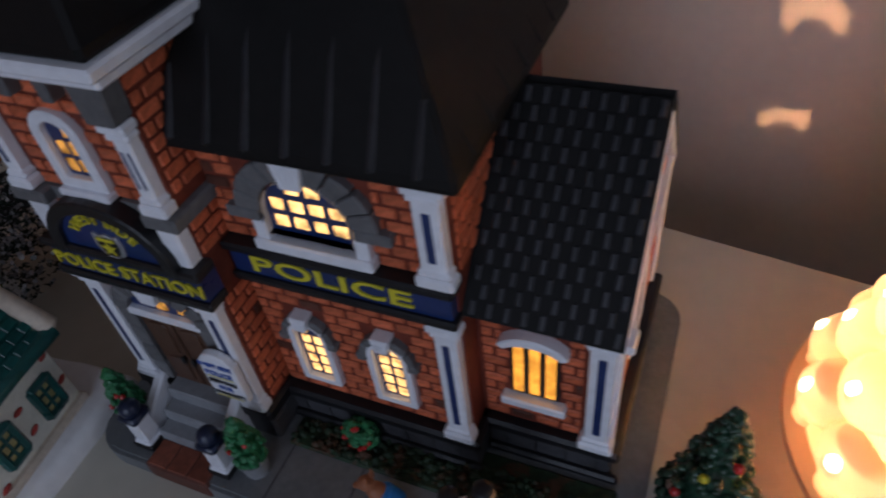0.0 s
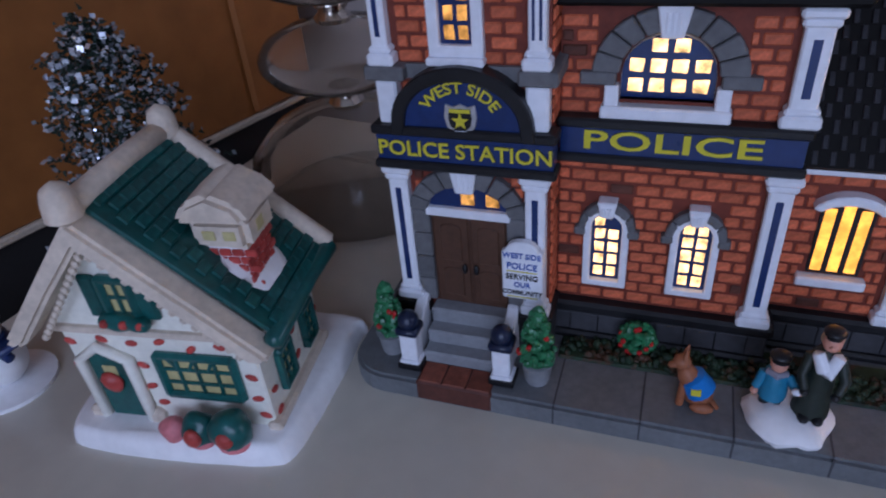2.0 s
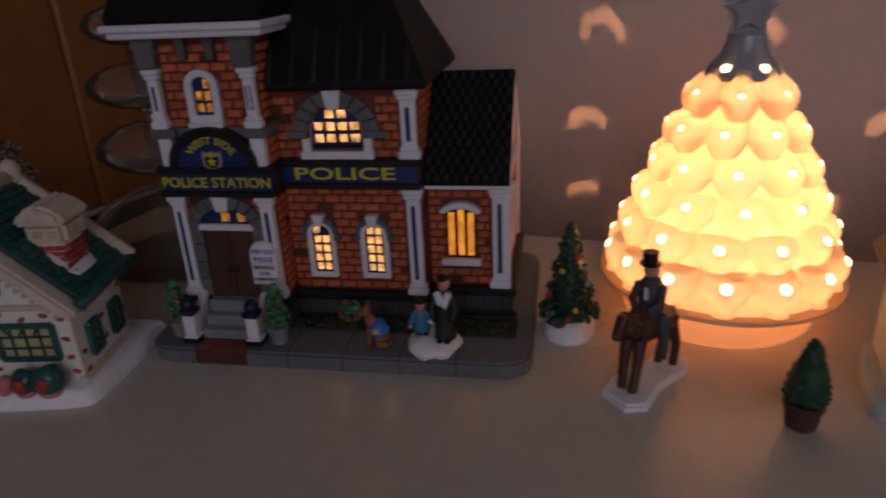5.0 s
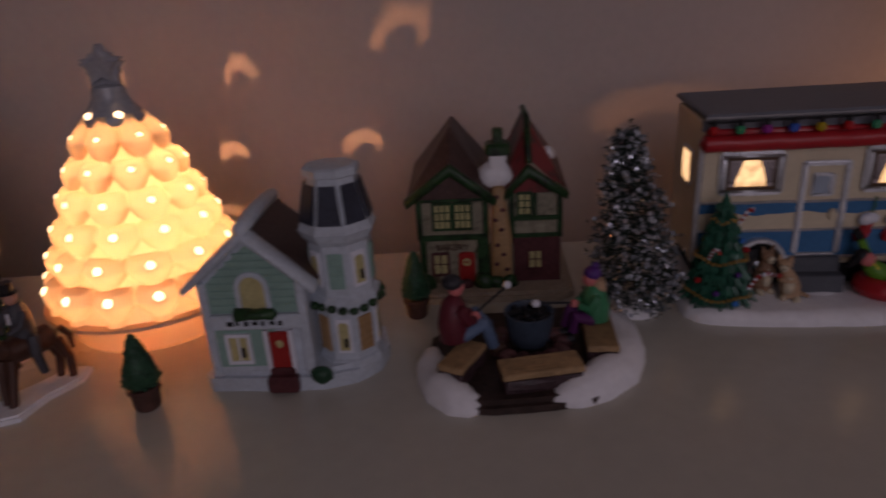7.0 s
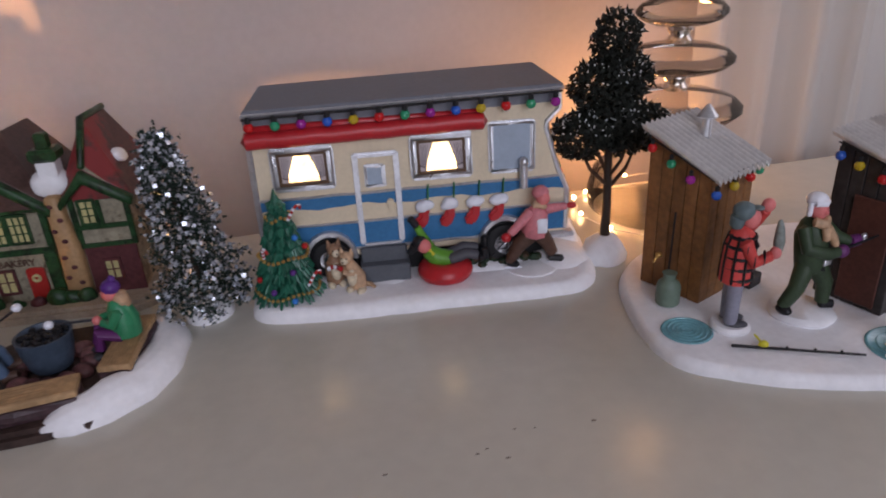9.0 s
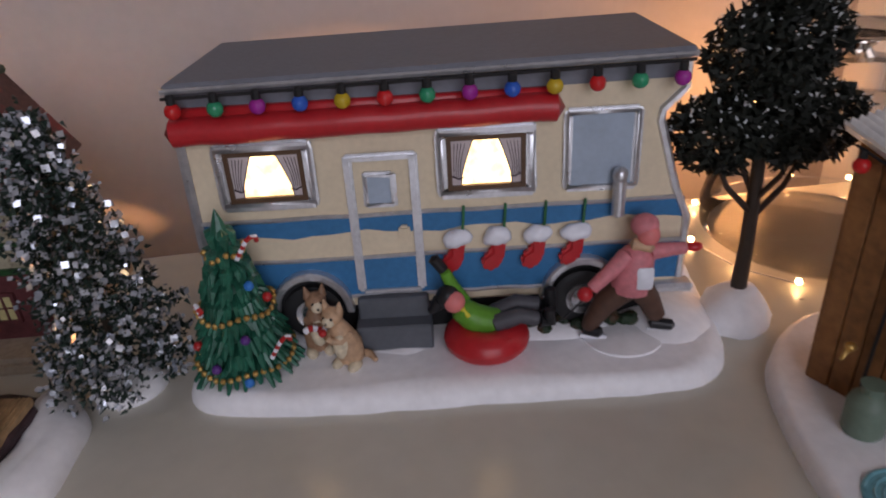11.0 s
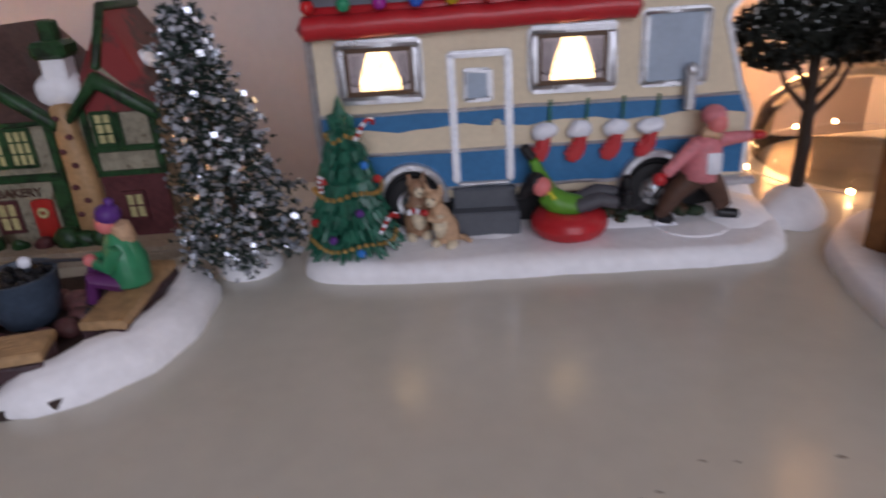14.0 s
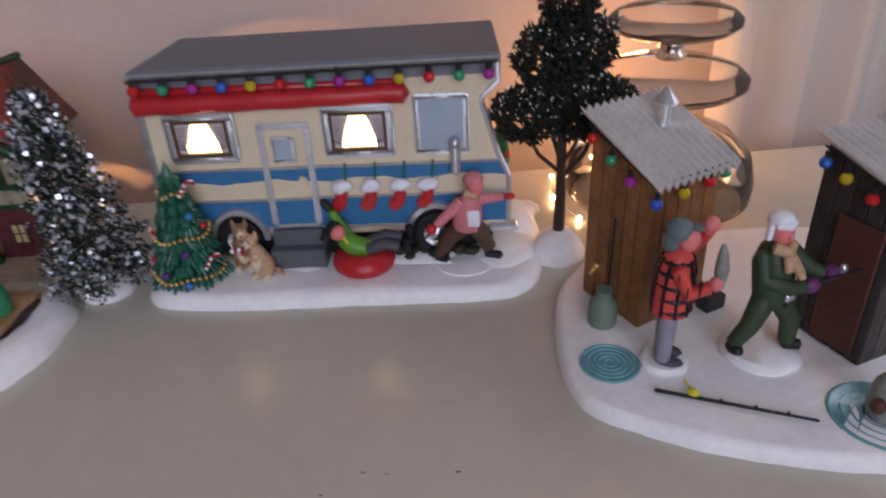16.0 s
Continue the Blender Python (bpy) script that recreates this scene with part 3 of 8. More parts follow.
def pilaster(parent, x0, x1, y, z0, z1, slots=1, deep=0.35):
    """A white column with a flared head and foot and navy slots."""
    p = part("column", box(x0 + 0.08, x1 - 0.08, y - deep, y + 0.1, z0 + 0.3, z1 - 0.2, 0.06), WHITE, parent, "white column")
    for name, outer, inner in (("column_foot", (z0, z0 + 0.4), (z0 + 0.38, z0 + 0.62)), ("capital", (z1 - 0.3, z1), (z1 - 0.55, z1 - 0.28))):
        part(name, many(box(x0 - 0.1, x1 + 0.1, y - deep - 0.14, y + 0.1, *outer, 0.08), box(x0 - 0.02, x1 + 0.02, y - deep - 0.07, y + 0.1, *inner, 0.08)), WHITE, p)
    w = (x1 - x0 - 0.16) / (2 * slots + 1)
    for i in range(slots):
        a = x0 + 0.08 + w * (1 + 2 * i)
        part("slot", box(a, a + w, y - deep - 0.012, y - deep + 0.05, z0 + 0.9, z1 - 0.85, 0.02), NAVY, p, "navy slot")
    return p


def arched(x0, x1, z0, z1, rise, n=10):
    """The outline of an arched opening."""
    cx, rx = (x0 + x1) / 2, (x1 - x0) / 2
    return [(x0, z0), (x1, z0)] + arc(cx, z1 - rise, rx, rise, 0, 180, n)


def ring(x0, x1, z0, z1, rise, grow, y0, y1, bevel=0.04):
    """A frame round an arched opening, open inside."""
    inner, outer = arched(x0, x1, z0, z1, rise), arched(x0 - grow, x1 + grow, z0 - grow, z1 + grow, rise + grow)
    bm = bmesh.new()
    n = len(inner)
    v = [[bm.verts.new((x, y, z)) for x, z in line] for line, y in ((outer, y0), (inner, y0), (inner, y1), (outer, y1))]
    for a, b in ((0, 1), (1, 2), (2, 3), (3, 0)):
        for i in range(n):
            j = (i + 1) % n
            bm.faces.new((v[a][i], v[a][j], v[b][j], v[b][i]))
    bmesh.ops.recalc_face_normals(bm, faces=bm.faces)
    return soften(bm, bevel)


def lit_window(parent, x0, x1, z0, z1, rise, y, cols, rows, frame=0.28, bar=0.13, pane=None, dark=(), material=WHITE):
    """An arched window: white frame, navy sash and small lit panes."""
    w = part("window", ring(x0, x1, z0, z1, rise, frame, y - 0.28, y + 0.1), material, parent, "arched white window frame")
    part("sash", prism(arched(x0, x1, z0, z1, rise), y - 0.06, y + 0.02), NAVY, w, "navy sash")
    pw, ph = (x1 - x0 - bar) / cols, (z1 - z0 - bar) / rows
    cx, rx, zc = (x0 + x1) / 2, (x1 - x0) / 2, z1 - rise
    for i in range(cols):
        for k in range(rows):
            if (i, k) in dark:
                continue
            a, b = x0 + bar + pw * i, x0 + pw * (i + 1)
            c, d = z0 + bar + ph * k, z0 + ph * (k + 1)
            far = max(abs(a - cx), abs(b - cx))
            room = zc + rise * math.sqrt(max(0.0, 1 - min(1, far / rx) ** 2)) - 0.05
            near = zc + rise * math.sqrt(max(0.0, 1 - min(1, min(abs(a - cx), abs(b - cx)) / rx) ** 2)) - 0.05
            if d > room:
                if c > near - 0.12:
                    continue
                hi, lo = min(d, near), min(d, max(room, c + 0.06))
                out = [(a, c), (b, c), (b, lo if b > cx else hi), (a, hi if b > cx else lo)]
                if hi - c < 0.1:
                    continue
            else:
                out = [(a, c), (b, c), (b, d), (a, d)]
            jig = [(x + RND.uniform(-0.02, 0.02), z + RND.uniform(-0.02, 0.02)) for x, z in out]
            part("pane", soften(prism(jig, y - 0.09, y - 0.055), 0.03), pane or WARM_PANE, w, "lit warm yellow pane")
    return w


def voussoirs(parent, cx, cz, r0x, r0z, r1x, r1z, y, n, a0=0, a1=180, keystone=True):
    """Stones round an arch with a white keystone."""
    step = (a1 - a0) / n
    for i in range(n):
        if keystone and i == n // 2 and n % 2:
            continue
        p = arc(cx, cz, r1x, r1z, a0 + step * i + 0.8, a0 + step * (i + 1) - 0.8, 2) + arc(cx, cz, r0x, r0z, a0 + step * (i + 1) - 0.8, a0 + step * i + 0.8, 2)
        part("arch_stone", prism(p, y - 0.32, y + 0.05, 0.05), STONE, parent)
    if keystone:
        top, bot = cz + r1z + 0.12, cz + r0z - 0.15
        h = 0.5 if r1x > 1.2 else 0.34
        k = part("keystone", prism([(cx - h * 0.62, bot), (cx + h * 0.62, bot), (cx + h, top), (cx - h, top)], y - 0.5, y + 0.05, 0.05), WHITE, parent, "white keystone")
        for d in (-0.33, 0.0, 0.33):
            part("flute", box(cx + d * h - 0.05, cx + d * h + 0.05, y - 0.54, y - 0.48, bot + 0.15, top - 0.2, 0.02), WHITE, k)


# walls
tower = part("tower_wall", box(-9.0, -3.35, -1.3, 4.2, 0.9, 16.6), MORTAR, police, "tower wall of terracotta brick")
main = part("main_wall", box(-3.3, 4.1, 0.0, 8.2, 0.9, 13.7), MORTAR, police, "main wall of terracotta brick")
wing = part("wing_wall", box(4.1, 8.35, 1.0, 9.0, 0.9, 8.6), MORTAR, police, "wing wall of terracotta brick")


def gable_end(x0, x1, y0, y1, z0, zr):
    bm = bmesh.new()
    f = [bm.verts.new((x, y, z)) for x in (x0, x1) for y, z in ((y0, z0), (y1, z0), ((y0 + y1) / 2, zr))]
    for q in ((0, 1, 2), (3, 5, 4), (0, 3, 4, 1), (1, 4, 5, 2), (2, 5, 3, 0)):
        bm.faces.new([f[i] for i in q])
    bmesh.ops.recalc_face_normals(bm, faces=bm.faces)
    return bm


part("gable_wall", gable_end(4.3, 8.33, 1.0, 8.9, 8.6, 13.2), MORTAR, police, "brick gable end")

# base course
for _b in (box(-9.3, -3.2, -1.7, 4.4, 0.9, 2.1, 0.1), box(-3.4, 4.3, -0.35, 8.4, 0.9, 2.1, 0.1), box(4.0, 8.6, 0.7, 9.2, 0.9, 2.1, 0.1)):
    part("foundation", _b, FOUNDATION, police, "dark grey stone foundation")
part("base_moulding", many(box(-9.4, -7.9, -1.8, 4.4, 2.1, 2.75, 0.12), box(-4.5, -3.15, -1.8, 4.4, 2.1, 2.75, 0.12), box(-3.45, 4.42, -0.5, 8.5, 2.1, 2.62, 0.12), box(4.0, 8.87, 0.55, 9.3, 2.1, 2.62, 0.12)), BLACK, police, "black base moulding")
part("lower_moulding", many(box(-3.5, 4.45, -0.6, -0.3, 0.9, 1.25, 0.1), box(4.3, 8.9, 0.45, 0.75, 0.9, 1.25, 0.1)), BLACK, police, "black lower moulding")
for _i in range(11):
    part("foundation_joint", box(-2.7 + _i * 1.05 + (0.3 if _i > 6 else 0), -2.65 + _i * 1.05 + (0.3 if _i > 6 else 0), (-0.37 if _i < 7 else 0.68), (-0.3 if _i < 7 else 0.75), 1.25, 2.1), BLACK, police)

# sign boards
def sign_board(name, x0, x1, y, z0, z1):
    s = part(name, box(x0, x1, y, y + 0.7, z0, z1), NAVY, police, "navy sign board")
    part("trim", box(x0 - 0.12, x1 + 0.12, y - 0.16, y + 0.7, z0 - 0.02, z0 + 0.3, 0.07), BLACK, s, "black trim")
    part("trim", box(x0 - 0.12, x1 + 0.12, y - 0.16, y + 0.7, z1 - 0.28, z1 + 0.05, 0.07), BLACK, s, "black trim")
    return s


_b = sign_board("sign", -3.2, 4.05, -0.38, 8.55, 10.05)
part("lettering", letters("POLICE", 1.22, 0.2, -0.41, 9.32, 0.06, tall=0.74, wide=1.36), YELLOW, _b, "yellow word POLICE")
_b = sign_board("sign", -9.1, -3.15, -1.85, 8.55, 10.05)
part("board_arch", prism([(-8.0, 10.0)] + arc(-6.08, 10.3, 1.92, 1.5, 172, 8, 16) + [(-4.16, 10.0)], -1.85, -1.2), NAVY, _b, "arched navy board")
_out, _in = [(-8.5, 9.8)] + arc(-6.08, 10.15, 2.35, 2.0, 178, 2, 18) + [(-3.66, 9.8)], [(-8.05, 9.8)] + arc(-6.08, 10.2, 1.9, 1.5, 176, 4, 18) + [(-4.11, 9.8)]
part("arch_trim", band(_out, _in, -2.05, -1.2, 0.05), BLACK, _b, "black arched trim")
part("lettering", letters("POLICE STATION", 0.78, -6.1, -1.9, 9.28, 0.06, tall=0.95, wide=0.98), YELLOW, _b, "yellow words POLICE STATION")
part("lettering", letters("WEST SIDE", 0.52, -6.08, -1.9, 11.46, 0.05, bend=1.4, tall=1.0, wide=1.12), YELLOW, _b, "yellow words WEST SIDE")
_badge = [(-0.42, 0.5), (-0.2, 0.42), (0, 0.52), (0.2, 0.42), (0.42, 0.5), (0.47, 0.1), (0.4, -0.25), (0, -0.62), (-0.4, -0.25), (-0.47, 0.1)]
_bd = part("badge", prism([(-6.08 + x * 1.15, 10.42 + z * 1.02) for x, z in _badge][::-1], -1.93, -1.84, 0.02), SILVER, _b, "silver police badge")
part("badge_field", prism([(-6.08 + x * 0.82, 10.42 + z * 0.76) for x, z in _badge][::-1], -1.955, -1.92), BLACK, _bd)
part("star", prism([(-6.08 + (0.3 if i % 2 == 0 else 0.12) * math.sin(i * math.pi / 5), 10.4 + (0.3 if i % 2 == 0 else 0.12) * math.cos(i * math.pi / 5)) for i in range(10)][::-1], -1.98, -1.95), YELLOW, _bd, "yellow star")
part("word_bar", box(-6.42, -5.74, -1.975, -1.95, 10.68, 10.8), YELLOW, _bd)
part("word_bar", box(-6.3, -5.86, -1.975, -1.95, 10.0, 10.08), WHITE, _bd)

# tower front
pilaster(police, -9.05, -8.2, -1.35, 2.75, 8.5)
pilaster(police, -4.2, -3.35, -1.35, 2.75, 8.5)
pilaster(police, -9.0, -8.3, -1.35, 12.0, 14.95)
pilaster(police, -4.05, -3.35, -1.35, 12.0, 14.95, 2)
for _x in (-8.95, -4.05):
    part("pedestal", box(_x, _x + 0.72, -1.75, -1.2, 10.05, 11.55, 0.08), WHITE, police, "white column pedestal")
part("string_course", many(box(-9.25, -7.9, -1.85, 4.3, 11.55, 12.02, 0.06), box(-7.95, -4.2, -1.45, -1.2, 11.55, 12.02), box(-4.25, -3.05, -1.85, 4.3, 11.55, 12.02, 0.06)), STONE, police, "grey stone string course")
for _x in (-9.1, -4.2):
    part("corbel", prism([(0, 14.95), (0.9, 14.95), (1.05, 16.4), (-0.15, 16.4)], -1.95, -1.2, 0.08), STONE, police, "grey corbel").location = (_x * CM, 0, 0)
for _x in (-7.1, -5.65):
    part("bracket", prism([(_x + 0.1, 15.3), (_x + 0.45, 15.3), (_x + 0.55, 16.4), (_x, 16.4)], -1.8, -1.25, 0.06), STONE, police, "grey bracket")
part("cornice", many(box(-10.0, -2.35, -2.5, 5.0, 16.4, 16.75, 0.08), box(-10.2, -2.15, -2.75, 5.2, 16.7, 17.05, 0.08)), WHITE, police, "white cornice")


def hip_roof(x0, x1, y0, y1, z0, zt, flat, lip=0.35):
    """Four slopes that rise to a small flat top, over an eave of some thickness."""
    cx, cy = (x0 + x1) / 2, (y0 + y1) / 2
    bm = bmesh.new()
    low = [bm.verts.new((x, y, z0)) for x, y in ((x0, y0), (x1, y0), (x1, y1), (x0, y1))]
    eave = [bm.verts.new((x, y, z0 + lip)) for x, y in ((x0, y0), (x1, y0), (x1, y1), (x0, y1))]
    top = [bm.verts.new((cx + a * flat, cy + b * flat, zt)) for a, b in ((-1, -1), (1, -1), (1, 1), (-1, 1))]
    bm.faces.new(low[::-1])
    bm.faces.new(top)
    for a, b in ((low, eave), (eave, top)):
        for i in range(4):
            j = (i + 1) % 4
            bm.faces.new((a[i], a[j], b[j], b[i]))
    bmesh.ops.recalc_face_normals(bm, faces=bm.faces)
    return soften(bm, 0.12)


part("tower_roof", hip_roof(-10.0, -2.35, -2.55, 5.0, 17.05, 25.5, 0.8), ROOF_BLACK, police, "charcoal tower roof")
_roof = part("main_roof", hip_roof(-4.1, 4.75, -0.75, 9.0, 13.6, 21.5, 0.6), ROOF_BLACK, police, "charcoal hipped roof")
# front seams take a lighter grey that stands in for their sheen
for _i in range(7):
    _x = -3.1 + _i * 1.15
    _t = 1 - abs(_x - 0.32) / 4.4
    part("seam", limb([(_x, -0.72, 14.0, 0.12), (_x, -0.72 + 4.3 * _t, 14.0 + 7.0 * _t, 0.1)], 6), SHINGLE_GREY, _roof)
for _i in range(6):
    _y = 0.5 + _i * 1.35
    _t = 1 - abs(_y - 4.1) / 4.9
    part("seam", limb([(4.72, _y, 14.0, 0.07), (4.72 - 4.0 * _t, _y, 14.0 + 7.0 * _t, 0.06)], 5), ROOF_BLACK, _roof)

lit_window(tower, -6.72, -5.7, 12.65, 14.5, 0.45, -1.3, 2, 3, 0.36, pane=DIM_PANE, dark=((0, 2),))
part("sill", box(-7.15, -5.3, -1.75, -1.25, 12.05, 12.3, 0.05), WHITE, tower, "white sill")

# entrance
_door = part("entrance", prism([(-7.62, 2.6), (-4.8, 2.6), (-4.8, 6.6), (-7.62, 6.6)], -1.36, -1.25), DOOR_BROWN, police, "pair of brown panelled doors")
for _x0 in (-7.55, -6.16):
    _leaf = part("door_leaf", box(_x0, _x0 + 1.3, -1.44, -1.35, 2.7, 6.5, 0.04), DOOR_BROWN, _door)
    for _z0, _z1 in ((3.0, 4.3), (4.6, 6.2)):
        part("door_panel", soften(prism(arched(_x0 + 0.25, _x0 + 1.05, _z0, _z1, 0.18), -1.5, -1.43), 0.05), DOOR_BROWN, _leaf)
for _x in (-6.42, -5.98):
    part("door_handle", ball(_x, -1.56, 4.35, 0.11, 0.09, 0.22, 8, 6), BLACK, _door, "black door handle")
part("lintel", box(-7.75, -4.65, -1.62, -1.25, 6.55, 6.9, 0.06), WHITE, police, "white lintel")
_fan = part("fanlight", prism([(-7.6, 6.9)] + arc(-6.2, 6.9, 1.42, 0.98, 180, 0, 14) + [(-4.8, 6.9)], -1.38, -1.25), NAVY, police, "navy arched fanlight")
for _x in (-6.44, -5.55):
    part("pane", soften(prism([(_x, 7.02), (_x + 0.5, 7.02), (_x + 0.46, 7.5 if _x < -6 else 7.3), (_x + 0.02, 7.52)], -1.42, -1.37), 0.03), DIM_PANE, _fan, "lit amber pane")
voussoirs(police, -6.2, 6.75, 1.45, 1.05, 2.1, 1.75, -1.3, 9)
for _x0, _x1 in ((-8.28, -7.62), (-4.8, -4.14)):
    for _k in range(4):
        part("jamb_stone", box(_x0, _x1, -1.58, -1.25, 2.7 + _k * 1.02, 3.68 + _k * 1.02, 0.05), STONE, police)

# steps, rails and posts
for _k, (_y, _z) in enumerate(((-3.2, 1.45), (-2.6, 2.0), (-2.0, 2.6))):
    part("step", box(-7.75, -4.75, _y, -1.3, 0.9, _z, 0.07), STEP_GREY, police, "grey stone step")
for _x in (-8.15, -4.6):
    part("step_rail", prism([(-3.2, 0.9), (-1.3, 0.9), (-1.3, 3.0), (-1.7, 3.0), (-3.2, 1.9)], -0.22, 0.22, 0.07), WHITE, police, "white stair rail").matrix_basis = pose(_x * CM, 0, 0, 0, 0, 90)
    _p = part("newel_post", many(box(-0.42, 0.42, -0.42, 0.42, 0.9, 1.3, 0.08), box(-0.33, 0.33, -0.33, 0.33, 1.3, 2.5, 0.05)), WHITE, police, "white newel post with a navy cap")
    _p.location = (_x * CM, -3.35 * CM, 0)
    part("cap", many(box(-0.44, 0.44, -0.44, 0.44, 2.5, 2.85, 0.1), ball(0, 0, 3.05, 0.4, 0.4, 0.4)), NAVY_DARK, _p, "dark navy ball cap", smooth=40)
    part("foot", box(-0.47, 0.47, -0.47, 0.47, 0.9, 1.22, 0.06), BLACK, _p)

# plaque
_pq = part("plaque", prism([(-4.87, 3.72), (-3.42, 3.72), (-3.42, 5.75)] + arc(-4.145, 5.75, 0.6, 0.42, 0, 180, 8) + [(-4.87, 5.75)], -2.1, -1.75, 0.06), WHITE, police, "white plaque with painted words")
for _txt, _z, _s, _m in (("WEST SIDE", 5.62, 0.3, BLUE_LETTER), ("POLICE", 5.18, 0.36, BLUE_LETTER), ("SERVING", 4.72, 0.32, BLACK), ("OUR", 4.38, 0.3, BLUE_LETTER), ("COMMUNITY", 4.04, 0.26, BLACK)):
    part("lettering", letters(_txt, _s, -4.145, -2.12, _z, 0.03, wide=0.92), _m, _pq)
for _z in (4.94, 3.83):
    part("rule", box(-4.7, -3.6, -2.12, -2.09, _z, _z + 0.035), YELLOW, _pq)

# main front
pilaster(police, 3.22, 4.12, -0.05, 2.55, 8.5)
pilaster(police, 3.22, 4.15, -0.05, 10.1, 13.55)
lit_window(main, -1.42, 1.3, 10.72, 12.75, 1.25, 0.0, 4, 3, 0.0, 0.2, dark=((0, 2), (3, 2)))
voussoirs(main, -0.06, 11.5, 1.42, 1.3, 2.25, 2.0, 0.0, 9)
for _a in (-1, 1):
    part("arch_foot", box(-0.06 + _a * 2.05 - 0.55, -0.06 + _a * 2.05 + 0.55, -0.36, 0.05, 11.15, 11.55, 0.05), STONE, main)
    part("jamb", box(-0.06 + _a * 1.62 - 0.22, -0.06 + _a * 1.62 + 0.22, -0.34, 0.05, 10.4, 11.15, 0.05), WHITE, main, "white jamb block")
part("sill", box(-2.0, 1.85, -0.45, 0.05, 10.08, 10.5, 0.06), WHITE, main, "white sill")
for _x0 in (-2.07, 0.88):
    lit_window(main, _x0, _x0 + 1.05, 3.65, 6.45, 0.5, 0.0, 2, 5, 0.26, 0.13, dark=((1, 4),) if _x0 < 0 else ())
    voussoirs(main, _x0 + 0.52, 5.85, 0.72, 0.75, 1.0, 1.1, 0.0, 5)
    for _a in (-1, 1):
        part("hood_foot", box(_x0 + 0.52 + _a * 0.92 - 0.2, _x0 + 0.52 + _a * 0.92 + 0.2, -0.36, 0.05, 5.6, 5.9, 0.06), STONE, main)

# wing
pilaster(police, 7.55, 8.5, 0.95, 2.6, 8.3)
part("cell_window", prism(arched(5.15, 6.75, 4.3, 7.15, 0.35), 0.92, 1.0), BLACK, wing, "barred cell window")
for _i in range(3):
    part("pane", soften(prism([(5.24 + _i * 0.52, 4.4), (5.58 + _i * 0.52, 4.4), (5.6 + _i * 0.52, 6.85 + 0.15 * (_i == 1)), (5.26 + _i * 0.52, 6.85 + 0.15 * (_i == 1))], 0.88, 0.93), 0.03), AMBER_PANE, wing, "lit amber strip between bars")
part("hood", band(arc(5.95, 6.55, 1.25, 0.95, 155, 25, 10), arc(5.95, 6.55, 1.0, 0.6, 150, 30, 10), 0.55, 1.05, 0.05), WHITE, wing, "white arched hood")
part("sill", box(4.85, 7.0, 0.6, 1.05, 3.85, 4.22, 0.06), WHITE, wing, "white sill")
part("eave_trim", many(box(4.15, 8.85, 0.3, 1.05, 8.3, 8.62, 0.05)), WHITE, wing, "white eave trim")


def slope(x0, x1, ya, za, yb, zb, thick):
    bm = bmesh.new()
    d = Vector((0, yb - ya, zb - za)).normalized()
    nrm = Vector((0, -d.z, d.y))
    pts = [Vector((x, y, z)) + nrm * t for x in (x0, x1) for (y, z) in ((ya, za), (yb, zb)) for t in (0, thick)]
    v = [bm.verts.new(p) for p in pts]
    for q in ((0, 1, 3, 2), (4, 6, 7, 5), (0, 4, 5, 1), (2, 3, 7, 6), (0, 2, 6, 4), (1, 5, 7, 3)):
        bm.faces.new([v[i] for i in q])
    bmesh.ops.recalc_face_normals(bm, faces=bm.faces)
    return bm


_wr = part("wing_roof", many(slope(4.12, 8.6, 0.2, 8.55, 4.55, 13.45, 0.3), slope(4.12, 8.6, 9.5, 8.4, 4.5, 13.45, -0.3)), ROOF_BLACK, police, "charcoal shingled roof")
_sh = as_mesh("shingle", box(-0.09, 0.09, -0.02, 0.08, -0.22, 0.22, 0.03), SHINGLE_GREY)
_ang = math.degrees(math.atan2(5.2, 4.45))
for _r in range(13):
    for _q in range(9):
        _x = 4.4 + _q * 0.5 + (0.25 if _r % 2 else 0)
        if _x < 8.5:
            _f = (_r + 0.6) / 13.4
            _o = new("shingle", _sh)
            _o.parent = _wr
            _o.matrix_basis = pose(_x * CM, (0.2 + 4.35 * _f - 0.235) * CM, (8.55 + 5.05 * _f + 0.2) * CM, -(90 - _ang), 0, 0)
# gable side towards the tree
_gz = part("gable_trim", many(limb([(8.45, 0.5, 8.5, 0.18), (8.45, 4.6, 13.1, 0.18)], 6), limb([(8.45, 9.3, 8.4, 0.18), (8.45, 4.6, 13.1, 0.18)], 6), limb([(8.43, 0.8, 8.55, 0.18), (8.43, 9.2, 8.55, 0.18)], 6), box(8.3, 8.56, 0.9, 1.4, 2.6, 8.5, 0.06), box(8.3, 8.56, 8.6, 9.15, 2.6, 8.5, 0.06)), WHITE, police, "white gable trim")
for _z0, _z1, _y0, _y1, _nm in ((3.9, 7.0, 4.0, 5.7, "side_window"), (9.6, 11.2, 4.35, 5.35, "attic_window")):
    _o = ring(_y0, _y1, _z0, _z1, 0.5, 0.25, -0.12, 0.1)
    _o.transform(pose(8.38, 0, 0, 0, 0, 90))
    _f = part(_nm, _o, WHITE, police, "white arched side window")
    _o = prism(arched(_y0, _y1, _z0, _z1, 0.5), -0.06, 0.02)
    _o.transform(pose(8.38, 0, 0, 0, 0, 90))
    part("sash", _o, NAVY, _f)

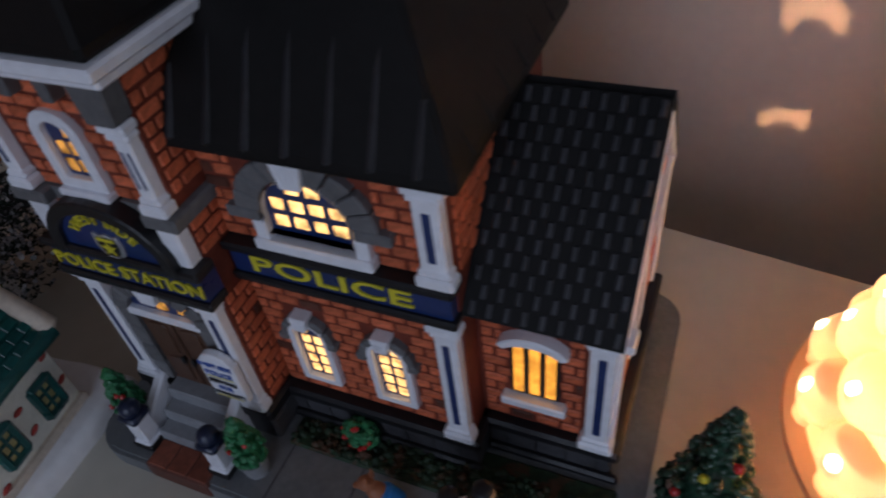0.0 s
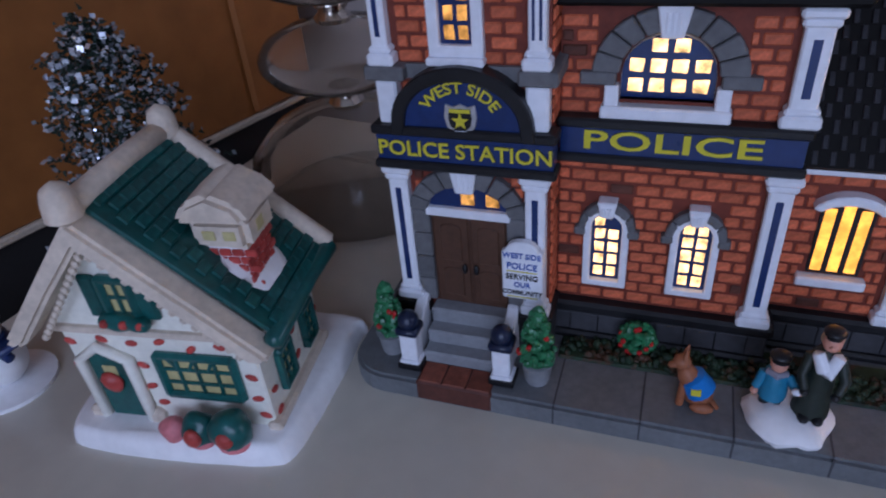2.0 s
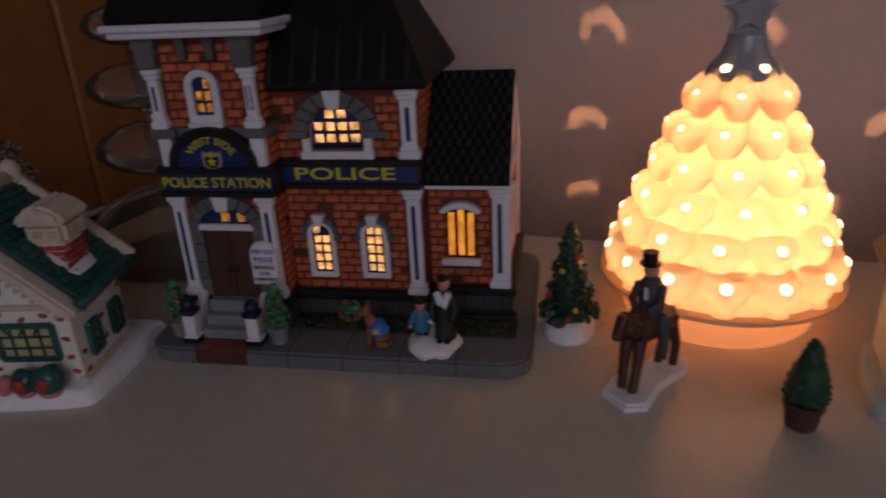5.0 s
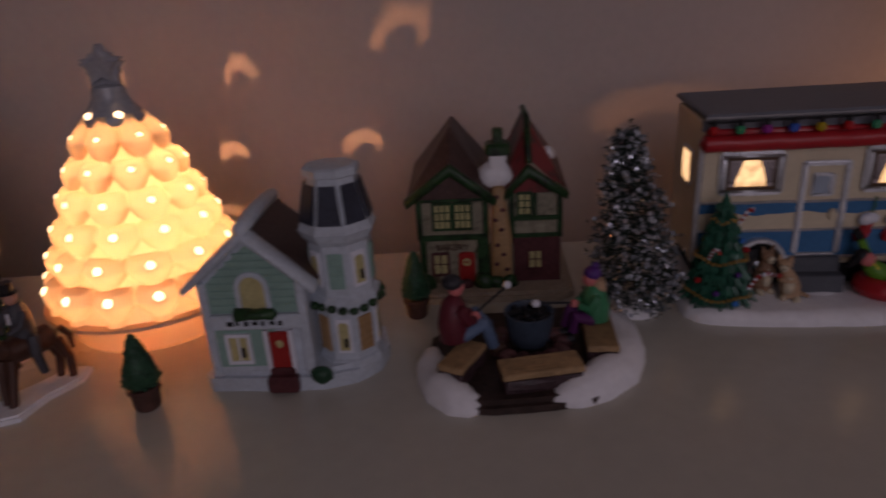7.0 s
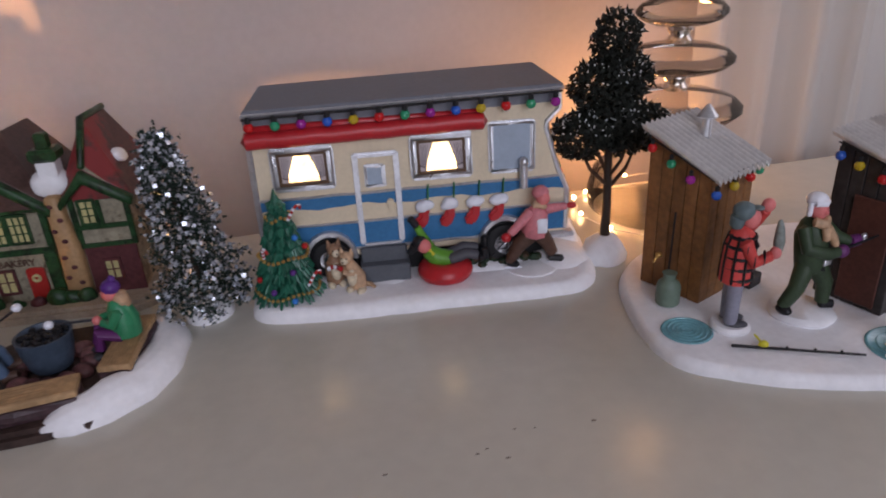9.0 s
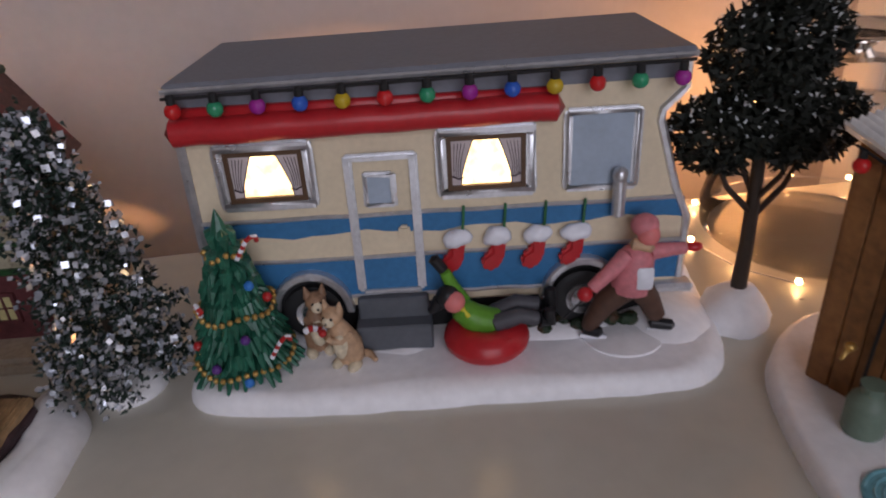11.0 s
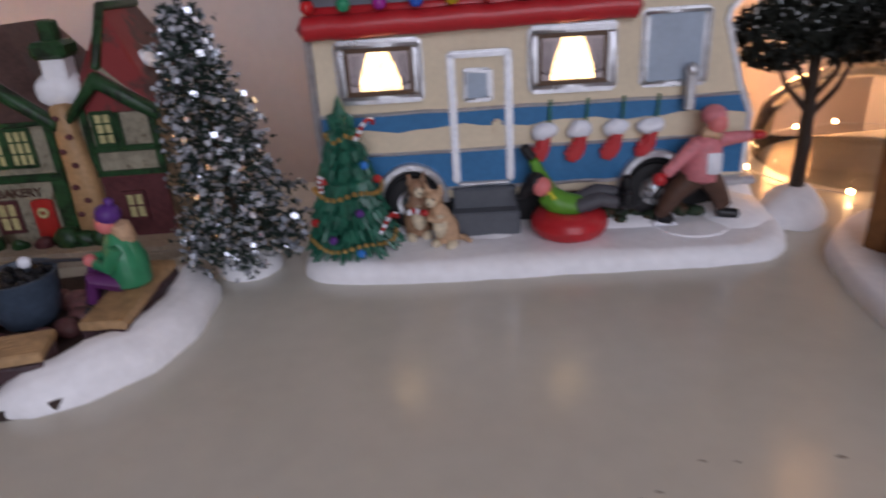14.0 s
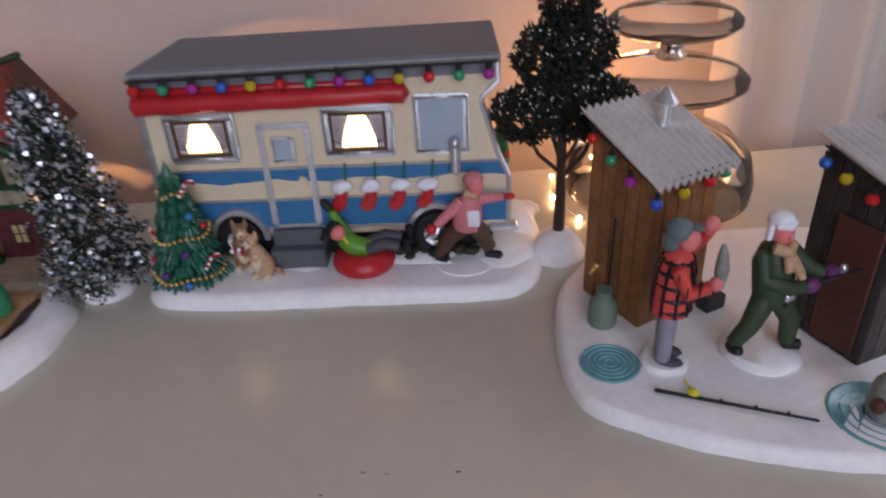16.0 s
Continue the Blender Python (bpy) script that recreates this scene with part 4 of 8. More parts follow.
# pavement and garden
def rounded(x0, x1, y0, y1, r, n=5):
    o = []
    for cx, cy, a in ((x1 - r, y0 + r, -90), (x1 - r, y1 - r, 0), (x0 + r, y1 - r, 90), (x0 + r, y0 + r, 180)):
        o += [(cx + r * math.cos(radians(a + 90 * i / n)), cy + r * math.sin(radians(a + 90 * i / n))) for i in range(n + 1)]
    return o


_pv = part("pavement", slab(rounded(-10.7, 9.9, -4.25, 9.9, 1.5), 0, 0.88, 0.14), PAVE, police, "grey pavement slab")
for _x in (-2.6, 0.35, 3.3, 6.2):
    part("pavement_joint", many(box(_x - 0.035, _x + 0.035, -4.15, -1.7, 0.86, 0.892), box(_x - 0.035, _x + 0.035, -4.262, -4.2, 0.05, 0.86)), PAVE_JOINT, _pv)
_wk = part("brick_walk", box(-7.75, -4.85, -4.31, -3.1, 0.02, 0.93, 0.08), DOOR_RUST, _pv, "red brick path")
for _i in range(3):
    part("paving_brick", box(-7.65 + _i * 0.93, -6.78 + _i * 0.93, -4.25, -3.2, 0.9, 0.985, 0.05), PATH_BRICK, _wk)


def hedge(x0, x1, y0, y1, z, n, size, seed):
    r = random.Random(seed)
    bm = bmesh.new()
    for _ in range(n):
        s = size * r.uniform(0.6, 1.3)
        put(bm, ball(r.uniform(x0, x1), r.uniform(y0, y1), z + r.uniform(0, 0.25), s, s * r.uniform(0.6, 1.0), s * 0.6, 6, 4, (r.uniform(0, 90), r.uniform(0, 90), 0)))
    return bm


part("garden_bed", put(box(-2.9, 9.0, -1.75, 0.3, 0.8, 0.98, 0.08), hedge(-2.8, 8.6, -1.65, -0.4, 0.9, 420, 0.17, 3)), LEAF_DARK, police, "dark green garden bed", kind="stuff")
_bm = bmesh.new()
for _i in range(60):
    _v = Vector((RND.gauss(0, 1), RND.gauss(0, 1), RND.gauss(0, 1))).normalized() * 0.56
    put(_bm, ball(_v.x, _v.y * 0.7, _v.z, 0.24, 0.2, 0.16, 6, 4, (RND.uniform(0, 180), RND.uniform(0, 180), 0)))
_wreath = part("bush", _bm, LEAF, police, "round green bush with red berries")
_wreath.location = (-0.1 * CM, -0.85 * CM, 1.65 * CM)
for _i in range(11):
    _v = Vector((RND.gauss(0, 1), -abs(RND.gauss(0, 1)), RND.gauss(0, 1))).normalized() * 0.68
    part("berry", ball(_v.x, _v.y * 0.75, _v.z, 0.11, u=6, v=4), BERRY, _wreath)


def topiary(parent, x, y, z0, h, r, seed):
    rr = random.Random(seed)
    t = part("topiary", lathe([(0.42, 0), (0.46, 0.1), (0.55, 0.85), (0.62, 0.95), (0.5, 0.98), (0, 0.9)], 14), STEP_GREY, parent, "potted topiary with red berries", smooth=40)
    t.location = (x * CM, y * CM, z0 * CM)
    bm = bmesh.new()
    for i in range(110):
        f = rr.random() ** 0.8
        a = rr.uniform(0, 6.283)
        q = r * (1 - f) ** 0.8 * (0.55 + 0.45 * min(1, f * 6)) + 0.06
        s = rr.uniform(0.12, 0.2)
        put(bm, ball(q * math.cos(a), q * math.sin(a), 0.95 + f * h, s, s * 0.7, s * 1.1, 6, 4, (rr.uniform(-40, 40), rr.uniform(-40, 40), 0)))
    put(bm, lathe([(r * 0.75, 0.95), (r * 0.8, 1.3), (0.05, 0.9 + h)], 10))
    part("foliage", bm, LEAF, t, "bright green clipped foliage")
    for i in range(4):
        a, f = rr.uniform(3.3, 6.1), rr.uniform(0.1, 0.6)
        q = r * (1 - f) ** 0.8 + 0.1
        part("berry", ball(q * math.cos(a), q * math.sin(a), 1.0 + f * h, 0.12, u=6, v=4), BERRY, t)


topiary(police, -9.2, -2.75, 0.88, 2.2, 0.56, 1)
topiary(police, -3.4, -3.05, 0.88, 2.3, 0.66, 2)

# bricks
_w3 = [(-7.15, -5.25, 12.0, 14.95), (-8.3, -8.0, 0, 17)]
brickwork(tower, -8.15, -4.2, 2.9, 8.4, -1.32, [(-8.35, -4.1, 0, 7.3), (-7.9, -4.5, 0, 8.1), (-7.2, -5.2, 0, 8.7)])
brickwork(tower, -8.2, -4.15, 12.02, 16.3, -1.32, [(-7.2, -5.2, 12.0, 14.9)])
brickwork(tower, -8.2, -4.15, 10.1, 11.5, -1.32, [(-7.7, -4.45, 9, 11.8)])
brickwork(main, -3.3, 3.2, 2.7, 8.5, -0.02, [(-2.5, -0.6, 3.3, 7.1), (0.45, 2.35, 3.3, 7.1)])
brickwork(main, -3.3, 3.2, 10.1, 13.6, -0.02, [(-2.1, 1.9, 10, 11.2), (-2.7, 2.55, 11.1, 11.6), (-2.35, 2.2, 11.2, 13.0), (-1.6, 1.5, 11.2, 13.7)])
brickwork(wing, 4.2, 7.5, 2.7, 8.3, 0.98, [(4.75, 7.1, 3.8, 4.3), (5.0, 6.9, 3.8, 7.2), (4.75, 7.15, 6.8, 7.6)])
brickwork(tower, -1.2, 1.2, 2.9, 16.3, 0, [(-9, 9, 8.4, 10.2), (-9, 9, 11.5, 12.1)], side=-3.33)
brickwork(wing, 1.2, 8.6, 2.7, 8.4, 0, [(3.7, 6.0, 3.6, 7.3)], side=8.37)
brickwork(wing, 1.2, 8.6, 8.9, 13.0, 0, [(4.0, 5.7, 9.3, 11.6)], side=8.35, gable=lambda y, z: abs(y - 4.9) < (13.0 - z) * 0.83)
brickwork(main, 0.2, 5.0, 10.2, 13.5, 0, [], side=4.12)

# ---- lit ceramic tree ----
ctree = thing("ceramic_tree", "lit cream ceramic tree lamp with scalloped tiers and a grey star", "lamp", -1.5, 12.2, 0, size=1.045)
TIERS = ((12.2, 7, 0.3), (10.5, 9, 0.05), (8.75, 10, 0.98), (7.1, 11, 0.06), (5.4, 12, 0.67), (3.7, 14, 0.01))


def tree_radius(z):
    t = (z - 2.2) / 11.3
    return 6.3 * (1 - t) ** 0.88 + 1.5 * t


def tree_shell():
    nt, nz = 300, 104
    bm = bmesh.new()
    rows = []
    for k in range(nz + 1):
        z = 2.2 + 11.3 * k / nz
        row = []
        for i in range(nt):
            a = 2 * math.pi * i / nt
            r = tree_radius(z)
            tier = min(TIERS, key=lambda q: abs(q[0] - 0.25 - z))
            f = max(-1.0, min(1.0, (z - (tier[0] - 0.1)) / 0.9))
            f = math.copysign(abs(f) ** (1.0 if f > 0 else 0.55), f) * (1.0 if f < 0 else 0.8)
            u = (a / (2 * math.pi) * tier[1] + tier[2]) % 1.0 - 0.5
            swell = math.sqrt(max(0.0, 1 - 0.85 * f * f - 0.9 * (2 * u) ** 2))
            r += 0.95 * swell - 0.45
            row.append(bm.verts.new((r * math.cos(a), r * math.sin(a), z)))
        rows.append(row)
    for k in range(nz):
        z = 2.2 + 11.3 * (k + 0.5) / nz
        for i in range(nt):
            a = 2 * math.pi * (i + 0.5) / nt
            hole = False
            for tz, n, ph in TIERS:
                if abs(z - tz - 0.1) < 0.4 and math.sin(a) > 0.2:
                    u = ((a / (2 * math.pi) * n + ph) % 1.0) - 0.5
                    d = u / n * 2 * math.pi * (tree_radius(z) + 0.3)
                    hole = hole or (d * d / 0.115 + (z - tz - 0.1) ** 2 / 0.085) < 1
            if not hole:
                j = (i + 1) % nt
                bm.faces.new((rows[k][i], rows[k][j], rows[k + 1][j], rows[k + 1][i]))
    loose = [v for v in bm.verts if not v.link_faces]
    bmesh.ops.delete(bm, geom=loose, context="VERTS")
    return bm


part("shell", tree_shell(), TREE_SHELL, ctree, "pierced scalloped ceramic shell", smooth=50)
part("base", lathe([(0, 0.02), (4.7, 0.02), (4.9, 0.0), (5.1, 0.25), (5.0, 1.4), (5.15, 1.65), (5.8, 1.95), (6.5, 2.15), (6.45, 2.32), (5.3, 2.35)], 64, closed=False), TREE_BASE, ctree, "round cream ceramic base", smooth=40)
part("collar", lathe([(1.75, 12.9), (1.8, 13.15), (1.55, 13.6), (1.2, 14.0), (1.0, 14.4), (0.9, 15.0), (0, 15.2)], 32), GREY_CERAMIC, ctree, "grey glazed collar", smooth=50)
_st = [((1.55 if i % 2 == 0 else 0.78) * math.sin(i * math.pi / 5), 16.05 + (1.55 if i % 2 == 0 else 0.78) * math.cos(i * math.pi / 5)) for i in range(10)]
part("star", soften(prism(_st[::-1], -0.45, 0.45), 0.25, 2), GREY_CERAMIC, ctree, "grey glazed star", smooth=60)
# a bulb inside, and a bead low in every hole at the back, so that the light leaves as a crescent
part("lamp_stem", limb([(0, 0, 0.1, 0.18), (0, 0, 4.4, 0.12)], 8), CERAMIC, ctree)
# the second, softer lamp is an added fill for the upper tiers
for _z, _w, _q in ((5.25, 3.5, 0.0008), (9.6, 0.7, 0.009)):
    _lamp = point_lamp("tree_bulb", (0.3 * CM, 0, _z * CM), _w, (1.0, 0.53, 0.21), _q)
    _lamp.parent = ctree
BEAD = lit("tree_bead", (1.0, 0.74, 0.40), 13.0)
for _z, _n, _ph in TIERS:
    for _i in range(_n):
        _t = 2 * math.pi * ((_i + 0.5 - _ph) % _n) / _n
        _q = tree_radius(_z) + (0.28 if math.sin(_t) > 0.3 else 0.2)
        _b = math.sin(_t) > 0.3
        part("bead", ball(_q * math.cos(_t), _q * math.sin(_t), _z - (0.12 if _b else -0.1), 0.24 if _b else 0.23 + 0.012 * (13 - _z), u=10, v=8), BEAD, ctree, "lit bead")
for _x in (-0.62, 0.62):
    part("collar_bulb", ball(_x * 1.35, -1.3, 13.5, 0.26, 0.2, 0.22, 10, 8), BEAD, ctree, "lit bulb")

# ---- camper van on snow ----
_c, _s = math.cos(radians(-6.5)), math.sin(radians(-6.5))
camper = thing("camper", "lit cream and blue camper model with a red awning on snow", "model camper", 42.5 * _c - 13.6 * _s, 42.5 * _s + 13.6 * _c, 0, -6.5)


def tube(points, r, n=6):
    return limb([(*p, r) for p in points], n)


_out = [(-9.55, 2.3), (9.6, 2.3), (9.85, 2.9), (9.9, 5.6), (9.3, 7.0), (8.45, 9.7), (8.5, 10.1), (9.35, 10.9), (9.3, 11.95), (-9.55, 11.75), (-9.6, 6.0)]
def smooth_line(points, n=4):
    """A closed line of points, rounded through them."""
    out, k = [], len(points)
    for i in range(k):
        p0, p1, p2, p3 = (Vector(points[(i + j - 1) % k]) for j in range(4))
        for q in range(n):
            t = q / n
            v = 0.5 * (2 * p1 + (p2 - p0) * t + (2 * p0 - 5 * p1 + 4 * p2 - p3) * t * t + (3 * p1 - p0 - 3 * p2 + p3) * t ** 3)
            out.append((v.x, v.y))
    return out


def mound(outline, h, inset, n=7):
    """A low snow base: the outline below, rounding over to a gently domed top."""
    bm = bmesh.new()
    cx, cy = sum(p[0] for p in outline) / len(outline), sum(p[1] for p in outline) / len(outline)
    pts = []
    for a, b in zip(outline, outline[1:] + outline[:1]):
        pts += [(a[0] + (b[0] - a[0]) * k / 4, a[1] + (b[1] - a[1]) * k / 4) for k in range(4)]
    rings = []
    for k in range(n + 1):
        t = k / n
        d, z = inset * (1 - math.cos(t * math.pi / 2)), h * math.sin(t * math.pi / 2) ** 0.8
        ring = []
        for x, y in pts:
            q = Vector((x - cx, y - cy, 0))
            q = q * (1 - d / q.length)
            ring.append(bm.verts.new((cx + q.x, cy + q.y, z)))
        rings.append(ring)
    for lo, hi in zip(rings, rings[1:]):
        for i in range(len(pts)):
            j = (i + 1) % len(pts)
            bm.faces.new((lo[i], lo[j], hi[j], hi[i]))
    bm.faces.new(rings[-1])
    bm.faces.new(rings[0][::-1])
    return bm


part("base", roughen(mound(smooth_line([(-10.6, -1.6), (-10.2, -3.1), (-8.6, -3.85), (-4.3, -4.15), (2.3, -4.05), (8.4, -4.0), (10.7, -3.2), (11.6, -1.4), (12.0, 2.0), (11.9, 5.6), (10.6, 7.2), (-9.0, 7.2), (-10.5, 5.6), (-10.7, 2)]), 0.85, 1.0), 0.08, 0.6), SNOW, camper, "white snowy base", smooth=89)
_drift = bmesh.new()
for _x, _y, _rx, _ry, _rz in ((9.4, 1.0, 2.2, 3.4, 0.9), (10.4, 3.6, 1.4, 2.6, 1.5), (4.8, -0.2, 4.0, 1.2, 0.7), (-2.5, -0.6, 3.0, 1.3, 0.5), (-7, 0, 3, 1.6, 0.6)):
    put(_drift, ball(_x, _y, 0.5, _rx, _ry, _rz, 18, 10))
part("snow_drift", roughen(_drift, 0.1, 0.8), SNOW, camper, smooth=60)
body = part("body", prism(_out, 0.0, 6.3, 0.12), CREAM, camper, "cream camper body")
part("roof", prism([(-9.55, 11.9), (9.35, 12.12), (9.45, 12.45), (-9.5, 12.2)], -0.55, 7.4, 0.1), CAMPER_ROOF, camper, "flat grey roof")
part("roof_edge", tube([(-9.55, -0.55, 11.95), (9.4, -0.55, 12.18)], 0.11), SILVER, camper, "silver roof edge")
part("roof_edge", tube([(9.4, -0.5, 12.2), (9.4, 7.3, 12.2)], 0.11), SILVER, camper)
part("fascia", prism([(-9.6, 11.1), (9.3, 11.3), (9.3, 11.9), (-9.6, 11.75)], -0.1, 0.02), CAMPER_ROOF, body, "grey fascia")
_r = random.Random(9)


def wavy(x0, x1, za, zb, amp, n=26):
    lo = [(x0 + (x1 - x0) * i / n, za + amp * math.sin(i * 0.9) + amp * 0.5 * math.sin(i * 2.3)) for i in range(n + 1)]
    hi = [(x0 + (x1 - x0) * i / n, zb + 0.3 * amp * math.sin(i * 0.7 + 1)) for i in range(n + 1)]
    return lo + hi[::-1]


part("upper_stripe", prism(wavy(-9.6, 9.75, 5.78, 6.5, 0.1), -0.05, 0.02), CAMPER_BLUE, body, "blue upper stripe")
part("lower_stripe", prism(wavy(-9.6, 9.9, 2.9, 4.62, 0.02), -0.05, 0.02), CAMPER_BLUE, body, "blue lower stripe")
for _z, _a, _b in ((6.55, -9.5, 9.5), (4.68, -9.5, 9.8), (2.85, -4.2, 4.2)):
    part("moulding", tube([(_a + (_b - _a) * i / 12, -0.06, _z + _r.uniform(-0.03, 0.03)) for i in range(13)], 0.09), SILVER, body, "silver moulding")
part("edge_trim", tube([(x, -0.02, z) for x, z in ((9.85, 2.9), (9.9, 5.6), (9.3, 7.0), (8.5, 9.7), (8.55, 10.1), (9.35, 10.9), (9.3, 11.9))], 0.17), SILVER, body, "silver front trim")
part("edge_trim", tube([(x, -0.02, z) for x, z in ((-9.5, 2.6), (-9.55, 6.0), (-9.5, 10.6))], 0.2), SILVER, body, "silver rear trim")
_sw = part("side_window", box(-9.72, -9.5, 1.5, 3.6, 7.2, 9.6, 0.08), SILVER, body, "silver framed rear window")
part("lit_pane", box(-9.76, -9.7, 1.75, 3.35, 7.45, 9.35), BRIGHT_PANE, _sw, "bright warm lit pane")
_wr = part("wreath", roughen(lathe([(0.75 + 0.28 * math.cos(radians(a)), 0.28 * math.sin(radians(a))) for a in range(0, 361, 40)], 22, closed=False), 0.1, 2.5), LEAF, camper, "green wreath on the front end", smooth=60)
_wr.matrix_basis = pose(9.75 * CM, 2.4 * CM, 6.2 * CM, 0, 80, 0)
part("bow", ball(0, -0.75, 0.15, 0.3, 0.34, 0.22, 10, 8), RED, _wr, "red bow")
part("bumper", box(8.7, 10.4, -0.5, 0.3, 2.35, 2.75, 0.12), SILVER, camper, "silver bumper")


def silver_frame(parent, x0, x1, z0, z1, w, y=-0.2, name="window_frame", label="silver window frame"):
    o = [(x0, z0), (x1, z0), (x1, z1), (x0, z1)]
    bm = many(box(x0, x1, y, 0.05, z0, z0 + w), box(x0, x1, y, 0.05, z1 - w, z1), box(x0, x0 + w, y, 0.05, z0 + w, z1 - w), box(x1 - w, x1, y, 0.05, z0 + w, z1 - w))
    bmesh.ops.remove_doubles(bm, verts=bm.verts, dist=0.001)
    return part(name, roughen(finer(soften(bm, 0.1, 2), 1), 0.05, 1.5, x0), SILVER, parent, label, smooth=50)


def camper_window(x0, x1, z0, z1):
    f = silver_frame(body, x0, x1, z0, z1, 0.36, -0.3)
    a, b, c, d = x0 + 0.36, x1 - 0.36, z0 + 0.36, z1 - 0.36
    part("inner_frame", many(box(a, b, -0.24, 0.02, c, c + 0.2), box(a, b, -0.24, 0.02, d - 0.2, d), box(a, a + 0.18, -0.24, 0.02, c + 0.2, d - 0.2), box(b - 0.18, b, -0.24, 0.02, c + 0.2, d - 0.2)), DARK_FRAME, f, "dark inner frame with lamp glow painted in brown")
    part("lit_pane", box(a + 0.1, b - 0.1, -0.06, -0.02, c + 0.1, d - 0.1), BRIGHT_PANE, f, "bright warm lit pane")
    m, w, h = (a + b) / 2, (b - a) / 2 - 0.15, d - c - 0.3
    for s in (-1, 1):
        # a drawn curtain: narrow opening above, swept aside to the tie, flaring again below it
        edge = []
        for i in range(13):
            t = i / 12
            inner = w * (0.70 - 0.05 * t) if t < 0.2 else w * (0.69 - 0.36 * ((t - 0.2) / 0.8) ** 1.2)
            edge.append((m + s * inner, c + 0.12 + h * t))
        out = edge + [(m + s * w, c + 0.12 + h), (m + s * w, c + 0.12)]
        part("curtain", prism(out, -0.13, -0.1), CURTAIN_PRINT, f, "grey printed curtain")
        part("hem_line", tube([(x + s * 0.03, -0.135, z) for x, z in edge], 0.022, 4), CURTAIN_LINE, f)
        for k in range(4):
            q = 0.5 + 0.12 * k
            part("fold_line", tube([(m + s * w * (0.74 + 0.06 * k + (q - 0.74 - 0.06 * k) * max(0, (i - 2) / 7) ** 1.3), -0.135, c + 0.14 + h * (0.2 + 0.1 * i)) for i in range(8)], 0.02, 4), CURTAIN_LINE, f)
        part("tieback", tube([(m + s * w * 0.66, -0.14, c + 0.12 + h * 0.2), (m + s * w * 0.8, -0.14, c + 0.12 + h * 0.17), (m + s * w * 0.98, -0.14, c + 0.12 + h * 0.24)], 0.035, 5), CURTAIN_LINE, f)


camper_window(-8.35, -4.65, 7.05, 9.85)
camper_window(0.05, 3.78, 7.05, 9.98)
_f = silver_frame(body, 4.92, 7.75, 7.02, 10.38, 0.26)
part("blank_pane", box(5.15, 7.5, -0.08, 0.0, 7.25, 10.15), PANE_BLUE, _f, "blue-grey blank pane")
part("vent_pipe", many(tube([(7.0, -0.45, 6.1), (7.0, -0.45, 7.6)], 0.27, 8), ball(7.0, -0.45, 7.75, 0.32, 0.32, 0.36, 8, 6)), SILVER, body, "silver vent pipe", smooth=50)
_d = part("door", many(box(-3.55, -3.2, -0.25, 0.02, 3.1, 9.1, 0.1, 2), box(-1.05, -0.7, -0.25, 0.02, 3.1, 9.1, 0.1, 2), box(-3.5, -0.75, -0.25, 0.02, 8.8, 9.12, 0.1, 2), box(-3.3, -0.9, -0.2, 0.02, 2.95, 3.15, 0.06)), SILVER, body, "silver framed camper door")
_f = silver_frame(_d, -2.85, -1.65, 6.85, 8.35, 0.16, -0.2, "door_window", "small silver door window")
part("door_pane", box(-2.7, -1.8, -0.08, 0.0, 7.0, 8.2), PANE_BLUE, _d, "blue-grey door pane")
part("latch", box(-1.65, -1.2, -0.3, 0.0, 5.35, 6.05, 0.1, 2), CREAM, _d, "small latch plate")
part("step", many(box(-3.7, -0.55, -1.3, 0.2, 0.6, 2.0, 0.08), box(-3.6, -0.65, -0.55, 0.2, 1.9, 2.9, 0.08)), STEP_DARK, camper, "slate grey entry step")
_aw = bmesh.new()
put(_aw, limb([(-9.5 + 14.0 * i / 14, -0.42 + 0.03 * math.sin(i * 1.7), 10.42 + 0.012 * i + 0.03 * math.sin(i * 2.1), 0.53) for i in range(15)], 14))
put(_aw, box(-9.4, 4.3, -0.35, 0.0, 10.6, 11.25, 0.1))
part("awning", _aw, RED, camper, "rolled red awning", smooth=50)
_wire = part("light_wire", tube([(-9.5 + 18.8 * i / 24, -0.78 - 0.04 * (i % 2), 11.86 - 0.1 + 0.012 * i + 0.02 * math.sin(i * 3)) for i in range(25)], 0.07), RUBBER, camper, "black light string wire")
_cols = "red green magenta blue yellow red green magenta blue yellow red green magenta".split()
for _i, _k in enumerate(_cols):
    _x = -9.15 + 1.5 * _i
    _bb = part("bulb", ball(_x, -0.85, 11.32 + 0.012 * _i, 0.3, u=14, v=10), BULB[_k], camper, _k + " bulb", smooth=60)
    part("socket", lathe([(0.13, 0), (0.17, 0.05), (0.17, 0.3), (0.1, 0.38), (0, 0.38)], 8), RUBBER, _bb).location = (_x * CM, -0.85 * CM, (11.54 + 0.012 * _i) * CM)


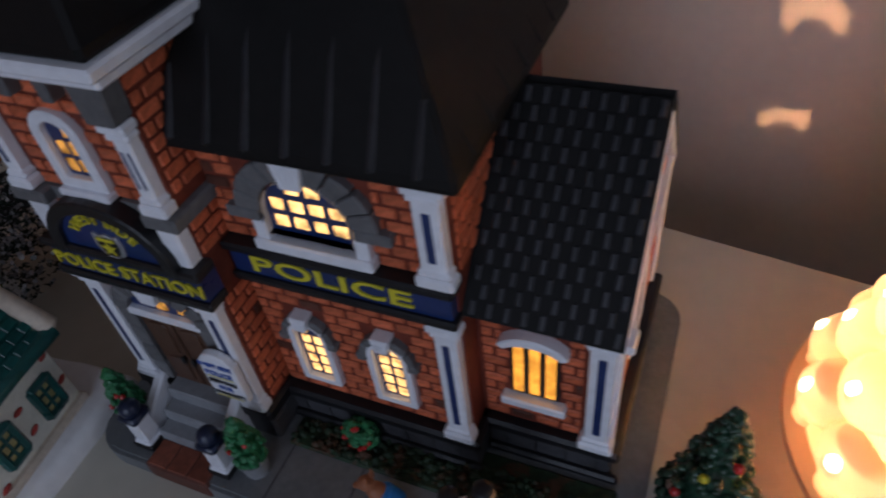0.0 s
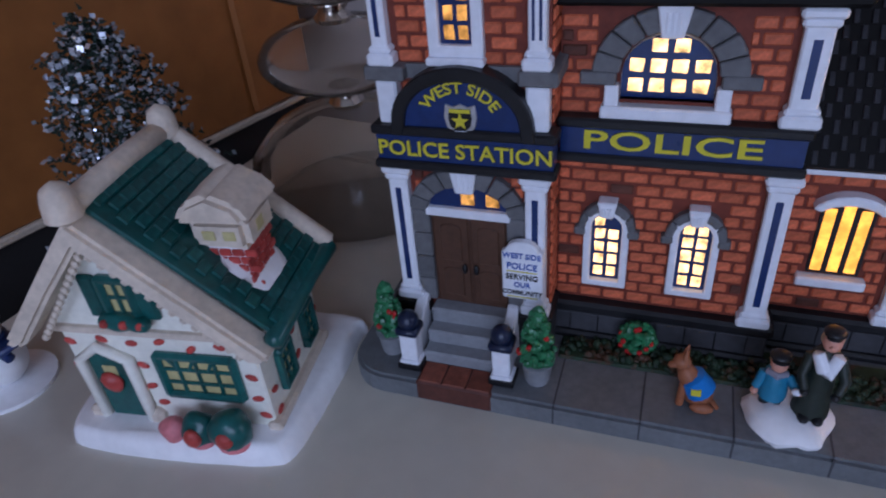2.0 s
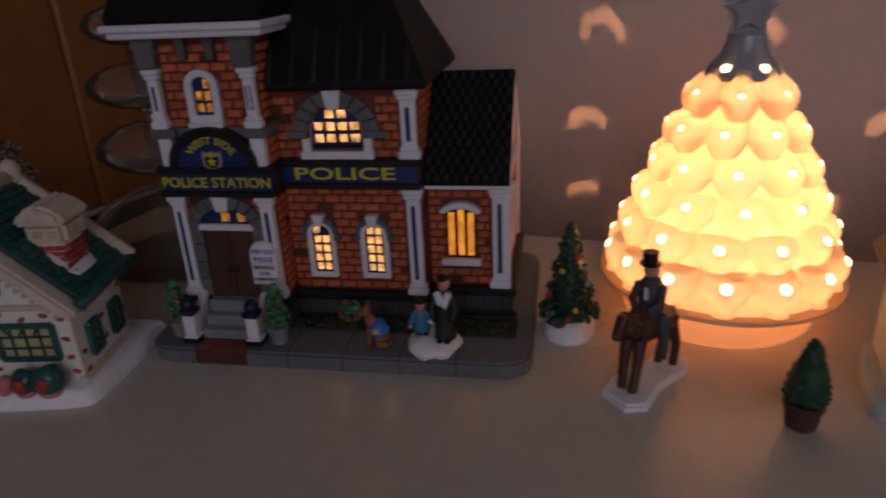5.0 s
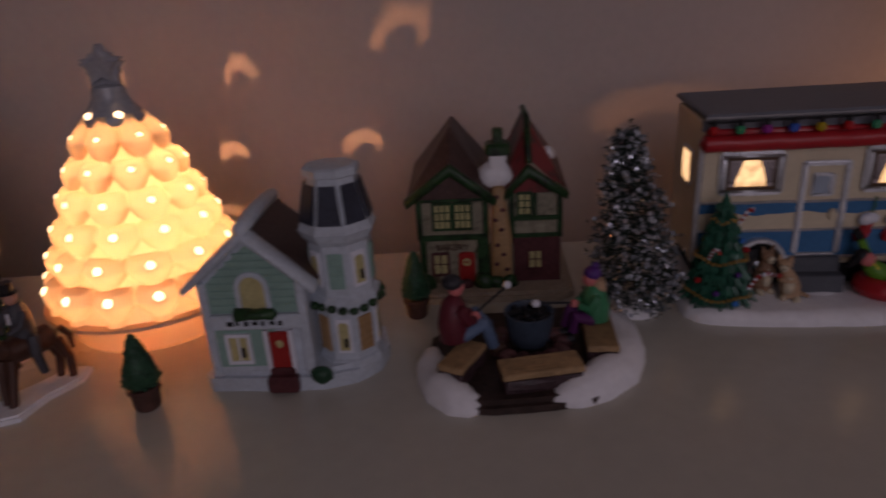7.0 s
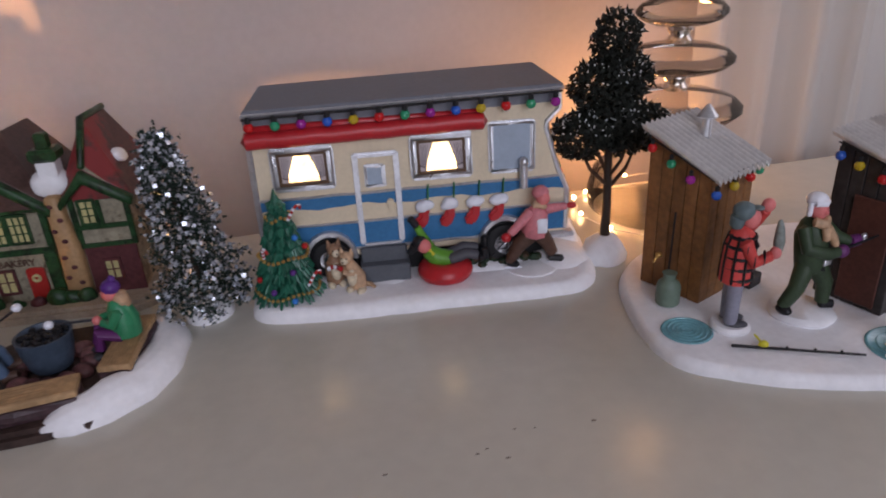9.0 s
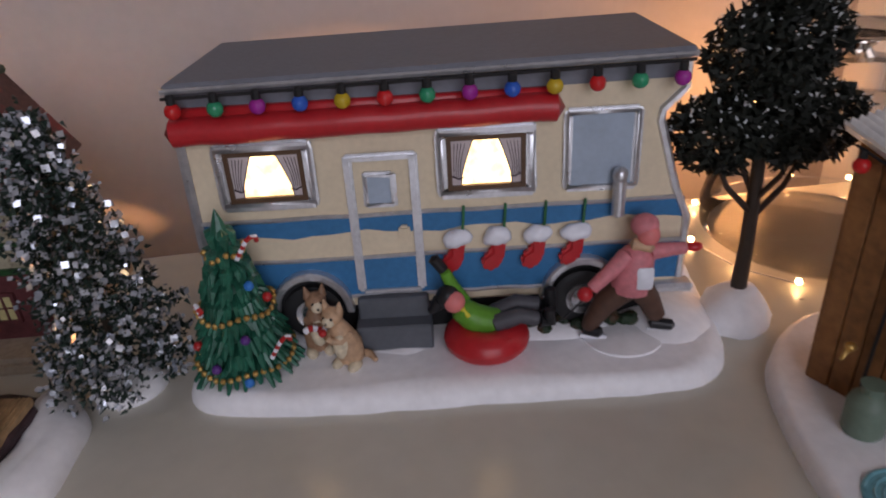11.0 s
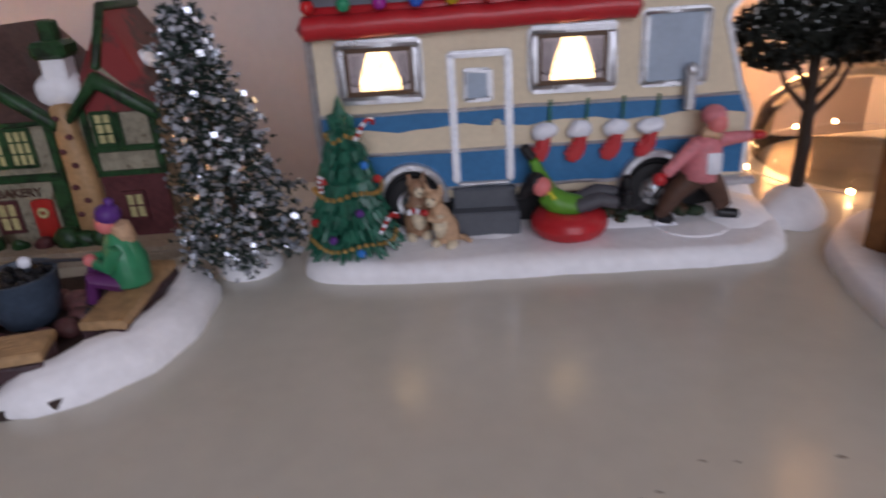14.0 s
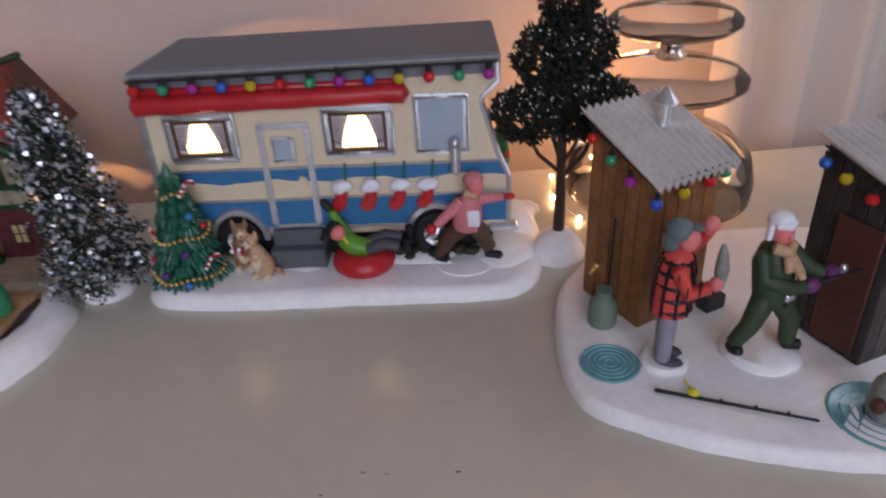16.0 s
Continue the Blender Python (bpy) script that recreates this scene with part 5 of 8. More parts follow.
def wheel(x):
    w = part("wheel", lathe([(0, 0), (1.1, 0), (1.25, 0.1), (1.25, 0.5), (1.1, 0.6), (0.75, 0.62), (0, 0.5)], 28), RUBBER, camper, "black camper wheel", smooth=40)
    w.matrix_basis = pose(x * CM, 0.1 * CM, 2.35 * CM, 90, 0, 0)
    part("hub", lathe([(0, 0.5), (0.72, 0.5), (0.7, 0.66), (0.45, 0.6), (0.2, 0.75), (0, 0.78)], 20), HUB, w, "silver hub cap", smooth=40)
    part("wheel_well", prism([(x - 1.45, 2.2)] + arc(x, 2.35, 1.45, 1.6, 175, 5, 12) + [(x + 1.45, 2.2)], -0.1, 0.1), RUBBER, camper, "dark wheel well")
    part("wheel_arch", band([(x - 1.75, 2.3)] + arc(x, 2.35, 1.72, 1.9, 176, 4, 14) + [(x + 1.75, 2.3)], [(x - 1.42, 2.3)] + arc(x, 2.35, 1.4, 1.56, 176, 4, 14) + [(x + 1.42, 2.3)], -0.5, 0.05, 0.06), SILVER, camper, "silver wheel arch")


wheel(-5.5)
wheel(5.75)
part("chassis", box(-9, 9, 0.4, 6.0, 0.8, 2.35), RUBBER, camper)
part("shrubs", many(*[ball(_r.uniform(3.2, 8.0), _r.uniform(-0.7, -0.1), 1.0 + _r.uniform(0, 0.5), 0.35, 0.3, 0.25, 7, 5) for _ in range(26)]), LEAF_DARK, camper, "low green shrubs", kind="stuff")


def stocking(x):
    s = part("stocking", prism([(x - 0.62, 4.5), (x - 0.4, 4.2), (x - 0.02, 4.25), (x + 0.32, 4.7), (x + 0.42, 5.6), (x - 0.2, 5.6), (x - 0.2, 5.1), (x - 0.58, 4.85)], -0.5, -0.06, 0.12, 2), RED, camper, "red felt stocking", smooth=50)
    part("cuff", roughen(ball(x + 0.08, -0.3, 5.72, 0.62, 0.3, 0.4, 18, 12, (0, -14, 0)), 0.14, 2.6, x), WHITE, s, "fluffy white cuff", smooth=60)
    part("loop", tube([(x + 0.35, -0.25, 6.1), (x + 0.42, -0.2, 7.1)], 0.06), LEAF, s)
    s.location.z = -0.35 * CM


for _x in (0.55, 2.2, 3.8, 5.35):
    stocking(_x)

# ---- little trees ----


def fleck(bm, p, s, r, kind=0):
    """A small three-sided needle clump or flake at p."""
    d = Vector((r.gauss(0, 1), r.gauss(0, 1), r.gauss(0, 1))).normalized()
    u = d.orthogonal().normalized()
    w = d.cross(u)
    if kind:
        v = [bm.verts.new(p + s * q) for q in (u, w, -u, -w)]
        bm.faces.new(v)
    else:
        a = bm.verts.new(p + d * s * 1.8)
        v = [bm.verts.new(p + s * 0.55 * (u * math.cos(t) + w * math.sin(t))) for t in (0, 2.1, 4.2)]
        for i in range(3):
            bm.faces.new((v[i], v[(i + 1) % 3], a))
        bm.faces.new(v[::-1])


def glitter_tree(x, y, h, r0, seed, lean=(0, 0), flake=1.0, blunt=0.75):
    r = random.Random(seed)
    t = thing("frosted_tree", "bristle pine tree covered with silver glitter on a snow base", "model tree", x, y, 0, 0, "frosted trees")
    part("base", roughen(lathe([(0, 0), (1.45, 0), (1.5, 0.3), (1.2, 0.8), (0.6, 1.15), (0, 1.2)], 20), 0.08, 1.2, seed), SNOW, t, "white snow base", smooth=60)
    part("trunk", limb([(0, 0, 0.5, 0.18), (lean[0], lean[1], h * 0.95, 0.06)], 6), TRUNK, t)
    green, shine = bmesh.new(), bmesh.new()
    n = 150
    for i in range(n):
        # one bough: a tapering clump that reaches out from the trunk
        f = ((i + r.random()) / n) ** 1.25
        a = i * 2.39996 + r.uniform(-0.3, 0.3)
        reach = r0 * (1 - f) ** blunt * r.uniform(0.72, 1.12) * min(1, 0.7 + f * 3.0) + 0.25
        for _ in range(30):
            u = 0.2 + 0.8 * r.random() ** 0.6
            w = 0.3 * (1 - 0.45 * u) + 0.08
            p = Vector((reach * u * math.cos(a) + lean[0] * f + r.gauss(0, w), reach * u * math.sin(a) + lean[1] * f + r.gauss(0, w), 1.1 + f * (h - 1.4) + 0.15 - 0.45 * u * u + r.gauss(0, w * 0.75)))
            fleck(green, p, r.uniform(0.1, 0.21), r)
            if u > 0.45 and r.random() < 0.62 * flake:
                fleck(shine, p + Vector((0.14 * math.cos(a), 0.14 * math.sin(a), 0.1)), r.uniform(0.07, 0.2), r, 1)
    part("crown", green, BRISTLE, t, "dark green bristle crown")
    part("glitter", shine, GLITTER, t, "silver glitter flakes", kind="stuff")
    return t


glitter_tree(30.4, 8.6, 12.0, 3.0, 3, (-1.0, 0.2), 1.0, 0.7)
glitter_tree(-44.1, 1.6, 13.0, 4.75, 8, (-1.2, 0.0), 1.1, 0.55)


def snowy_broadleaf(x, y):
    r = random.Random(21)
    t = thing("snowy_tree", "dark leafy model tree dusted with snow on a white mound", "model tree", x, y, 0)
    part("base", roughen(lathe([(0, 0), (1.55, 0), (1.6, 0.4), (1.3, 1.1), (0.7, 1.7), (0, 1.85)], 20), 0.18, 0.9, 2), SNOW, t, "white mound base", smooth=60)
    part("trunk", many(limb([(0, 0, 1.2, 0.36), (0.05, 0, 4, 0.3), (0.0, 0.05, 8, 0.26), (0, 0, 14.5, 0.1)], 8), *[limb([(0, 0, z0, 0.15), (dx * 0.6, dy * 0.6, z0 + 1.3, 0.12), (dx, dy, z1, 0.06)], 6) for z0, dx, dy, z1 in ((5.3, -2.2, -0.3, 8.2), (5.0, 2.2, 0.2, 8.2), (5.8, 0.8, -1.2, 8.6), (9.5, -1.4, 0, 12.0), (9.2, 1.3, 0.4, 11.8), (6, -0.6, 1.3, 8.8))]), TRUNK, t, "dark slender trunk with branches", smooth=60)
    leaf, snow = bmesh.new(), bmesh.new()
    for cx, cy, cz, rx, rz, n in ((-2.0, -0.1, 8.9, 1.9, 1.5, 900), (2.1, 0.2, 9.0, 2.0, 1.6, 950), (0.2, 0.1, 9.6, 2.1, 1.6, 900), (0.4, -1.0, 8.9, 1.5, 1.2, 500), (-0.8, 0, 11.9, 1.9, 1.6, 850), (0.9, 0.2, 12.2, 1.8, 1.6, 850), (0.1, 0, 14.6, 1.5, 1.7, 750)):
        for _ in range(n):
            d = Vector((r.gauss(0, 1), r.gauss(0, 1), r.gauss(0, 1))).normalized()
            q = (0.55 + 0.5 * r.random() ** 0.6)
            p = Vector((cx + d.x * rx * q, cy + d.y * rx * 0.85 * q, cz + d.z * rz * q))
            fleck(leaf, p, r.uniform(0.14, 0.3), r)
            if d.z > 0.15 and q > 0.85 and r.random() < 0.28:
                fleck(snow, p + d * 0.12, r.uniform(0.06, 0.14), r)
    part("crown", leaf, BRISTLE_BLACK, t, "dark clumped foliage crown")
    part("snow_dust", snow, FROST, t, "white snow dusting", kind="stuff")


snowy_broadleaf(56.6, 7.9)


def resin_pine(parent, x, y, z, h, r0, seed, rows=9):
    """A moulded pine: rings of drooping ribbed boughs."""
    r = random.Random(seed)
    t = part("pine_tree", lathe([(r0 * 0.55, 0), (r0 * 0.6, 0.3), (0.1, h * 0.95)], 12), PINE_RESIN, parent, "moulded green Christmas tree")
    t.location = (x * CM, y * CM, z * CM)
    for k in range(rows):
        bm = bmesh.new()
        f = k / rows
        q = r0 * (1 - f) ** 0.85 + 0.15
        zz = 0.35 + f * (h - 0.9)
        n = max(6, int(15 * (1 - f) + 4))
        for i in range(n):
            a = 2 * math.pi * (i + 0.5 * (k % 2)) / n + r.uniform(-0.12, 0.12)
            s = 0.34 + 0.24 * (1 - f)
            for j in (-1, 0, 1):
                b = a + j * 0.16
                c1 = Vector((q * 0.35 * math.cos(a), q * 0.35 * math.sin(a), zz + s * 1.2))
                reach = q * r.uniform(0.9, 1.16)
                c2 = Vector((reach * math.cos(b), reach * math.sin(b), zz - 0.22 + 0.1 * abs(j) + r.uniform(-0.12, 0.12)))
                mid = c1.lerp(c2, 0.6) + Vector((0.12 * math.cos(a), 0.12 * math.sin(a), 0.12))
                put(bm, limb([(*c1, 0.12), (*mid, 0.17), (*c2, 0.07)], 5))
        part("bough_ring", bm, PINE_RESIN, t, "ring of ribbed drooping boughs")
    part("tip", limb([(0, 0, h - 1.1, 0.42), (0, 0, h - 0.5, 0.22), (0, 0, h, 0.03)], 8), PINE_RESIN, t, "pointed tip")
    return t


xtree = resin_pine(camper, -8.25, -1.5, 0.7, 7.1, 1.85, 5)
_r = random.Random(3)
for _z, _q, _n in ((0.75, 1.95, 38), (3.0, 1.5, 30), (5.35, 0.72, 16)):
    _bm = bmesh.new()
    for _i in range(_n):
        _a = 2 * math.pi * _i / _n
        put(_bm, ball(_q * math.cos(_a), _q * math.sin(_a), _z + 0.12 * math.sin(_a * 4), 0.125, u=6, v=4))
    part("garland", _bm, GOLD, xtree, "gold bead garland")
for _a, _z, _q, _m in ((-1.2, 2.3, 1.7, PURPLE), (-0.7, 4.2, 1.2, BRIGHT_BLUE), (-0.2, 3.4, 1.4, BERRY), (-2.6, 1.7, 1.75, BERRY), (-1.3, 0.55, 2.0, BRIGHT_BLUE), (-1.9, 1.2, 1.95, PURPLE)):
    part("bauble", ball(_q * math.cos(_a), _q * math.sin(_a), _z, 0.2, u=8, v=6), _m, xtree)


def cane(a, z, q):
    bm = many(*[tube([(0, 0, i * 0.12), (0.0, 0, i * 0.12 + 0.12)], 0.07) for i in range(5)], tube([(0, 0, 0.6), (0.08, 0, 0.75), (0.22, 0, 0.78), (0.32, 0, 0.65)], 0.07))
    for f in bm.faces:
        f.material_index = int(f.calc_center_median().z / 0.13) % 2
    bm.transform(pose(q * math.cos(a), q * math.sin(a), z, 20, 25, math.degrees(a) + 90) @ Matrix.Scale(1.4, 4))
    part("candy_cane", bm, [WHITE, BERRY], xtree, "red and white candy cane")


cane(-0.75, 1.2, 1.9)
cane(-2.3, 3.2, 1.5)
cane(-0.8, 5.3, 0.95)


def small_potted_tree(x, y, h, seed):
    r = random.Random(seed)
    t = thing("potted_tree", "small dark green cone tree in a brown pot", "model tree", x, y, 0, 0, "small potted trees")
    part("pot", roughen(lathe([(0, 0), (0.62, 0), (0.68, 0.2), (0.78, 1.0), (0.88, 1.1), (0.86, 1.35), (0.6, 1.35), (0, 1.3)], 16), 0.05, 2.0, seed), POT_BROWN, t, "brown textured pot", smooth=50)
    bm = lathe([(0.5, 1.3), (0.95, 1.7), (0.8, 2.6), (0.35, h - 0.6), (0, h)], 14)
    for i in range(170):
        f = r.random()
        a = r.uniform(0, 6.283)
        q = 0.98 * (1 - f) ** 0.75 * min(1, 0.75 + 2 * f)
        s = r.uniform(0.12, 0.2)
        put(bm, ball(q * math.cos(a), q * math.sin(a), 1.45 + f * (h - 1.6), s, s, s * 0.6, 6, 4))
    part("foliage", bm, LEAF_TOPIARY, t, "dark green cone foliage", smooth=70)


LEAF_TOPIARY = mat("deep_topiary_green", (0.015, 0.07, 0.035), 0.5, var=0.4, scale=120, bump=0.5)
small_potted_tree(1.75, 1.1, 4.5, 4)
small_potted_tree(16.3, 9.7, 4.7, 6)


def ceramic_pine():
    r = random.Random(14)
    t = thing("ceramic_pine", "dark green glazed pine with coloured lamps on snow", "model tree", -9.4, 6.8, 0, size=0.96)
    part("base", roughen(lathe([(0, 0), (1.5, 0), (1.55, 0.5), (1.25, 1.1), (0, 1.2)], 20), 0.12, 1.0, 5), SNOW, t, "white snow base", smooth=60)
    bm = lathe([(0.9, 1.0), (1.25, 1.4), (0.85, 3.4), (0.5, 5.2), (0.1, 7.0)], 14)
    for i in range(330):
        f = r.random() ** 1.15
        a = r.uniform(0, 6.283)
        q = 1.6 * (1 - f) ** 0.8 * (0.86 + 0.14 * math.sin(f * 26)) + 0.12
        k = r.uniform(0.17, 0.3) * (1 - 0.35 * f)
        put(bm, ball(q * math.cos(a), q * math.sin(a), 1.2 + f * 5.7, k, k * 0.8, k * 0.6, 6, 4, (r.uniform(-40, 40), r.uniform(-40, 40), r.uniform(0, 180))))
    part("foliage", bm, PINE_GLAZE, t, "clumped dark green glazed foliage", smooth=70)
    for a, z, q, m in ((-1.9, 4.4, 1.0, YELLOW), (-1.2, 2.2, 1.45, YELLOW), (-0.9, 5.2, 0.8, BERRY), (-2.4, 2.9, 1.4, BERRY), (-0.5, 3.6, 1.2, TEAL), (-1.5, 1.7, 1.55, BERRY), (-2.1, 1.9, 1.5, TEAL)):
        part("lamp", ball(q * math.cos(a), q * math.sin(a), z, 0.17, u=8, v=6), m, t)


PINE_GLAZE = mat("dark_pine_glaze", (0.02, 0.06, 0.035), 0.25, var=0.4, scale=60, bump=0.3, coat=0.4)
ceramic_pine()

# ---- painted figures: each one plain mesh ----


def figurine(name, label, category, pieces, mats, x, y, z=0.0, yaw=0.0, smooth=50):
    bm = bmesh.new()
    for slot, piece in pieces:
        put(bm, paint(piece, slot))
    return solo(name, bm, mats, label, category, x, y, z, yaw, smooth=smooth)


def standing(h, coat, legs, head, hat, extra=()):
    """A plain standing figure of height h; the numbers are material slots."""
    k = h / 6.0
    p = [(legs, limb([(-0.42 * k, 0, 0.15 * k, 0.3 * k), (-0.4 * k, 0, 2.6 * k, 0.38 * k)])), (legs, limb([(0.42 * k, 0, 0.15 * k, 0.3 * k), (0.4 * k, 0, 2.6 * k, 0.38 * k)])),
         (coat, limb([(0, 0, 2.0 * k, 0.72 * k), (0, 0, 3.2 * k, 0.68 * k), (0, 0, 4.2 * k, 0.62 * k), (0, 0, 4.55 * k, 0.35 * k)], 12)),
         (head, ball(0, -0.05 * k, 5.15 * k, 0.5 * k, 0.5 * k, 0.58 * k)), (hat, ball(0, 0.08 * k, 5.5 * k, 0.54 * k, 0.52 * k, 0.36 * k))]
    return p + list(extra)


# boy and grown figure on a snow patch, on the police pavement
def on_police(u, v):
    p = police.matrix_basis @ Vector((u * CM, v * CM, 0))
    return p.x / CM, p.y / CM


_x, _y = on_police(4.95, -2.85)
figurine("pedestrian_figurine", "painted figurine pair in blue and dark green coats on lumpy snow", "figurine", [
    (0, roughen(lathe([(0, 0), (1.3, 0), (1.4, 0.22), (1.2, 0.52), (0.6, 0.66), (0, 0.62)], 28), 0.22, 1.3)),
    (1, roughen(limb([(-0.65, 0, 1.0, 0.44), (-0.65, 0, 1.55, 0.42), (-0.65, 0, 1.95, 0.36), (-0.65, 0, 2.15, 0.2)], 14), 0.06, 3.0)), (2, limb([(-0.82, -0.02, 0.5, 0.17), (-0.8, 0, 1.1, 0.2)])), (2, limb([(-0.48, -0.02, 0.5, 0.17), (-0.5, 0, 1.1, 0.2)])),
    (7, limb([(-0.92, -0.06, 2.0, 0.12), (-0.65, -0.28, 2.05, 0.14), (-0.38, -0.06, 2.0, 0.12)])), (3, ball(-0.65, -0.08, 2.4, 0.27, 0.27, 0.32)), (6, ball(-0.65, 0.06, 2.46, 0.3, 0.26, 0.3)), (2, ball(-0.65, 0.0, 2.66, 0.34, 0.33, 0.17)), (2, ball(-0.65, -0.24, 2.6, 0.26, 0.18, 0.05)),
    (1, limb([(-1.0, 0, 1.9, 0.17), (-1.18, -0.18, 1.35, 0.15)])), (3, ball(-1.2, -0.22, 1.2, 0.13)), (1, limb([(-0.3, 0, 1.85, 0.16), (-0.02, -0.32, 1.6, 0.14)])), (3, ball(0.05, -0.36, 1.6, 0.12)), (5, ball(-0.05, -0.5, 1.72, 0.16, 0.12, 0.12)),
    (4, roughen(limb([(0.55, 0.1, 0.6, 0.58), (0.55, 0.1, 1.4, 0.5), (0.55, 0.1, 2.3, 0.42), (0.55, 0.1, 3.0, 0.42), (0.55, 0.1, 3.3, 0.22)], 16), 0.06, 2.4)), (2, ball(0.35, -0.35, 0.62, 0.2, 0.32, 0.14)), (2, ball(0.75, -0.35, 0.62, 0.2, 0.32, 0.14)),
    (5, roughen(limb([(0.25, -0.2, 3.2, 0.2), (0.5, -0.4, 2.75, 0.24), (0.62, -0.42, 2.55, 0.2), (0.85, -0.2, 3.2, 0.2)], 10), 0.06, 4.0)), (3, ball(0.58, -0.06, 3.62, 0.28, 0.28, 0.36)), (3, ball(0.55, -0.34, 3.6, 0.07)), (6, ball(0.58, 0.08, 3.66, 0.33, 0.28, 0.36)), (2, ball(0.58, 0.0, 3.95, 0.33, 0.33, 0.15)), (2, ball(0.55, -0.26, 3.9, 0.22, 0.16, 0.05)),
    (4, limb([(0.95, 0.05, 2.95, 0.19), (1.2, -0.25, 2.3, 0.17), (1.05, -0.5, 1.95, 0.14)])), (2, ball(1.0, -0.55, 1.85, 0.15)), (4, limb([(0.15, 0.05, 2.95, 0.19), (-0.02, -0.3, 2.35, 0.16), (0.12, -0.5, 1.95, 0.14)])), (2, ball(0.14, -0.55, 1.85, 0.14))],
    [SNOW, TEAL, BLACK, SKIN, FOREST_DARK, WHITE, TAN, GREY_TROUSER], _x, _y, 0.91, 5.3).scale = (1.036, 1.036, 1.036)
_x, _y = on_police(1.95, -2.9)
figurine("dog_figurine", "rust-brown sitting dog figurine in a blue police vest", "figurine", [
    (0, ball(0.15, 0.1, 0.45, 0.52, 0.47, 0.48)), (0, ball(0.3, -0.35, 0.2, 0.4, 0.2, 0.2)), (0, limb([(0.1, 0.05, 0.6, 0.45), (-0.2, 0, 1.2, 0.38), (-0.4, -0.05, 1.65, 0.26)], 10)),
    (1, limb([(0.22, 0.02, 0.7, 0.53), (-0.14, 0, 1.25, 0.47)], 14)), (0, ball(-0.52, -0.1, 1.95, 0.3, 0.27, 0.27)), (0, limb([(-0.6, -0.15, 1.9, 0.17), (-0.9, -0.25, 1.85, 0.1)])), (0, limb([(-0.42, -0.2, 2.1, 0.12), (-0.4, -0.22, 2.5, 0.03)])), (0, limb([(-0.42, 0.12, 2.1, 0.12), (-0.36, 0.14, 2.5, 0.03)])),
    (0, limb([(-0.35, -0.2, 1.1, 0.16), (-0.42, -0.25, 0.15, 0.14)])), (0, limb([(-0.3, 0.2, 1.1, 0.16), (-0.36, 0.2, 0.15, 0.14)])), (0, limb([(0.5, 0.1, 0.3, 0.12), (0.8, -0.25, 0.2, 0.08)])), (3, box(-0.12, 0.2, -0.5, -0.42, 0.85, 1.12))],
    [FOX, BRIGHT_BLUE, STEP_GREY, YELLOW], _x, _y, 0.91, 9.3).scale = (1.036, 1.036, 1.036)

# rider on a brown horse
figurine("horse_rider_figurine", "figurine of a top-hatted rider on a chestnut horse on snow", "figurine", [
    (0, roughen(slab([(-1.3, -2.4), (0.2, -3.2), (1.1, -2.6), (1.2, -0.6), (1.9, 1.4), (1.5, 2.7), (0.2, 2.4), (-0.5, 0.6), (-1.2, -1.0)], 0, 0.42, 0.15), 0.06, 1.0)),
    (1, limb([(0.55, 1.3, 3.35, 0.75), (0.2, 0.3, 3.3, 0.8), (-0.2, -1.0, 3.4, 0.78)], 12)), (1, limb([(-0.2, -1.1, 3.6, 0.55), (-0.45, -1.7, 4.3, 0.42), (-0.5, -2.0, 4.55, 0.36)], 10)), (1, limb([(-0.5, -1.95, 4.6, 0.34), (-0.62, -2.35, 3.9, 0.24), (-0.66, -2.45, 3.55, 0.2)], 10)),
    (1, limb([(-0.5, -1.2, 3.0, 0.36), (-0.5, -1.5, 1.8, 0.25), (-0.45, -1.7, 0.35, 0.24)])), (1, limb([(0.1, -1.1, 3.0, 0.36), (0.15, -1.5, 1.8, 0.25), (0.1, -1.9, 0.35, 0.24)])), (1, limb([(0.3, 1.4, 3.0, 0.4), (0.5, 1.6, 1.7, 0.25), (0.4, 1.4, 0.35, 0.22)])), (1, limb([(0.9, 1.3, 3.0, 0.4), (1.2, 1.6, 1.7, 0.25), (1.15, 1.5, 0.35, 0.22)])),
    (1, limb([(0.7, 1.95, 3.5, 0.2), (0.9, 2.3, 2.8, 0.2), (0.9, 2.3, 1.9, 0.1)])),
    (2, limb([(0.15, 0.2, 3.8, 0.62), (0.12, 0.15, 4.9, 0.6), (0.1, 0.1, 5.7, 0.55), (0.1, 0.05, 6.05, 0.28)], 12)), (2, limb([(-0.5, 0.1, 4.0, 0.32), (-0.75, -0.4, 3.0, 0.28), (-0.7, -0.2, 1.9, 0.22)])), (2, limb([(0.8, 0.0, 4.0, 0.32), (1.0, -0.3, 3.0, 0.28), (1.0, -0.1, 1.7, 0.22)])),
    (2, limb([(-0.45, 0.05, 5.6, 0.24), (-0.6, -0.5, 4.9, 0.2), (-0.3, -0.9, 4.6, 0.17)])), (2, limb([(0.65, 0.0, 5.6, 0.24), (0.75, -0.5, 4.9, 0.2), (0.3, -0.9, 4.6, 0.17)])),
    (3, ball(0.1, 0.0, 6.45, 0.38, 0.38, 0.45)), (4, lathe([(0, 6.72), (0.52, 6.74), (0.52, 6.81), (0.36, 6.84), (0.38, 7.4), (0, 7.42)], 18)), (5, limb([(0.0, -0.4, 5.6, 0.1), (0.05, -0.5, 5.0, 0.1)]))],
    [SNOW, HORSE, GREY_COAT, SKIN, BLACK, WHITE], -5.2, 3.1, 0, -14).scale = (0.98, 0.98, 0.94)

# children round the camper
_cc, _cs = math.cos(radians(-6.5)), math.sin(radians(-6.5))


def on_camper(u, v):
    return (u + 42.5) * _cc - (v + 13.6) * _cs, (u + 42.5) * _cs + (v + 13.6) * _cc


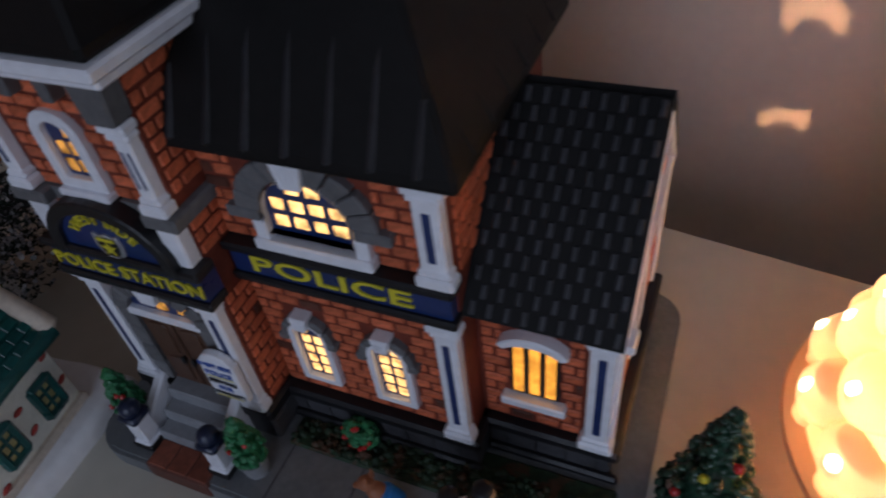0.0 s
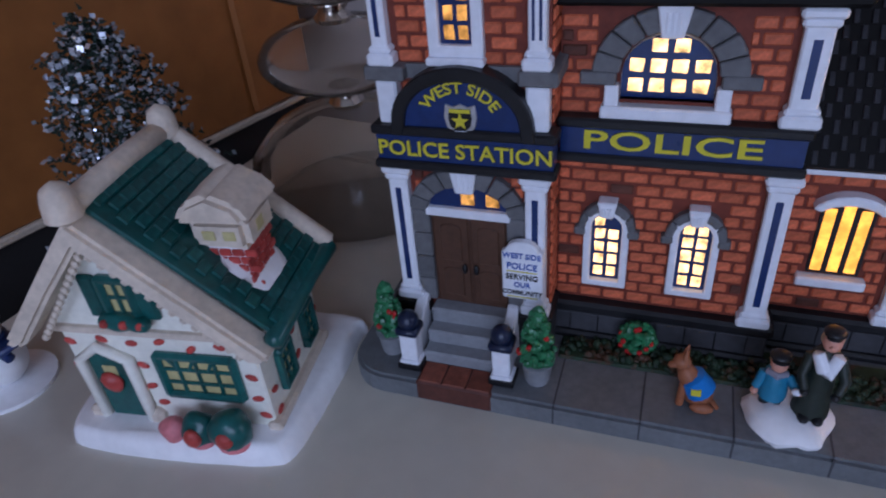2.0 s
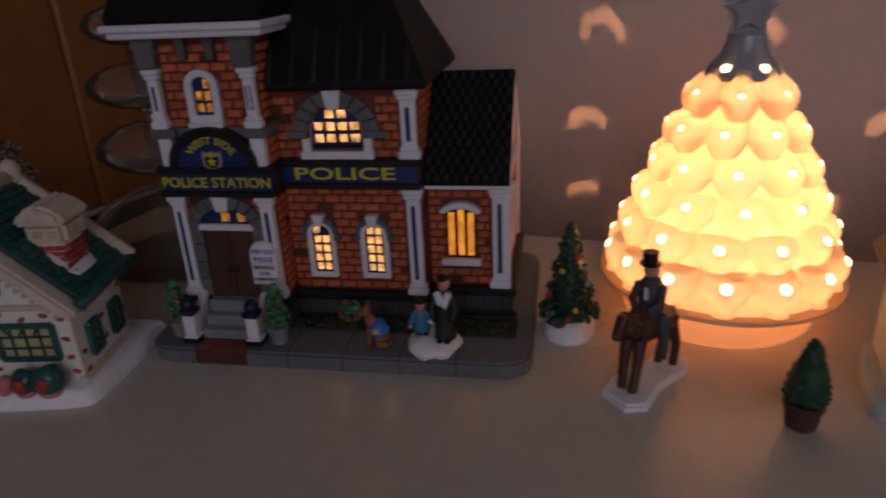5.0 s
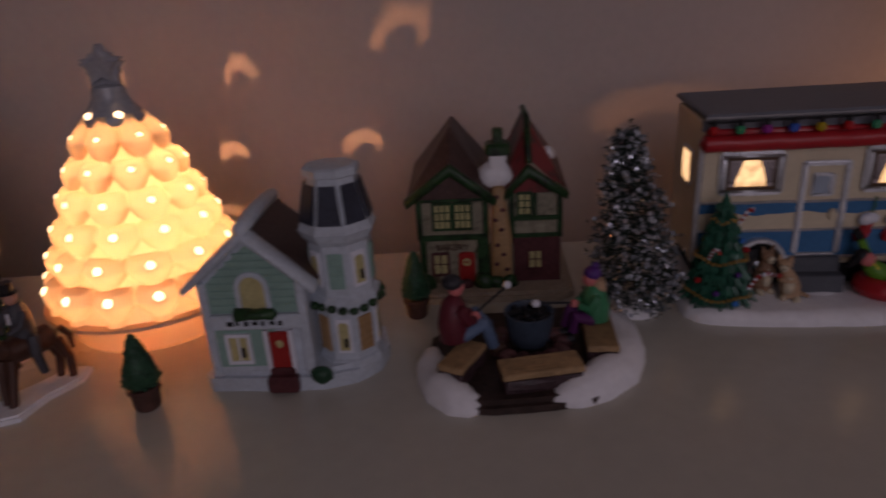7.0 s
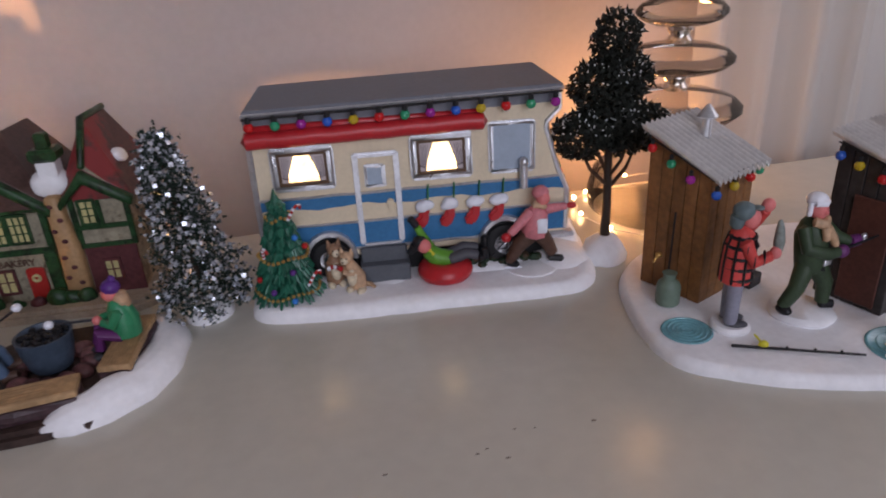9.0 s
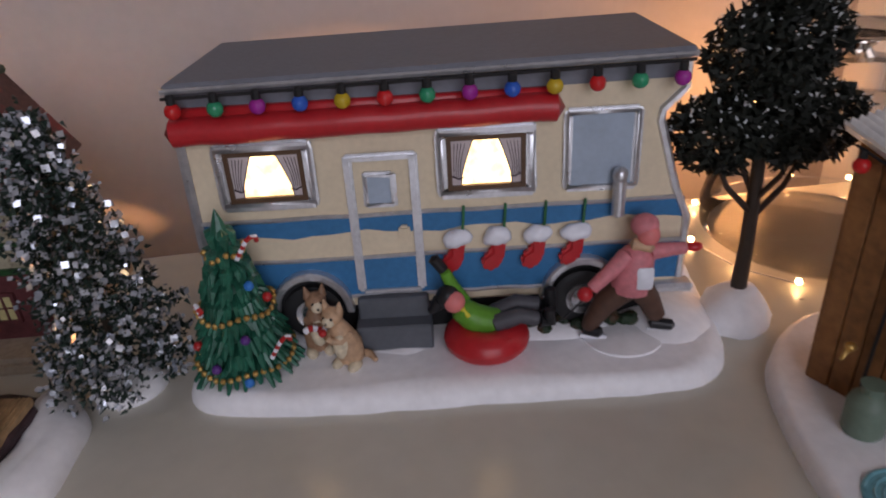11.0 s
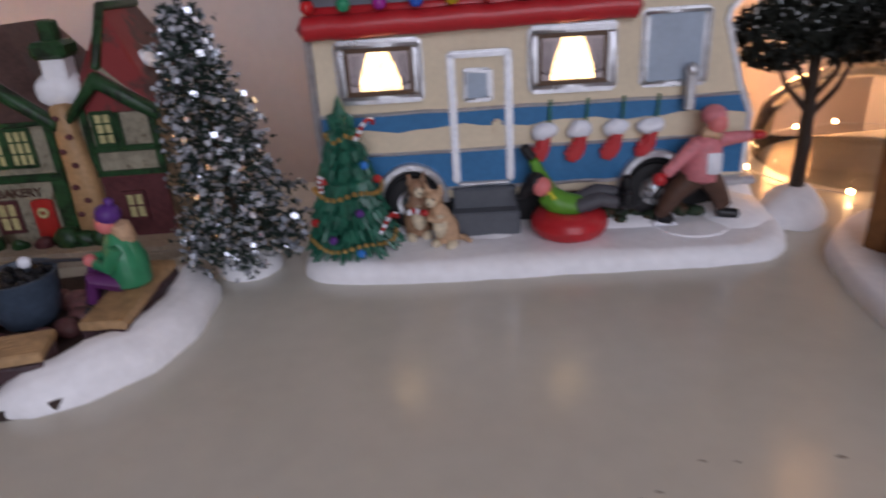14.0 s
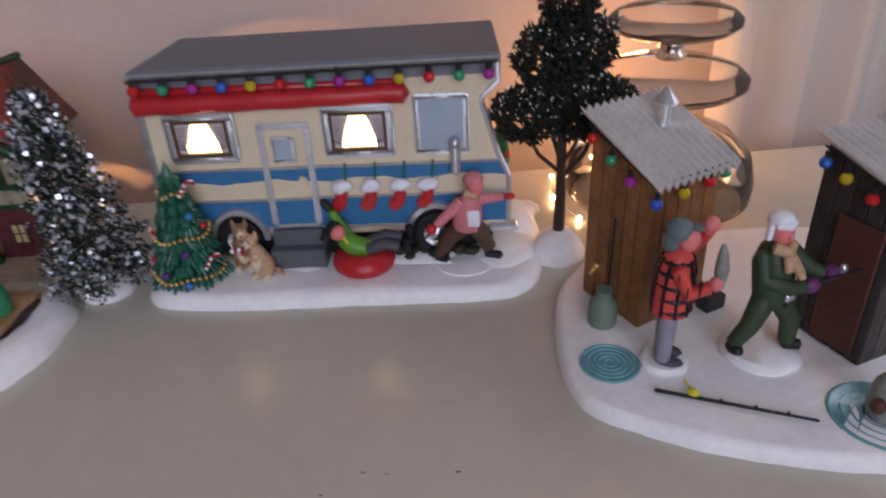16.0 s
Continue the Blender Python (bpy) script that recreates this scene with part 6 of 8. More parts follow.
_x, _y = on_camper(1.65, -1.45)
figurine("tubing_figurine", "figurine in a green jacket lying on a red snow tube", "figurine", [
    (0, lathe([(0.85 + 0.62 * math.cos(radians(a)), 0.62 + 0.55 * math.sin(radians(a))) for a in range(0, 361, 24)], 28, closed=False)), (0, lathe([(0, 0.25), (0.9, 0.25), (0.9, 0.6), (0, 0.6)], 20)),
    (1, limb([(0.35, 0, 1.15, 0.5), (-0.4, 0, 1.35, 0.55), (-0.85, 0, 1.8, 0.42)], 12)), (2, limb([(0.3, -0.25, 1.25, 0.36), (1.1, -0.3, 1.55, 0.3), (1.7, -0.35, 1.4, 0.26)])), (2, limb([(0.3, 0.3, 1.3, 0.36), (1.1, 0.35, 1.7, 0.3), (1.8, 0.3, 1.6, 0.26)])),
    (3, limb([(1.8, -0.35, 1.35, 0.24), (2.1, -0.35, 1.3, 0.26), (2.1, -0.35, 1.75, 0.2)])), (3, limb([(1.9, 0.3, 1.55, 0.24), (2.2, 0.3, 1.5, 0.26), (2.2, 0.3, 2.2, 0.2)])),
    (4, ball(-1.05, -0.1, 2.15, 0.38, 0.36, 0.4)), (3, ball(-1.25, 0.1, 2.25, 0.42, 0.42, 0.45)), (3, limb([(-1.5, 0.1, 2.1, 0.3), (-1.85, 0.1, 1.7, 0.15)])), (1, limb([(-0.7, 0.3, 1.9, 0.25), (-1.15, 0.35, 2.7, 0.22), (-1.3, 0.35, 3.1, 0.2)])), (3, limb([(-1.35, 0.35, 3.2, 0.2), (-1.65, 0.35, 3.65, 0.2)])), (5, limb([(-0.8, -0.25, 1.95, 0.1), (-0.6, -0.4, 1.7, 0.1)]))],
    [RED, LIME, GREY_COAT, BLACK, PINK_SKIN, YELLOW], _x, _y, 0.75, -6).scale = (1.2, 1.15, 1.15)
_x, _y = on_camper(7.35, -1.15)
figurine("skating_figurine", "figurine in a pink jacket pulling a tube over snow", "figurine", [
    (0, roughen(lathe([(0, 0), (1.5, 0), (1.5, 0.12), (0, 0.3)], 18), 0.08, 1)), (1, limb([(0.1, 0, 2.3, 0.55), (-0.75, -0.05, 1.6, 0.46), (-1.15, 0, 0.85, 0.36), (-1.3, 0, 0.5, 0.3)], 10)), (1, limb([(0.35, 0, 2.3, 0.52), (0.9, 0.05, 1.55, 0.42), (1.25, 0.1, 0.8, 0.34)], 10)), (7, limb([(-1.6, -0.1, 0.22, 0.1), (-0.7, -0.3, 0.22, 0.1)])), (7, limb([(0.9, 0, 0.22, 0.1), (1.95, -0.15, 0.22, 0.1)])),
    (2, limb([(-1.4, 0.0, 0.44, 0.24), (-0.9, -0.25, 0.4, 0.22)])), (2, limb([(1.1, 0.1, 0.48, 0.24), (1.8, -0.1, 0.44, 0.22)])), (3, limb([(0.1, 0, 2.1, 0.72), (0.2, 0, 2.9, 0.72), (0.35, 0, 3.6, 0.58), (0.4, 0, 3.9, 0.3)], 12)),
    (3, limb([(-0.1, -0.2, 3.6, 0.34), (-0.8, -0.4, 3.0, 0.28), (-1.35, -0.5, 2.5, 0.24)])), (3, limb([(0.8, -0.1, 3.65, 0.32), (1.4, -0.2, 3.75, 0.26), (1.9, -0.25, 3.8, 0.22)])), (4, ball(-1.6, -0.55, 2.3, 0.28)), (4, ball(2.2, -0.25, 3.82, 0.3, 0.22, 0.18)),
    (5, ball(0.6, -0.15, 4.35, 0.4, 0.4, 0.42)), (3, ball(0.5, 0.05, 4.65, 0.5, 0.48, 0.42)), (6, limb([(0.1, -0.1, 4.0, 0.24), (0.7, -0.3, 3.9, 0.2)])), (7, box(0.15, 0.75, -0.75, -0.6, 2.4, 3.3, 0.1)), (2, tube([(-1.6, -0.6, 2.2), (-2.4, -0.6, 1.3), (-3.2, -0.4, 0.9)], 0.04))],
    [SNOW, BROWN, BLACK, PINK, RED, PINK_SKIN, TAN, WHITE], _x, _y, 0.78, -6).scale = (1.12, 1.05, 1.1)


def cat_pieces(lean, fur, belly, extra):
    k = lean
    return [(fur, limb([(0, 0.1, 0.25, 0.55), (0.1 * k, 0.1, 0.9, 0.6), (0.35 * k, 0, 1.6, 0.45), (0.5 * k, 0, 1.95, 0.32)], 12)), (belly, ball(0.18 * k, -0.32, 1.05, 0.36, 0.3, 0.62)),
            (fur, ball(0.6 * k, -0.08, 2.3, 0.44, 0.42, 0.4)), (belly, ball(0.6 * k, -0.42, 2.2, 0.26, 0.2, 0.24)), (fur, limb([(0.6 * k - 0.28, 0, 2.5, 0.2), (0.6 * k - 0.36, 0, 2.95, 0.04)])), (fur, limb([(0.6 * k + 0.28, 0, 2.5, 0.2), (0.6 * k + 0.36, 0, 2.95, 0.04)])),
            (2, ball(0.6 * k - 0.17, -0.45, 2.38, 0.06, u=6, v=5)), (2, ball(0.6 * k + 0.17, -0.45, 2.38, 0.06, u=6, v=5)), (2, ball(0.6 * k, -0.6, 2.2, 0.06, u=6, v=5)),
            (fur, limb([(0.3 * k - 0.4, 0, 1.55, 0.18), (0.4 * k - 0.3, -0.45, 1.4, 0.16), (0.5 * k, -0.62, 1.5, 0.13)])), (fur, limb([(0.3 * k + 0.4, 0, 1.55, 0.18), (0.4 * k + 0.3, -0.45, 1.35, 0.16), (0.5 * k, -0.6, 1.45, 0.13)])),
            (belly, ball(-0.36, -0.3, 0.2, 0.26, 0.42, 0.2)), (belly, ball(0.36, -0.3, 0.2, 0.26, 0.42, 0.2)), (fur, limb([(0.1, 0.5, 0.25, 0.18), (0.6, 0.6, 0.2, 0.16), (1.0, 0.3, 0.2, 0.1)]))] + extra


_x, _y = on_camper(-5.35, -0.95)
_cane = [(3 if i % 2 else 4, tube([(-0.55 + 0.17 * i, -0.72, 1.45 + 0.1 * math.sin(i)), (-0.38 + 0.17 * i, -0.72, 1.45 + 0.1 * math.sin(i + 1))], 0.13)) for i in range(5)]
figurine("cat_figurine", "brown and white cat figurine holding a candy cane", "figurine", cat_pieces(0.2, 0, 1, _cane), [FUR_BROWN, FUR_PALE, BLACK, BERRY, WHITE], _x, _y, 0.8, 10).scale = (1.0, 1.0, 1.08)
_x, _y = on_camper(-3.95, -1.95)
figurine("cat_figurine", "tan and cream cat figurine standing upright on snow", "figurine", cat_pieces(-0.9, 0, 1, [(3, ball(-0.75, -0.6, 1.75, 0.17))]), [TAN, FUR_PALE, BLACK, BERRY], _x, _y, 0.8, -30).scale = (1.0, 1.0, 0.98)

# ---- green and pale blue corner house ----
_a = radians(-4)
gh = thing("corner_house", "mint green ceramic house with a pale blue turret and red door", "model building", 7.9 * math.cos(_a) - 2.6 * math.sin(_a), 7.9 * math.sin(_a) + 2.6 * math.cos(_a), 0, -4)
part("base", roughen(finer(slab([(-3.4, 0.3), (-3.0, -0.15), (1.2, -0.3), (3.2, -0.2), (5.0, 0.4), (6.2, 1.6), (6.5, 3.2), (6.0, 5.4), (-3.0, 5.6), (-3.4, 4)], 0, 1.15, 0.3, 2), 1), 0.06, 0.9), PALE_BLUE, gh, "snowy pale base", smooth=60)
_gw = part("wall", prism([(-2.75, 0.9), (2.75, 0.9), (2.75, 6.7), (0.1, 9.2), (-2.75, 6.7)], 0.1, 5.2, 0.05), PALE_BLUE, gh, "pale blue house wall")
part("siding", prism([(-2.35, 4.75), (2.35, 4.75), (2.35, 6.5), (0.1, 8.6), (-2.35, 6.5)], -0.0, 0.12), MINT, _gw, "mint upper siding")
for _k in range(8):
    _z = 4.95 + _k * 0.42
    _h = 2.3 if _z < 6.4 else 2.3 * (8.6 - _z) / 2.2
    part("clapboard", box(0.1 - _h, 0.1 + _h, -0.08, 0.05, _z, _z + 0.3, 0.04), MINT, _gw)
part("lower_siding", box(-2.35, 0.9, 0.0, 0.12, 1.5, 3.75), MINT, _gw, "mint lower siding")
part("corner_post", box(-2.85, -2.35, -0.15, 0.3, 0.9, 6.6, 0.1), PALE_BLUE, _gw)
part("corner_post", box(2.35, 2.85, -0.15, 0.3, 0.9, 6.6, 0.1), PALE_BLUE, _gw)
part("sign_band", box(-2.5, 2.5, -0.25, 0.1, 3.85, 4.7, 0.08), PALE_BLUE, _gw, "pale sign band")
for _i in range(7):
    _w = (0.35, 0.2, 0.25, 0.3, 0.18, 0.28, 0.22)[_i]
    part("word_bar", box(-1.5 + _i * 0.46, -1.5 + _i * 0.46 + _w, -0.28, -0.24, 4.12 + 0.04 * (_i % 2), 4.38), BLACK, _gw, "dark illegible lettering")
_roofpts = [(-3.7, 6.35), (0.1, 9.55), (3.6, 6.3), (3.45, 5.85), (0.1, 8.95), (-3.55, 5.9)]
part("bargeboard", roughen(finer(prism(_roofpts, -0.6, 0.5, 0.12), 1), 0.12, 1.3), PALE_BLUE, gh, "snow-laden scalloped bargeboard", smooth=60)
part("roof", prism([(-3.6, 6.4), (0.1, 9.6), (3.5, 6.35), (3.4, 6.15), (0.1, 9.3), (-3.5, 6.2)], 0.4, 5.6), ROOF_BROWN, gh, "brown roof patched with snow")
part("ridge_snow", roughen(limb([(0.1, -0.4, 9.5, 0.42), (0.1, 2.5, 9.65, 0.45), (0.1, 5.5, 9.6, 0.42)], 10), 0.12, 1.2), PALE_BLUE, gh, smooth=60)
part("gable_window", ring(-0.55, 0.75, 4.95, 6.9, 0.7, 0.28, -0.2, 0.1), PALE_BLUE, _gw, "arched gable window frame")
part("gable_pane", prism(arched(-0.55, 0.75, 4.95, 6.9, 0.7), -0.1, 0.0), PANE_YELLOW, _gw, "yellow gable pane")
part("window_box", roughen(limb([(-0.9 + 0.2 * i, -0.35, 4.85, 0.32) for i in range(11)], 12), 0.16, 2.4), TUDOR_GREEN, _gw, "green window box", smooth=60)
for _x0 in (-1.85,):
    part("window_frame", many(box(_x0, _x0 + 1.4, -0.14, 0.1, 1.7, 1.9), box(_x0, _x0 + 1.4, -0.14, 0.1, 3.35, 3.55), box(_x0, _x0 + 0.2, -0.14, 0.1, 1.9, 3.35), box(_x0 + 1.2, _x0 + 1.4, -0.14, 0.1, 1.9, 3.35), box(_x0 + 0.65, _x0 + 0.75, -0.12, 0.1, 1.9, 3.35)), WHITE, _gw, "white window frame")
    part("window_pane", box(_x0 + 0.1, _x0 + 1.3, -0.06, 0.02, 1.8, 3.45), PANE_YELLOW, _gw, "yellow pane")
    part("window_pane", box(_x0 + 0.78, _x0 + 1.0, -0.08, 0.02, 2.1, 2.7), BLACK, _gw)
_gd = part("door", box(0.55, 1.65, -0.12, 0.1, 1.2, 3.6, 0.05), DOOR_RED, gh, "red front door")
part("door_light", ball(1.1, -0.12, 2.9, 0.2, 0.08, 0.25), PANE_YELLOW, _gd)
part("door_frame", many(box(0.3, 0.55, -0.2, 0.1, 1.1, 3.75), box(1.65, 1.9, -0.2, 0.1, 1.1, 3.75)), WHITE, _gd)
part("steps", many(box(0.25, 1.95, -0.75, 0.0, 0.1, 1.1, 0.15), box(0.4, 1.8, -0.3, 0.1, 0.9, 1.45, 0.1)), TUDOR_PLUM, gh, "dark plum steps")
part("bush", roughen(ball(3.2, -0.15, 0.95, 0.62, 0.5, 0.5), 0.12, 2), LEAF_TOPIARY, gh, "round green bush", smooth=60)


def octagon(profile):
    bm = lathe(profile, 8)
    bm.transform(pose(0, 0, 0, 0, 0, 22.5))
    return bm


_tw = part("turret", octagon([(1.95, 0.8), (1.9, 1.2), (1.7, 1.3), (1.7, 4.3), (2.0, 4.45), (2.0, 4.9), (1.75, 5.1), (1.7, 8.0), (1.95, 8.3), (2.15, 8.75), (1.95, 9.0)]), PALE_BLUE, gh, "octagonal pale blue turret")
_tw.location = (4.45 * CM, 2.4 * CM, 0)
part("turret_roof", octagon([(2.1, 8.8), (1.75, 9.6), (1.5, 10.5), (1.3, 11.5), (1.5, 11.6), (1.5, 11.95), (1.3, 12.05), (0, 12.1)]), PALE_BLUE, _tw, "flared turret roof with a flat cap")
part("garland", many(*[ball(1.98 * math.cos(i * 0.3), 1.98 * math.sin(i * 0.3), 4.5 + 0.12 * math.sin(i), 0.28, 0.28, 0.22, 7, 5) for i in range(21)]), TUDOR_GREEN, _tw, "green garland", smooth=60, kind="stuff")
for _i in range(8):
    _t = 45 * _i
    _q = prism([(-0.62, 9.25), (0.62, 9.25), (0.42, 11.2), (-0.42, 11.2)], -0.05, 0.05)
    for _v in _q.verts:
        _v.co.y -= 0.06 + 1.92 - 0.62 * ((_v.co.z - 9.0) / 2.5) ** 0.7
    _q.transform(pose(0, 0, 0, 0, 0, _t))
    part("roof_panel", _q, SLATE_BLUE, _tw, "dark slate roof panel")
    for _z0, _z1, _r in ((1.7, 3.8, 1.62), (5.6, 7.6, 1.64)):
        _n = "shutter" if (_i + (_z0 > 4)) % 2 else "window"
        _q = box(-0.42, 0.42, -_r - 0.06, -_r + 0.1, _z0, _z1, 0.04)
        _q.transform(pose(0, 0, 0, 0, 0, _t))
        _pp = part(_n, _q, MINT if _n == "shutter" and _z0 > 4 else TUDOR_TAN if _n == "shutter" else WHITE, _tw)
        if _n == "window":
            _q = soften(prism(arched(-0.28, 0.28, _z0 + 0.2, _z1 - 0.2, 0.25), -_r - 0.09, -_r), 0.02)
            _q.transform(pose(0, 0, 0, 0, 0, _t))
            part("pane", _q, PANE_YELLOW, _pp, "yellow pane")
            _q = box(-0.02, 0.2, -_r - 0.11, -_r, _z0 + 0.4, _z0 + 0.95)
            _q.transform(pose(0, 0, 0, 0, 0, _t))
            part("curtain", _q, BLACK, _pp)
        else:
            for _k in range(5):
                _q = box(-0.38, 0.38, -_r - 0.1, -_r, _z0 + 0.15 + _k * 0.38, _z0 + 0.32 + _k * 0.38, 0.03)
                _q.transform(pose(0, 0, 0, 0, 0, _t))
                part("slat", _q, MINT if _z0 > 4 else TUDOR_TAN, _pp)

# ---- half-timbered bakery ----
tud = thing("bakery_house", "green half-timbered ceramic bakery with two gables and brown roofs", "model building", 21.5, 12.8, 0, -4)
part("base", slab([(-5.6, -1.5), (-5.0, -2.0), (4.6, -2.0), (5.6, -1.2), (5.6, 7.2), (-5.6, 7.2)], 0, 0.7, 0.25, 2), TUDOR_BASE, tud, "pale stone base", smooth=60)
_lw = part("left_wing", prism([(-4.6, 0.5), (-0.2, 0.5), (-0.2, 7.2), (-2.5, 9.0), (-4.8, 7.2), (-4.8, 4.2), (-4.6, 4.0)], 0, 6.9), TUDOR_CREAM, tud, "cream plastered wing")
_rw = part("right_wing", prism([(1.2, 0.5), (4.7, 0.5), (4.8, 7.2), (2.8, 9.2), (1.2, 7.4)], 0.15, 6.2), TUDOR_CREAM, tud, "cream plastered wing")
part("brick_front", box(1.6, 4.75, -0.1, 0.2, 0.5, 3.9, 0.05), TUDOR_PLUM, _rw, "plum brick front")
for _b in (box(-4.95, -4.55, -0.15, 0.15, 4.1, 7.3, 0.05), box(-0.45, -0.05, -0.15, 0.15, 4.1, 7.3, 0.05), box(-4.9, -0.1, -0.2, 0.15, 3.9, 4.3, 0.06), box(-4.8, -4.4, -0.12, 0.15, 0.5, 4.0, 0.05), box(-0.9, -0.1, -0.12, 0.15, 0.5, 4.0, 0.05), box(-4.9, -0.1, -0.15, 0.12, 6.65, 6.95, 0.05), box(-2.6, -2.35, -0.15, 0.1, 6.9, 8.8, 0.04), limb([(-3.9, -0.05, 6.9, 0.14), (-2.9, -0.05, 8.2, 0.14)], 5), limb([(-1.1, -0.05, 6.9, 0.14), (-2.1, -0.05, 8.2, 0.14)], 5)):
    part("timber", _b, TUDOR_GREEN, _lw, "green timber")
for _b in (box(1.35, 1.7, -0.05, 0.3, 3.9, 7.3, 0.05), box(4.55, 4.9, -0.05, 0.3, 3.9, 7.3, 0.05), box(1.4, 4.9, -0.05, 0.3, 3.85, 4.15, 0.05), box(1.4, 4.9, -0.05, 0.3, 5.1, 5.4, 0.05), box(2.95, 3.2, -0.05, 0.3, 5.3, 7.0, 0.05)):
    part("timber", _b, TUDOR_GREEN, _rw, "green timber")
part("bargeboard", roughen(finer(prism([(-5.7, 6.9), (-2.5, 9.35), (0.55, 6.9), (0.4, 6.3), (-2.5, 8.6), (-5.5, 6.35)], -0.7, 0.1, 0.1), 1), 0.1, 1.2), TUDOR_GREEN, tud, "deep green gable board", smooth=60)
part("bargeboard", roughen(finer(prism([(0.9, 7.0), (2.6, 9.0), (5.3, 7.1), (5.2, 6.5), (2.65, 8.2), (1.0, 6.6)], -0.5, 0.2, 0.1), 1), 0.1, 1.2), TUDOR_GREEN, tud, "deep green gable board", smooth=60)


def tent(x0, xm, x1, ze, zf, zb, y0, y1, ym):
    """A roof whose ridge climbs from the front gable and then runs level to the back gable."""
    bm = bmesh.new()
    v = [bm.verts.new(p) for p in ((x0, y0, ze), (x1, y0, ze), (xm, y0, zf), (xm, ym, zb), (x0, y1, ze + 0.6), (x1, y1, ze + 0.6), (xm, y1, zb - 0.15))]
    for q in ((0, 2, 3), (0, 3, 6, 4), (1, 3, 2), (1, 5, 6, 3), (4, 6, 5), (0, 1, 2), (0, 4, 5, 1)):
        bm.faces.new([v[i] for i in q])
    bmesh.ops.recalc_face_normals(bm, faces=bm.faces)
    return soften(bm, 0.12)


part("roof", tent(-5.6, -2.5, 0.6, 6.8, 9.35, 11.2, -0.2, 7.4, 2.6), ROOF_BROWN, tud, "brown painted roof")
part("roof", tent(0.7, 2.7, 5.35, 6.9, 9.0, 11.6, 0.1, 6.6, 2.1), ROOF_RED, tud, "brown and red painted roof with snow")
part("ridge", limb([(2.7, 0.1, 9.1, 0.22), (2.7, 2.1, 11.65, 0.24), (2.7, 6.5, 11.5, 0.22)], 8), TUDOR_GREEN, tud, "green ridge", smooth=60)
part("snow_patch", roughen(ball(0.5, 0.9, 8.1, 1.15, 1.0, 1.05, 18, 12), 0.28, 1.1), SNOW, tud, "white snow patch", smooth=60)
part("snow_patch", roughen(ball(4.25, 2.7, 9.05, 0.55, 0.7, 0.35, turn=(0, 50, 0)), 0.1, 1.5), SNOW, tud, "white snow patch", smooth=60)
_ch = part("chimney", roughen(finer(prism([(0.0, 0.5), (1.5, 0.5), (1.45, 4.2), (1.05, 7.6), (0.2, 7.6), (0.15, 4.2)], -0.5, 1.0, 0.15), 1), 0.06, 1.0), TUDOR_TAN, tud, "tan stone chimney with dark stones", smooth=60)
part("chimney_pot", box(0.1, 1.25, 0.2, 1.4, 7.5, 9.7, 0.1), SNOW, _ch, "snowy stack")
part("chimney_cap", many(box(-0.15, 1.5, -0.05, 1.65, 9.6, 10.4, 0.2), box(0.35, 1.05, 0.4, 1.2, 10.3, 11.3, 0.1)), TUDOR_GREEN, _ch, "green chimney cap")
for _x, _z in ((0.5, 7.0), (0.9, 6.1), (0.4, 5.4), (0.8, 4.7), (0.5, 3.6), (0.9, 2.9), (0.4, 2.2), (1.1, 1.8)):
    part("dark_stone", ball(_x, -0.52, _z, 0.2, 0.1, 0.15, 8, 5), TUDOR_PLUM, _ch)


def cottage_window(parent, x0, x1, z0, z1, y, cols=2, rows=3, frame=TUDOR_GREEN):
    w = part("window", box(x0, x1, y - 0.08, y + 0.05, z0, z1), PANE_YELLOW, parent, "yellow cottage window")
    n = many(box(x0 - 0.12, x0 + 0.06, y - 0.16, y, z0 - 0.1, z1 + 0.1), box(x1 - 0.06, x1 + 0.12, y - 0.16, y, z0 - 0.1, z1 + 0.1), box(x0, x1, y - 0.16, y, z0 - 0.12, z0 + 0.05), box(x0, x1, y - 0.16, y, z1 - 0.05, z1 + 0.12))
    part("frame", n, frame, w)
    for i in range(1, cols):
        part("bar", box(x0 + (x1 - x0) * i / cols - 0.05, x0 + (x1 - x0) * i / cols + 0.05, y - 0.12, y, z0, z1), frame, w)
    for k in range(1, rows):
        part("bar", box(x0, x1, y - 0.11, y, z0 + (z1 - z0) * k / rows - 0.04, z0 + (z1 - z0) * k / rows + 0.04), frame, w)


cottage_window(_lw, -3.75, -2.6, 4.75, 6.5, 0, 3, 3)
cottage_window(_lw, -2.35, -1.25, 4.75, 6.5, 0, 3, 3)
cottage_window(_rw, 1.95, 2.8, 5.5, 7.0, 0.15, 2, 3)
cottage_window(_rw, 2.6, 3.5, 1.7, 3.0, -0.1, 2, 2, TUDOR_PLUM)
cottage_window(_lw, -3.95, -2.95, 1.4, 2.9, 0, 2, 2, TUDOR_PLUM)
part("door", soften(prism(arched(-2.2, -1.1, 0.7, 3.0, 0.15), -0.15, 0.05), 0.05), DOOR_RED, tud, "dark red bakery door")
part("wreath", lathe([(0.2 + 0.1 * math.cos(radians(a)), 0.1 * math.sin(radians(a))) for a in range(0, 361, 45)], 12, closed=False), PANE_YELLOW, tud).matrix_basis = pose(-1.65 * CM, -0.2 * CM, 2.3 * CM, 90, 0, 0)
part("lettering", letters("BAKERY", 0.62, -2.6, -0.06, 3.35, 0.05), BROWN, _lw, "dark word BAKERY")
